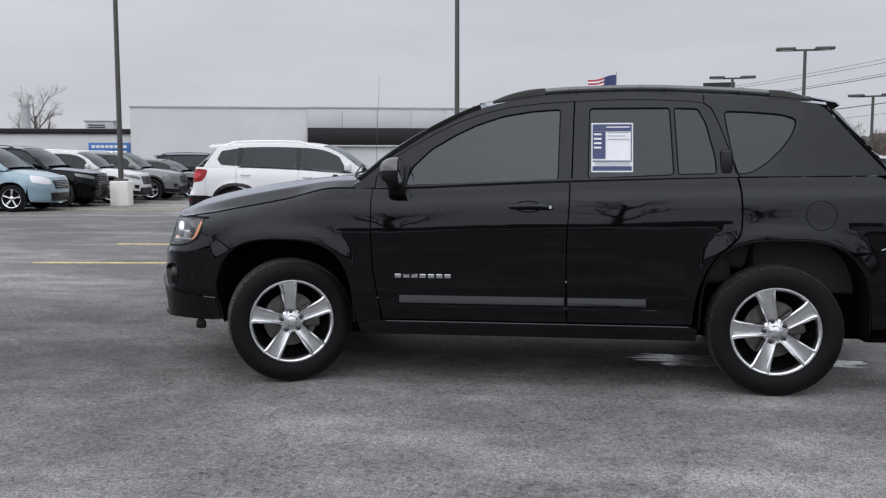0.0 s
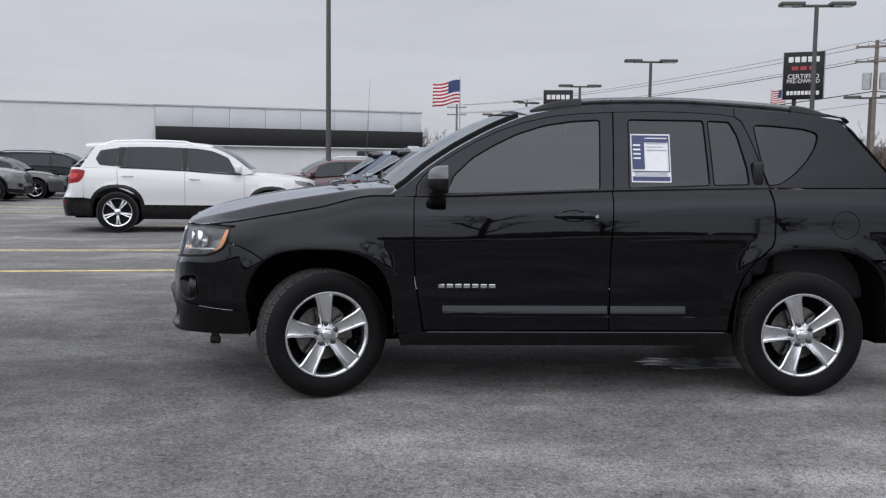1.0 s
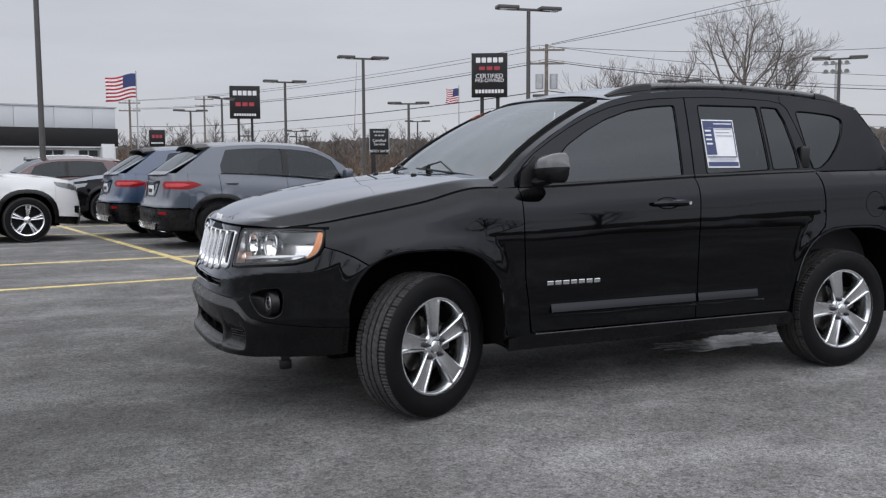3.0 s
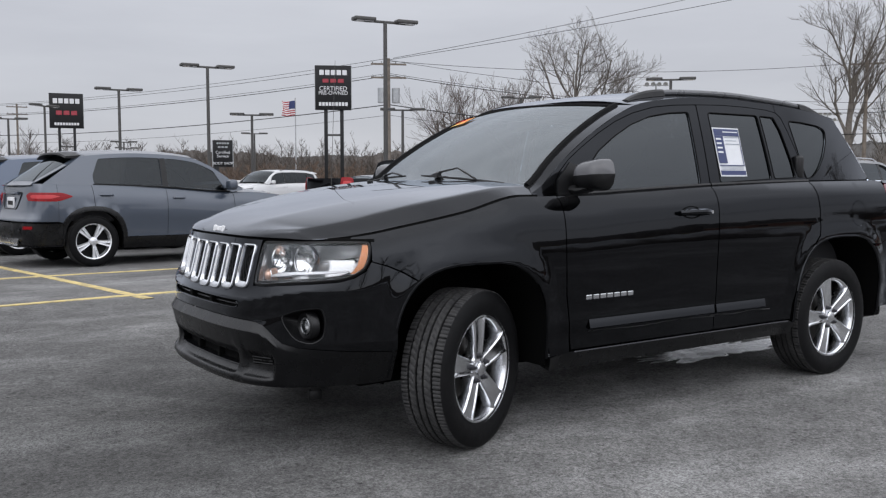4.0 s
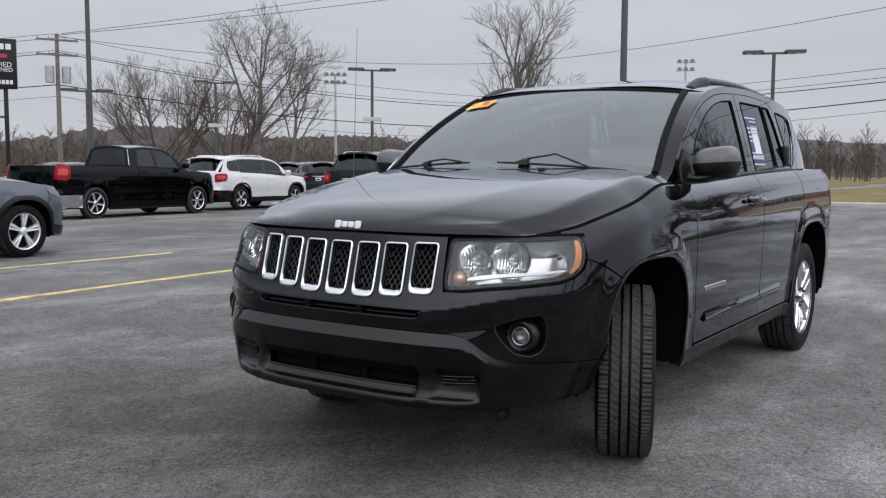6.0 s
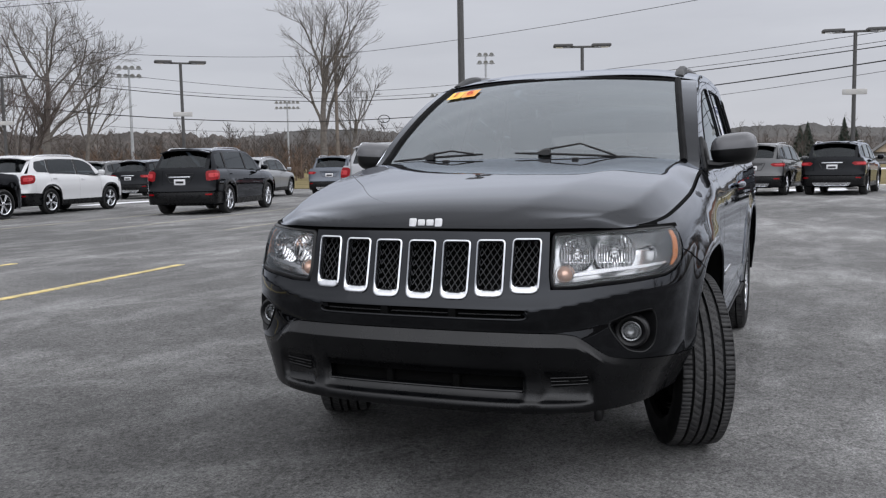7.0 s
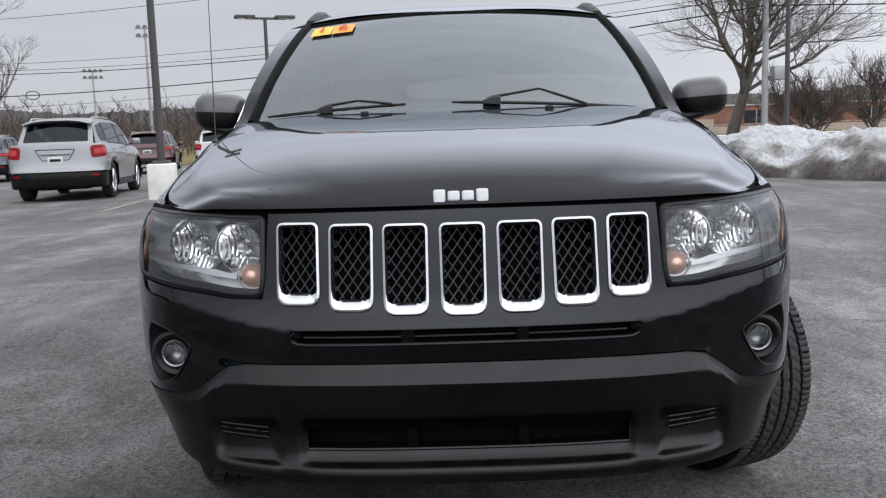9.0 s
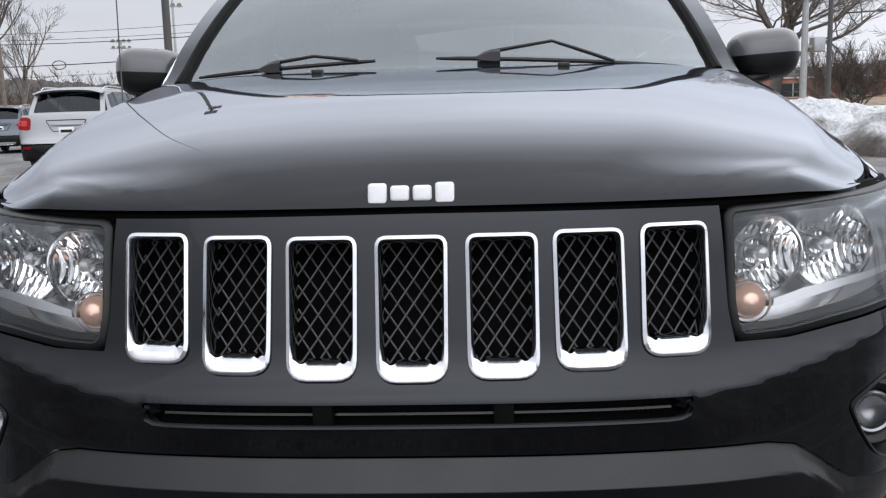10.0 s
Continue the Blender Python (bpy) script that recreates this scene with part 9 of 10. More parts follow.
def tree(x, y, h, seed, mat="bark", spread=0.55, limbs=7, levels=4, fork=0.25, r0=None, twist=0.35, name="bare_tree", label="tall leafless tree with fine bare branches", kids=5, thick=1.0, lean=0.0, up=0.25, tall=0.66, fan=None, reach=None, leader=False):
    """A leafless tree: a tapered trunk that forks into limbs, branches and twigs."""
    rnd = random.Random(seed)
    g = gz(x, y)
    ob = empty(name, Matrix.Translation((x, y, g - 0.05)))
    tagged(ob, label, "tree")
    big, fine = ([], []), ([], [])
    r0 = r0 or h * 0.017

    def limb(p, d, ln, r, level):
        segs = 5 if level < 2 else 3
        sides = 8 if level == 0 else (5 if level < 3 else 3)
        store = big if level < 2 else fine
        pts, rs = [p.copy()], [r]
        q, dd = p.copy(), d.copy()
        for k in range(segs):
            jit = Vector((rnd.uniform(-1, 1), rnd.uniform(-1, 1), rnd.uniform(-0.6, 0.9))) * twist * (0.22 if level == 0 else 0.42)
            dd = (dd + jit + Vector((0, 0, up * 0.25 * (level > 0)))).normalized()
            q = q + dd * (ln / segs)
            pts.append(q.copy())
            rs.append(max(r * (1 - (k + 1) / segs * (0.55 if level < levels else 0.9)), 0.004 * thick))
        verts, faces = store
        side = dd.cross(Vector((0.3, 0.2, 1))).normalized()
        base = len(verts)
        for i, (pp, rr) in enumerate(zip(pts, rs)):
            dir_ = (pts[min(i + 1, segs)] - pts[max(i - 1, 0)]).normalized()
            side = (side - dir_ * side.dot(dir_)).normalized()
            upv = dir_.cross(side)
            for s_ in range(sides):
                a = 2 * math.pi * s_ / sides
                verts.append(tuple(pp + side * (rr * math.cos(a)) + upv * (rr * math.sin(a))))
        for i in range(segs):
            for s_ in range(sides):
                faces.append((base + i * sides + s_, base + i * sides + (s_ + 1) % sides, base + (i + 1) * sides + (s_ + 1) % sides, base + (i + 1) * sides + s_))
        if level >= levels:
            return
        n = limbs if level == 0 else kids + rnd.randint(-1, 1)
        for k in range(n):
            t = fork + (1 - fork) * (k + rnd.uniform(0.1, 0.9)) / n if level == 0 else 0.25 + 0.75 * (k + rnd.uniform(0.1, 0.9)) / n
            i = min(int(t * segs), segs - 1)
            f = t * segs - i
            pp = pts[i].lerp(pts[i + 1], f)
            rr = rs[i] * (1 - f) + rs[i + 1] * f
            dir_ = (pts[i + 1] - pts[i]).normalized()
            az = rnd.uniform(0, 2 * math.pi) if level else 2 * math.pi * k * 0.381 + rnd.uniform(-0.4, 0.4)
            perp = Vector((math.cos(az), math.sin(az), 0))
            perp = (perp - dir_ * perp.dot(dir_))
            perp = perp.normalized() if perp.length > 0.1 else Vector((1, 0, 0))
            ang = (fan if fan and level == 0 else spread) * rnd.uniform(0.6, 1.35)
            nd = (dir_ * math.cos(ang) + perp * math.sin(ang)).normalized()
            nl = h * reach * rnd.uniform(0.75, 1.1) * (1.1 - 0.25 * t) if reach and level == 0 else ln * rnd.uniform(0.42, 0.66) * (1.15 - 0.4 * t)
            limb(pp, nd, nl, rr * rnd.uniform(0.45, 0.62), level + 1)
        if level == 0 and leader:  # the trunk runs out into a leader
            limb(pts[-1], dd, h * reach * 0.85, rs[-1] * 0.95, 1)

    limb(Vector((0, 0, 0)), Vector((lean, 0, 1)).normalized(), h * tall, r0, 0)
    me = mesh_from("trunk", *big)
    link("trunk", me, M[mat], ob)
    me = mesh_from("crown", *fine)
    link("crown", me, M["twig"] if mat == "bark" else M[mat], ob)
    return ob


tree(36.9, 48.5, 11.0, 3, "bark", 0.62, 8, 4, 0.22, 0.34, label="wide leafless tree with many low forked limbs", kids=6, up=0.45, tall=0.24, fan=0.75, reach=0.62, thick=2.2, twist=0.5)
tree(39.5, 44.5, 9.6, 5, "bark", 0.62, 8, 4, 0.22, 0.28, label="leafless tree with dense fine twigs", kids=6, up=0.45, tall=0.24, fan=0.75, reach=0.62, thick=2.2, twist=0.5)
tree(47.5, 50.0, 16.8, 8, "bark_light", 0.7, 8, 4, 0.4, 0.32, label="tall leafless tree with two rising trunks", kids=6, up=0.22, tall=0.5, fan=0.7, reach=0.42, thick=2.2, twist=0.5)
tree(48.9, 48.4, 12.5, 12, "bark_light", 0.6, 7, 4, 0.4, 0.2, label="leaning leafless tree with spare branches", kids=5, lean=0.28, up=0.3, tall=0.5, fan=0.6, reach=0.4, thick=2.2, twist=0.5)
tree(60.5, 34.4, 16.5, 21, "bark_light", 0.62, 8, 4, 0.35, 0.34, label="tall pale leafless tree with upright branches", kids=6, up=0.30, tall=0.56, fan=0.52, reach=0.38, thick=2.2, twist=0.5)
tree(62.5, 33.0, 10.4, 23, "bark_light", 0.6, 7, 4, 0.4, 0.2, label="small pale leafless tree with spare branches", kids=5, lean=0.2, up=0.3, tall=0.5, fan=0.6, reach=0.4, thick=2.2, twist=0.5)
tree(44.8, -14.3, 13.5, 31, "bark_light", 0.70, 11, 4, 0.42, 0.36, label="broad leafless tree with a stout pale trunk", kids=8, up=0.20, tall=0.38, fan=1.0, reach=0.47, thick=1.3, twist=0.75, leader=True)
tree(42.2, -16.9, 4.6, 41, "bark", 0.7, 12, 3, 0.06, 0.10, name="bare_shrub", label="rounded leafless shrub with dense upright twigs", kids=11, up=0.35, tall=0.3, fan=0.95, reach=0.55, thick=2.0)
tree(43.4, -18.2, 4.3, 42, "bark", 0.7, 12, 3, 0.06, 0.10, name="bare_shrub", label="rounded leafless shrub with dense upright twigs", kids=11, up=0.35, tall=0.3, fan=0.95, reach=0.55, thick=2.0)
tree(47.5, -23.0, 6.2, 43, "bark", 0.75, 12, 3, 0.12, 0.16, name="small_tree", label="round-headed small leafless tree with reddish twigs", kids=11, up=0.3, tall=0.4, fan=0.9, reach=0.45, thick=2.0)
tree(47.0, -26.5, 6.2, 44, "bark", 0.75, 12, 3, 0.12, 0.16, name="small_tree", label="round-headed small leafless tree with reddish twigs", kids=11, up=0.3, tall=0.4, fan=0.9, reach=0.45, thick=2.0)
tree(-39.0, 60.5, 7.6, 51, "bark", 0.6, 9, 4, 0.12, 0.2, label="leafless tree rising behind the low roof", kids=5)
tree(-31.0, 66.0, 5.6, 52, "bark", 0.6, 9, 3, 0.12, 0.2, label="leafless tree behind the rooftop unit", kids=5)
# behind the camera: they are mirrored in the doors
for k, (x, y, h) in enumerate(((4.0, -38, 17), (12.5, -48, 11), (-7, -42, 12), (22, -45, 11), (-18, -44, 12), (34, -52, 12), (-32, -40, 11))):
    tree(x, y, h, 70 + k, "bark", 0.6, 8, 3, 0.15, 0.3, label="leafless tree mirrored in the car's doors", kids=6, thick=2.0)


# ---- woods, hills ----
def far_ring(name, label, rad, a0, a1, hgt, rough, seed, mat, depth=30.0, swell=None):
    """A wooded rise: a long bank whose crest is ragged with tree tops."""
    bm = bmesh.new()
    n = int((a1 - a0) * 14)
    jag = random.Random(seed)
    rows = []
    for k in range(n + 1):
        a = radians(a0 + (a1 - a0) * k / n)
        h = hgt * (0.78 + 0.45 * noise.noise(Vector((a * 5, seed, 0)))) + rough * 0.8 * noise.noise(Vector((a * 60, seed, 2))) + rough * 0.5 * noise.noise(Vector((a * 220, seed, 5))) + rough * jag.uniform(-0.10, 0.12)
        if swell:  # the rise is higher over one stretch
            h *= 1 + swell[0] * math.exp(-((math.degrees(a) - swell[1]) / swell[2]) ** 2)
        c, s = math.cos(a), math.sin(a)
        rr = rad * (1 + 0.05 * noise.noise(Vector((a * 3, seed, 7))))
        col = []
        for q in range(6):
            t = q / 5
            bulge = 1.6 * noise.noise(Vector((a * 70, t * 6, seed))) + jag.uniform(-0.5, 0.5)
            col.append(bm.verts.new(((rr + depth * t + bulge) * c, (rr + depth * t + bulge) * s, -1.2 + (h + 1.2) * t ** 0.7)))
        rows.append(col)
    for r0, r1 in zip(rows, rows[1:]):
        for q in range(5):
            bm.faces.new((r0[q], r1[q], r1[q + 1], r0[q + 1]))
    tagged(part(name, bm, mat, None, angle=180), label, "woods", kind="structure")


M["woods"] = worn("bare_woods", (0.062, 0.052, 0.045), 0.95, 0.10, 0.45, 0.9, 0.8, dist=0.5)
n, l, b = nodes_of(M["woods"])
wv = noise_node(n, l, 0.55, 6, 0.75, stretch=(1.0, 1.0, 0.12))
pv = b.inputs["Base Color"].links[0].from_socket
l.new(mix_color(n, l, 1.0, pv, ramp(n, l, wv.outputs["Fac"], [(0.32, 0.35), (0.5, 0.9), (0.68, 1.7)]).outputs[0], "MULTIPLY"), b.inputs["Base Color"])
M["hill_woods"] = worn("hill_woods", (0.060, 0.056, 0.052), 0.95, 0.05, 0.5, 0.6, 0.8, dist=0.5)
far_ring("backdrop_woods", "distant rise covered with bare brown woods", 235, -70, 150, 7.6, 1.0, 3, M["woods"], swell=(0.75, 54, 24))
far_ring("backdrop_hill", "far wooded hill of bare grey-brown trees", 330, -60, 110, 16.5, 1.3, 9, M["hill_woods"], 60, swell=(-0.4, 75, 28))
far_ring("backdrop_woods_behind", "bare woods behind the parking lot", 120, 150, 290, 7.5, 1.0, 13, M["woods"])


def thicket(name, label, spots, seed, mat, hmin, hmax, sprigs=16):
    """Many far bare trees, each a stem with a fan of twigs, as one mass."""
    rnd = random.Random(seed)
    verts, faces = [], []

    def blade(p, q, r):
        d = (q - p)
        s = Vector((-d.y, d.x, 0))
        s = s.normalized() * r if s.length > 1e-6 else Vector((r, 0, 0))
        s2 = d.cross(s).normalized() * r
        b_ = len(verts)
        for o in (s, s2 * 0.87 - s * 0.5, -s2 * 0.87 - s * 0.5):
            verts.append(tuple(p + o))
        verts.append(tuple(q))
        faces.extend(((b_, b_ + 1, b_ + 3), (b_ + 1, b_ + 2, b_ + 3), (b_ + 2, b_, b_ + 3)))

    for x, y in spots:
        g = gz(x, y) - 0.1
        h = rnd.uniform(hmin, hmax)
        base = Vector((x, y, g))
        topv = base + Vector((rnd.uniform(-0.4, 0.4), rnd.uniform(-0.4, 0.4), h))
        blade(base, topv, 0.10)
        for k in range(sprigs):
            t = rnd.uniform(0.15, 0.9)
            p = base.lerp(topv, t)
            a = rnd.uniform(0, 2 * math.pi)
            ln = h * rnd.uniform(0.2, 0.42) * (1.1 - 0.6 * t)
            q = p + Vector((math.cos(a) * ln * 0.7, math.sin(a) * ln * 0.7, ln * rnd.uniform(0.5, 1.0)))
            blade(p, q, 0.05)
            for j in range(3):
                p2 = p.lerp(q, rnd.uniform(0.3, 0.9))
                a2 = rnd.uniform(0, 2 * math.pi)
                l2 = ln * 0.45
                blade(p2, p2 + Vector((math.cos(a2) * l2 * 0.6, math.sin(a2) * l2 * 0.6, l2 * 0.8)), 0.03)
    me = mesh_from(name, verts, faces, smooth=False)
    tagged(link(name, me, mat), label, "woods", kind="stuff")


M["far_twig"] = worn("far_twigs", (0.075, 0.062, 0.055), 0.95, 0.3, 0.4, 6)
rw = random.Random(17)
spots = []
for k in range(1300):
    a = radians(rw.uniform(8, 100))
    r_ = rw.uniform(125, 205)
    spots.append((r_ * math.cos(a), r_ * math.sin(a)))
thicket("bare_woods", "dense bare brown woods beyond the lot", spots, 5, M["far_twig"], 3.6, 8.2, 20)
spots = []
for k in range(260):
    a = radians(rw.uniform(-45, 10))
    r_ = rw.uniform(180, 240)
    spots.append((r_ * math.cos(a), r_ * math.sin(a)))
thicket("bare_woods", "bare woods on the rise behind the lawn", spots, 6, M["far_twig"], 5.0, 9.0)
M["brush"] = worn("brown_brush", (0.12, 0.082, 0.060), 0.95, 0.3, 0.35, 3)
spots = []
for k in range(700):
    a = radians(rw.uniform(16, 96))
    r_ = rw.uniform(72, 92)
    spots.append((r_ * math.cos(a), r_ * math.sin(a)))
thicket("roadside_brush", "low reddish-brown brush at the edge of the woods", spots, 8, M["brush"], 1.6, 3.4, 14)


def evergreen(x, y, h, wid, seed, label="dark green conical evergreen tree"):
    rnd = random.Random(seed)
    g = gz(x, y)
    ob = empty("evergreen", Matrix.Translation((x, y, g)))
    tagged(ob, label, "tree")
    bm = bmesh.new()
    tube(bm, [(0, 0, 0), (0, 0, h)], [0.14, 0.02], 6)
    part("trunk", bm, M["bark"], ob)
    verts, faces = [], []
    for k in range(900):
        t = rnd.random() ** 0.8
        z = h * (0.06 + 0.94 * t)
        rad = wid * 0.5 * (1 - t) ** 0.9 * rnd.uniform(0.7, 1.1) + 0.08
        a = rnd.uniform(0, 2 * math.pi)
        c, s = math.cos(a), math.sin(a)
        p0 = Vector((c * rad * 0.15, s * rad * 0.15, z + 0.1))
        p1 = Vector((c * rad, s * rad, z - rad * 0.25))
        sd = Vector((-s, c, 0)) * (0.10 + 0.10 * rad)
        b_ = len(verts)
        verts += [tuple(p0), tuple(p0.lerp(p1, 0.6) + sd), tuple(p1), tuple(p0.lerp(p1, 0.6) - sd)]
        faces += [(b_, b_ + 1, b_ + 2), (b_, b_ + 2, b_ + 3)]
    link("crown", mesh_from("crown", verts, faces, smooth=False), M["needle"], ob)


evergreen(95.6, -12.8, 5.0, 4.2, 3)
for k in range(5):
    evergreen(205 + 6 * (k % 3), 0 - 4.5 * k + 3 * (k % 2), 7.5 + (k % 3), 6, 60 + k, "dark pine on the distant rise")

# ---- poles and wires ----


def utility_pole(x, y, top, turn, arms=((0.4, 2.4), (1.3, 2.4)), cans=False, mat="wood", r=0.14):
    g = gz(x, y)
    ob = empty("utility_pole", Matrix.Translation((x, y, g)) @ Matrix.Rotation(radians(turn), 4, "Z"))
    tagged(ob, "weathered wooden utility pole with cross-arms" + (" and transformers" if cans else ""), "utility pole")
    h = top - g
    bm = bmesh.new()
    tube(bm, [(0, 0, 0), (0, 0, h)], [r * 1.2, r * 0.8], 9)
    part("pole", bm, M[mat], ob)
    for dz, ln in arms:
        bm = bmesh.new()
        box(bm, -ln / 2, ln / 2, -0.16, -0.06, h - dz - 0.06, h - dz + 0.06)
        arm = part("cross_arm", bm, M["wood"], ob)
        for u_ in (-0.45, -0.2, 0.2, 0.45):
            bm = bmesh.new()
            lathe(bm, [(0.0005, h - dz + 0.22), (0.04, h - dz + 0.2), (0.05, h - dz + 0.14), (0.03, h - dz + 0.06)], 8, "z")
            part("insulator", bm, M["galv"], arm, "", Matrix.Translation((u_ * ln, -0.1, 0)))
    if cans:
        for s in (-1, 1):
            bm = bmesh.new()
            tube(bm, [(s * 0.48, -0.1, h - 3.0), (s * 0.48, -0.1, h - 2.0)], 0.27, 12)
            part("transformer", bm, M["galv"], ob, "grey transformer can")
    return ob


utility_pole(29.9, 49.4, 9.3, -25, cans=True)
utility_pole(61.0, 33.6, 9.8, -60, ((0.3, 2.2),))
utility_pole(40.8, -14.7, 11.0, -85, ((0.4, 2.4), (3.4, 1.2)), mat="galv")
utility_pole(8.0, 108.0, 9.0, -8)
utility_pole(18.5, 120.0, 10.5, -8)
utility_pole(1.5, 128.0, 9.0, -8)
utility_pole(30.0, -70.0, 11.0, -85)
bx = empty("meter_box", Matrix.Translation((40.8, -14.9, gz(40.8, -14.7))))
tagged(bx, "grey metal box strapped to the pale pole", "box")
bpart("casing", -0.35, 0.35, -0.62, -0.12, 3.1, 3.75, M["galv"], 0.03, bx)
bpart("strap", -0.12, 0.12, -0.3, 0.25, 3.3, 3.4, M["galv"], 0.0, bx)


def wire(a, c_, sag, r=0.014, name="overhead_wire"):
    bm = bmesh.new()
    a, c_ = Vector(a), Vector(c_)
    tube(bm, [a.lerp(c_, k / 16) - Vector((0, 0, 4 * sag * (k / 16) * (1 - k / 16))) for k in range(17)], r, 4)
    tagged(part(name, bm, M["black_metal"]), "thin black overhead cable between utility poles", "cable", "overhead cables")


P0, P1, P2, P3, P4 = (8, 108), (29.9, 49.4), (61, 33.6), (40.8, -14.7), (30, -70)
for z1_, z2_, z3_, off, sag, rr in ((9.2, 9.7, 10.7, 0.9, 0.7, 0.016), (9.15, 6.65, 7.6, -0.9, 0.7, 0.014), (8.3, 6.25, 7.1, 0.0, 0.75, 0.014), (8.2, 6.0, 6.85, 0.4, 0.75, 0.024), (6.2, 4.45, 6.4, 0.0, 0.75, 0.030), (5.5, 3.7, 6.0, 0.1, 0.8, 0.012)):
    p0_, p1_ = (P0[0] + off * 0.9, P0[1], z1_ - 0.3), (P1[0] + off * 0.8, P1[1] + off * 0.5, z1_)
    p2_, p3_ = (P2[0] + off * 0.4, P2[1] + off * 0.8, z2_), (P3[0] + off * 0.2, P3[1] + off * 0.9, z3_)
    wire(p0_, p1_, sag, rr)
    wire(p1_, p2_, sag, rr)
    wire(p2_, p3_, sag, rr)
    wire(p3_, (P4[0], P4[1] + off, z3_ + 0.1), sag, rr)
# high wires that pass over the lot
wire((P1[0], P1[1], 9.2), (75, 4.0, 21.0), 1.0, 0.016)
wire((30.5, 49.8, 9.4), (84, 10.0, 25.0), 1.0, 0.016)
bm = bmesh.new()
ring_tube(bm, [(0.42 * math.cos(2 * math.pi * k / 20) * 0.46, 0.42 * math.cos(2 * math.pi * k / 20) * -0.89, 0.28 * math.sin(2 * math.pi * k / 20)) for k in range(20)], 0.03, 5)
tagged(part("cable_loop", bm, M["black_metal"], None, "", Matrix.Translation((58.8, 28.4, 4.37))), "coil of spare cable hung on the wire", "cable")


def stadium_light(x, y, top, turn, across=4):
    g = gz(x, y)
    ob = empty("stadium_light", Matrix.Translation((x, y, g)) @ Matrix.Rotation(radians(turn), 4, "Z"))
    tagged(ob, "slender sports field light mast with clustered floodlights", "floodlight", "sports field masts")
    h = top - g
    bm = bmesh.new()
    tube(bm, [(0, 0, 0), (0, 0, h)], [0.16, 0.09], 8)
    part("mast", bm, M["galv"], ob)
    for r_ in (0, 1):
        bm = bmesh.new()
        box(bm, -across * 0.3, across * 0.3, -0.05, 0.05, h - 0.2 - r_ * 0.75, h - 0.12 - r_ * 0.75)
        part("bar", bm, M["galv"], ob)
        for k in range(across):
            bm = bmesh.new()
            x0 = (k - (across - 1) / 2) * 0.58
            lathe(bm, [(0.0005, 0.18), (0.12, 0.14), (0.22, 0.0), (0.21, -0.04), (0.0005, 0.0)], 10, "z")
            part("floodlight", bm, M["galv"], ob, "", Matrix.Translation((x0, -0.15, h - 0.05 - r_ * 0.75)) @ Matrix.Rotation(radians(-70), 4, "X"))


stadium_light(64.7, 57.2, 10.3, -45)
stadium_light(107.3, 66.3, 9.7, -60, 6)
stadium_light(81.4, 28.0, 11.4, -70, 3)
stadium_light(102.5, 41.4, 9.3, -65, 4)

# ---- far buildings beyond the lawn ----
school = empty("brick_building", Matrix.Translation((93, -18, gz(93, -18))))
tagged(school, "low red brick school building with tan lower walls", "building")


def hpart(name, x0, x1, y0, y1, z0, z1, mat, parent, bevel=0.0, label=""):
    bm = bmesh.new()
    box(bm, x0, x1, y0, y1, z0, z1, bevel)
    return part(name, bm, mat, parent, label)


hpart("wall", 0, 12, -9.0, -0.8, 1.7, 3.45, M["brick"], school)
hpart("lower_wall", -0.05, 12, -9.0, -0.8, -0.2, 1.7, M["tan_wall"], school)
hpart("wall", 1, 12, -60, -9.0, 0.9, 3.0, M["brick"], school)
hpart("lower_wall", 0.95, 12, -60, -9.0, -0.2, 0.9, M["tan_wall"], school)
hpart("roof_edge", -0.15, 12.2, -9.15, -0.65, 3.45, 3.62, M["concrete"], school)
hpart("roof_edge", 0.85, 12.2, -60, -9.15, 3.0, 3.15, M["concrete"], school)
for y in (-7.6, -5.2):
    wdw = hpart("window", -0.08, 0.1, y, y + 1.7, 1.9, 3.0, M["window_dark"], school)
    for q in (y, y + 0.82, y + 1.62):
        hpart("window_frame", -0.14, -0.08, q, q + 0.08, 1.9, 3.0, M["galv"], wdw)
for k in range(7):
    wdw = hpart("window", 0.9, 1.05, -15 - 6 * k, -12.5 - 6 * k, 1.2, 2.5, M["window_dark"], school)
    hpart("window_frame", 0.84, 0.9, -13.8 - 6 * k, -13.7 - 6 * k, 1.2, 2.5, M["galv"], wdw)
house = empty("small_house", Matrix.Translation((118, -10.9, gz(118, -10.9))))
tagged(house, "small tan gabled house beyond a fence", "house")
hpart("wall", 0, 7, -2.2, 2.2, -0.1, 1.55, M["roofing"], house)
bm = bmesh.new()
prism(bm, [(-2.2, 1.45), (2.2, 1.45), (0.0, 3.05)], 0.0, 7, lambda x, y, z: (y, x, z))
part("gable", bm, M["tan_wall"], house)
for s in (-1, 1):
    bm = bmesh.new()
    pts = [(0, 3.05), (0, 3.2), (s * 2.75, 1.22), (s * 2.7, 1.1)]
    prism(bm, pts, -0.4, 7.3, lambda x, y, z: (y, x, z))
    part("roof", bm, M["roofing"], house)
hpart("attic_vent", -0.04, 0.02, -0.28, 0.28, 2.15, 2.5, M["roofing"], house)
fence = empty("chain_fence", Matrix.Translation((81.5, 0, gz(81.5, -20))))
tagged(fence, "grey chain-link fence along the far edge of the lawn", "fence")
for k in range(24):
    bm = bmesh.new()
    tube(bm, [(0, 6 - 3 * k, -0.1), (0, 6 - 3 * k, 1.1)], 0.035, 6)
    part("post", bm, M["galv"], fence)
for z in (0.12, 0.6, 1.08):
    bm = bmesh.new()
    tube(bm, [(0, 6, z), (0, -63, z)], 0.025, 5)
    part("rail", bm, M["galv"], fence)

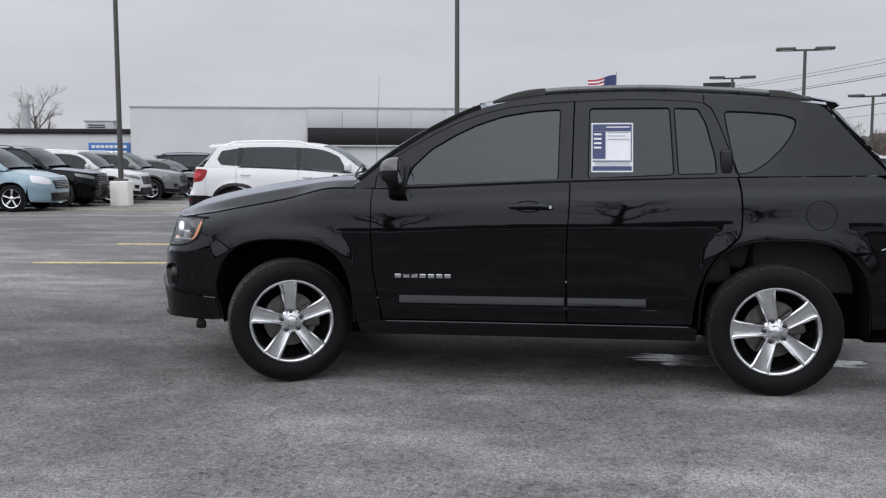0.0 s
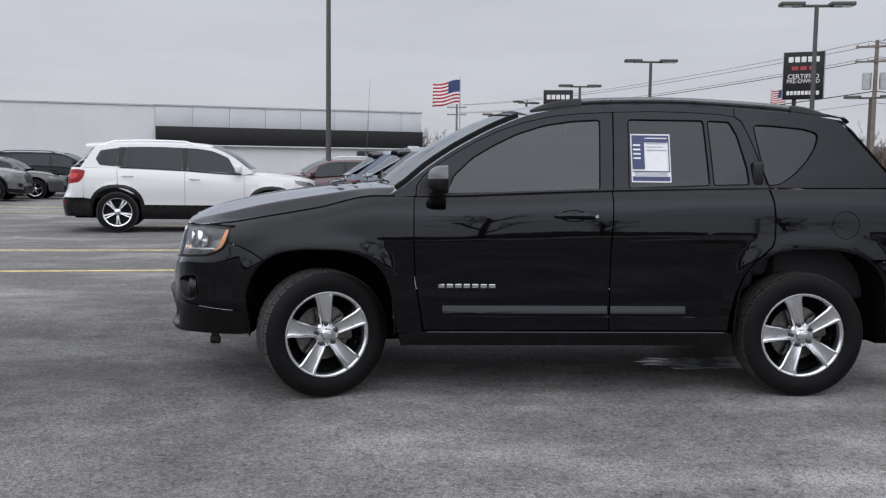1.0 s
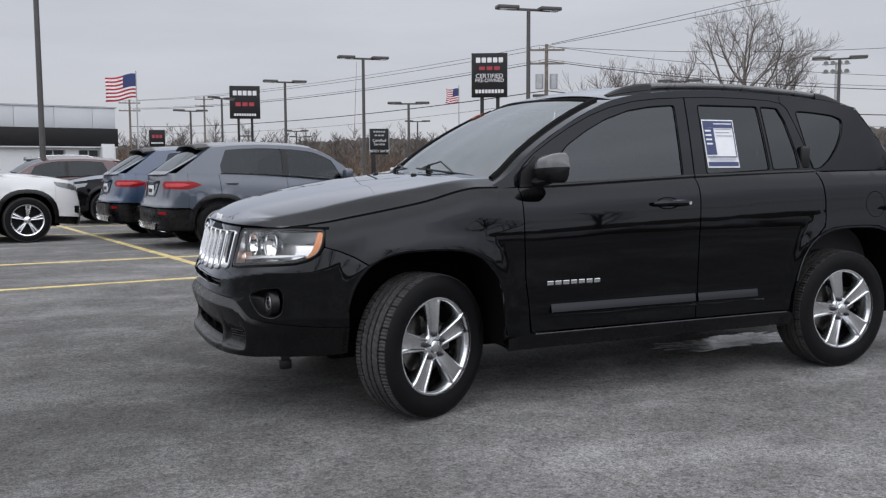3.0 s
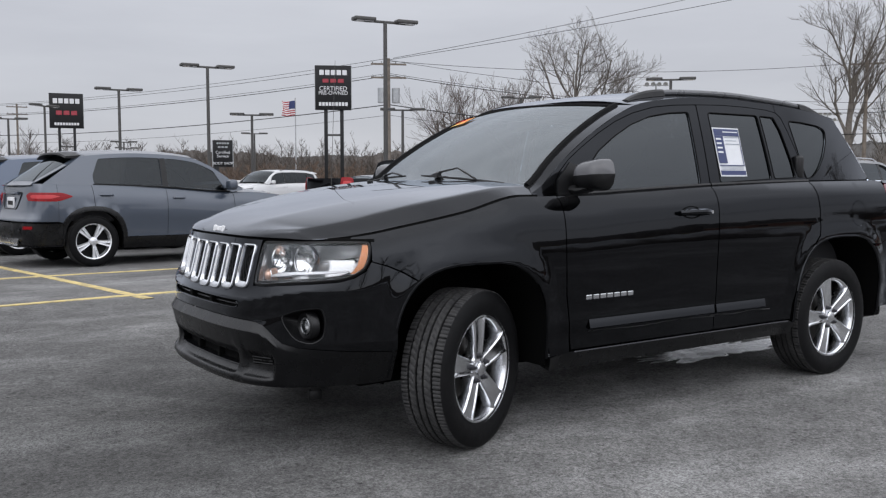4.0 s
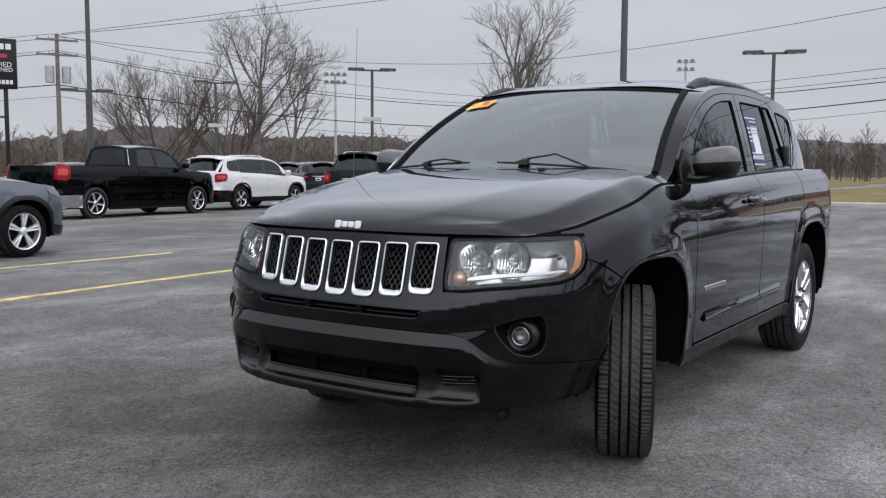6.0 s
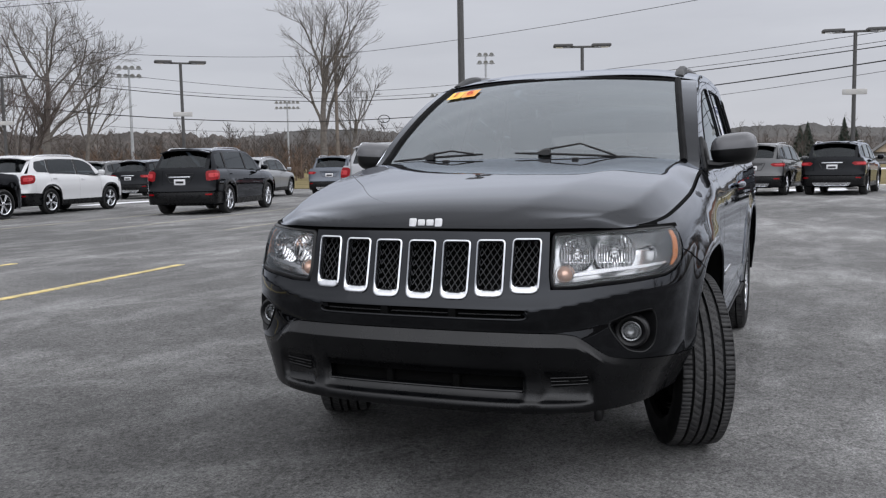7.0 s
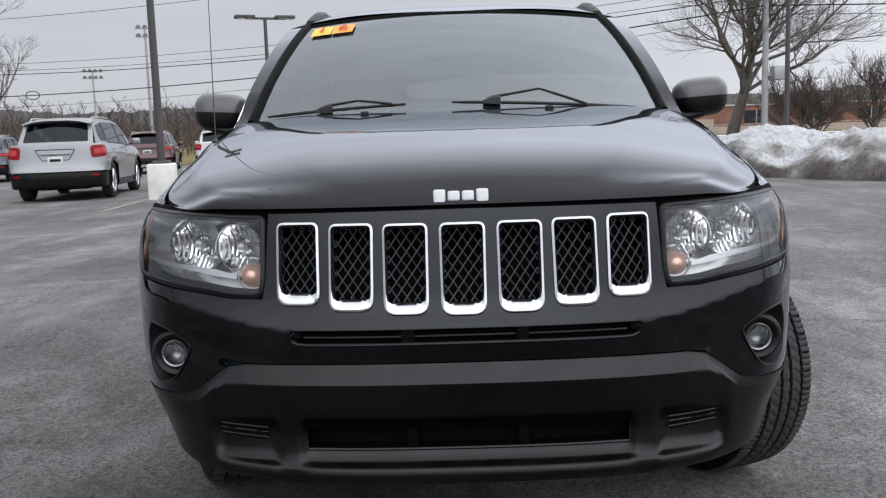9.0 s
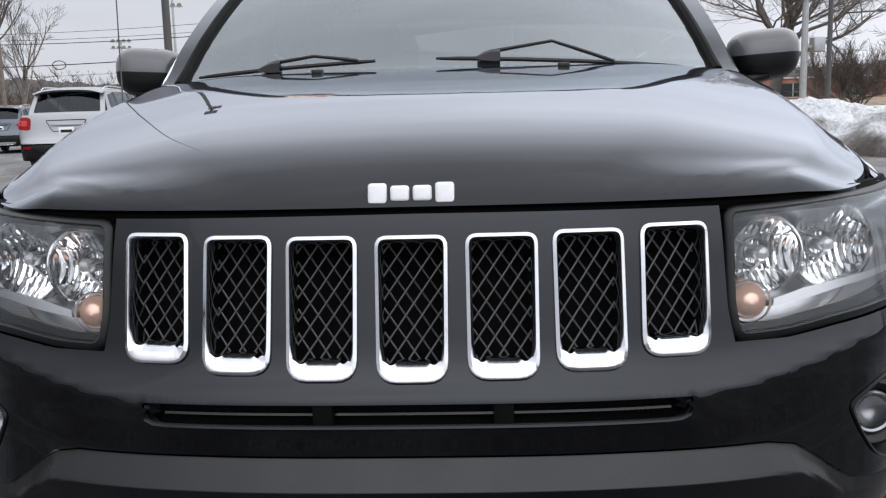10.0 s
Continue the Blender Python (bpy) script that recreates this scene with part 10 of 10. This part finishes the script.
# ---- snow banks ----
def snow_bank(name, label, pts, wid, hgt, seed, mat, n=90, m=22):
    """Ploughed snow heaped along a line in plan."""
    pts = [Vector((*p, 0)) for p in pts]
    lens = [0.0]
    for p, q in zip(pts, pts[1:]):
        lens.append(lens[-1] + (q - p).length)
    bm = bmesh.new()
    rows = []
    for k in range(n + 1):
        s = lens[-1] * k / n
        i = max(j for j in range(len(pts) - 1) if lens[j] <= s + 1e-9)
        d = (pts[i + 1] - pts[i]).normalized()
        c = pts[i] + d * (s - lens[i])
        nrm = Vector((-d.y, d.x, 0))
        end = min(1.0, 4 * k / n, 4 * (n - k) / n) ** 0.5
        row = []
        for j in range(m + 1):
            v = j / m * 2 - 1
            p = c + nrm * (v * wid * (0.85 + 0.3 * noise.noise(c * 0.4 + Vector((seed, 0, 0)))))
            prof = max(0.0, 1 - abs(v) ** 4.5) ** 0.62 * (0.80 + 0.20 * (1 - v * v))
            lump = 0.75 + 0.5 * noise.noise(p * 0.55 + Vector((0, 0, seed))) + 0.28 * noise.noise(p * 1.9 + Vector((seed, 3, 0))) + 0.14 * noise.noise(p * 5.0 + Vector((seed, 7, 0)))
            z = gz(p.x, p.y) + hgt * prof * lump * end + 0.05 * noise.noise(p * 11) * prof - 0.03
            row.append(bm.verts.new((p.x + 0.1 * noise.noise(p * 3), p.y + 0.1 * noise.noise(p * 3 + Vector((5, 5, 5))), z)))
        rows.append(row)
    for r0, r1 in zip(rows, rows[1:]):
        for j in range(m):
            bm.faces.new((r0[j], r1[j], r1[j + 1], r0[j + 1]))
    tagged(part(name, bm, mat, None, angle=180), label, "snow")


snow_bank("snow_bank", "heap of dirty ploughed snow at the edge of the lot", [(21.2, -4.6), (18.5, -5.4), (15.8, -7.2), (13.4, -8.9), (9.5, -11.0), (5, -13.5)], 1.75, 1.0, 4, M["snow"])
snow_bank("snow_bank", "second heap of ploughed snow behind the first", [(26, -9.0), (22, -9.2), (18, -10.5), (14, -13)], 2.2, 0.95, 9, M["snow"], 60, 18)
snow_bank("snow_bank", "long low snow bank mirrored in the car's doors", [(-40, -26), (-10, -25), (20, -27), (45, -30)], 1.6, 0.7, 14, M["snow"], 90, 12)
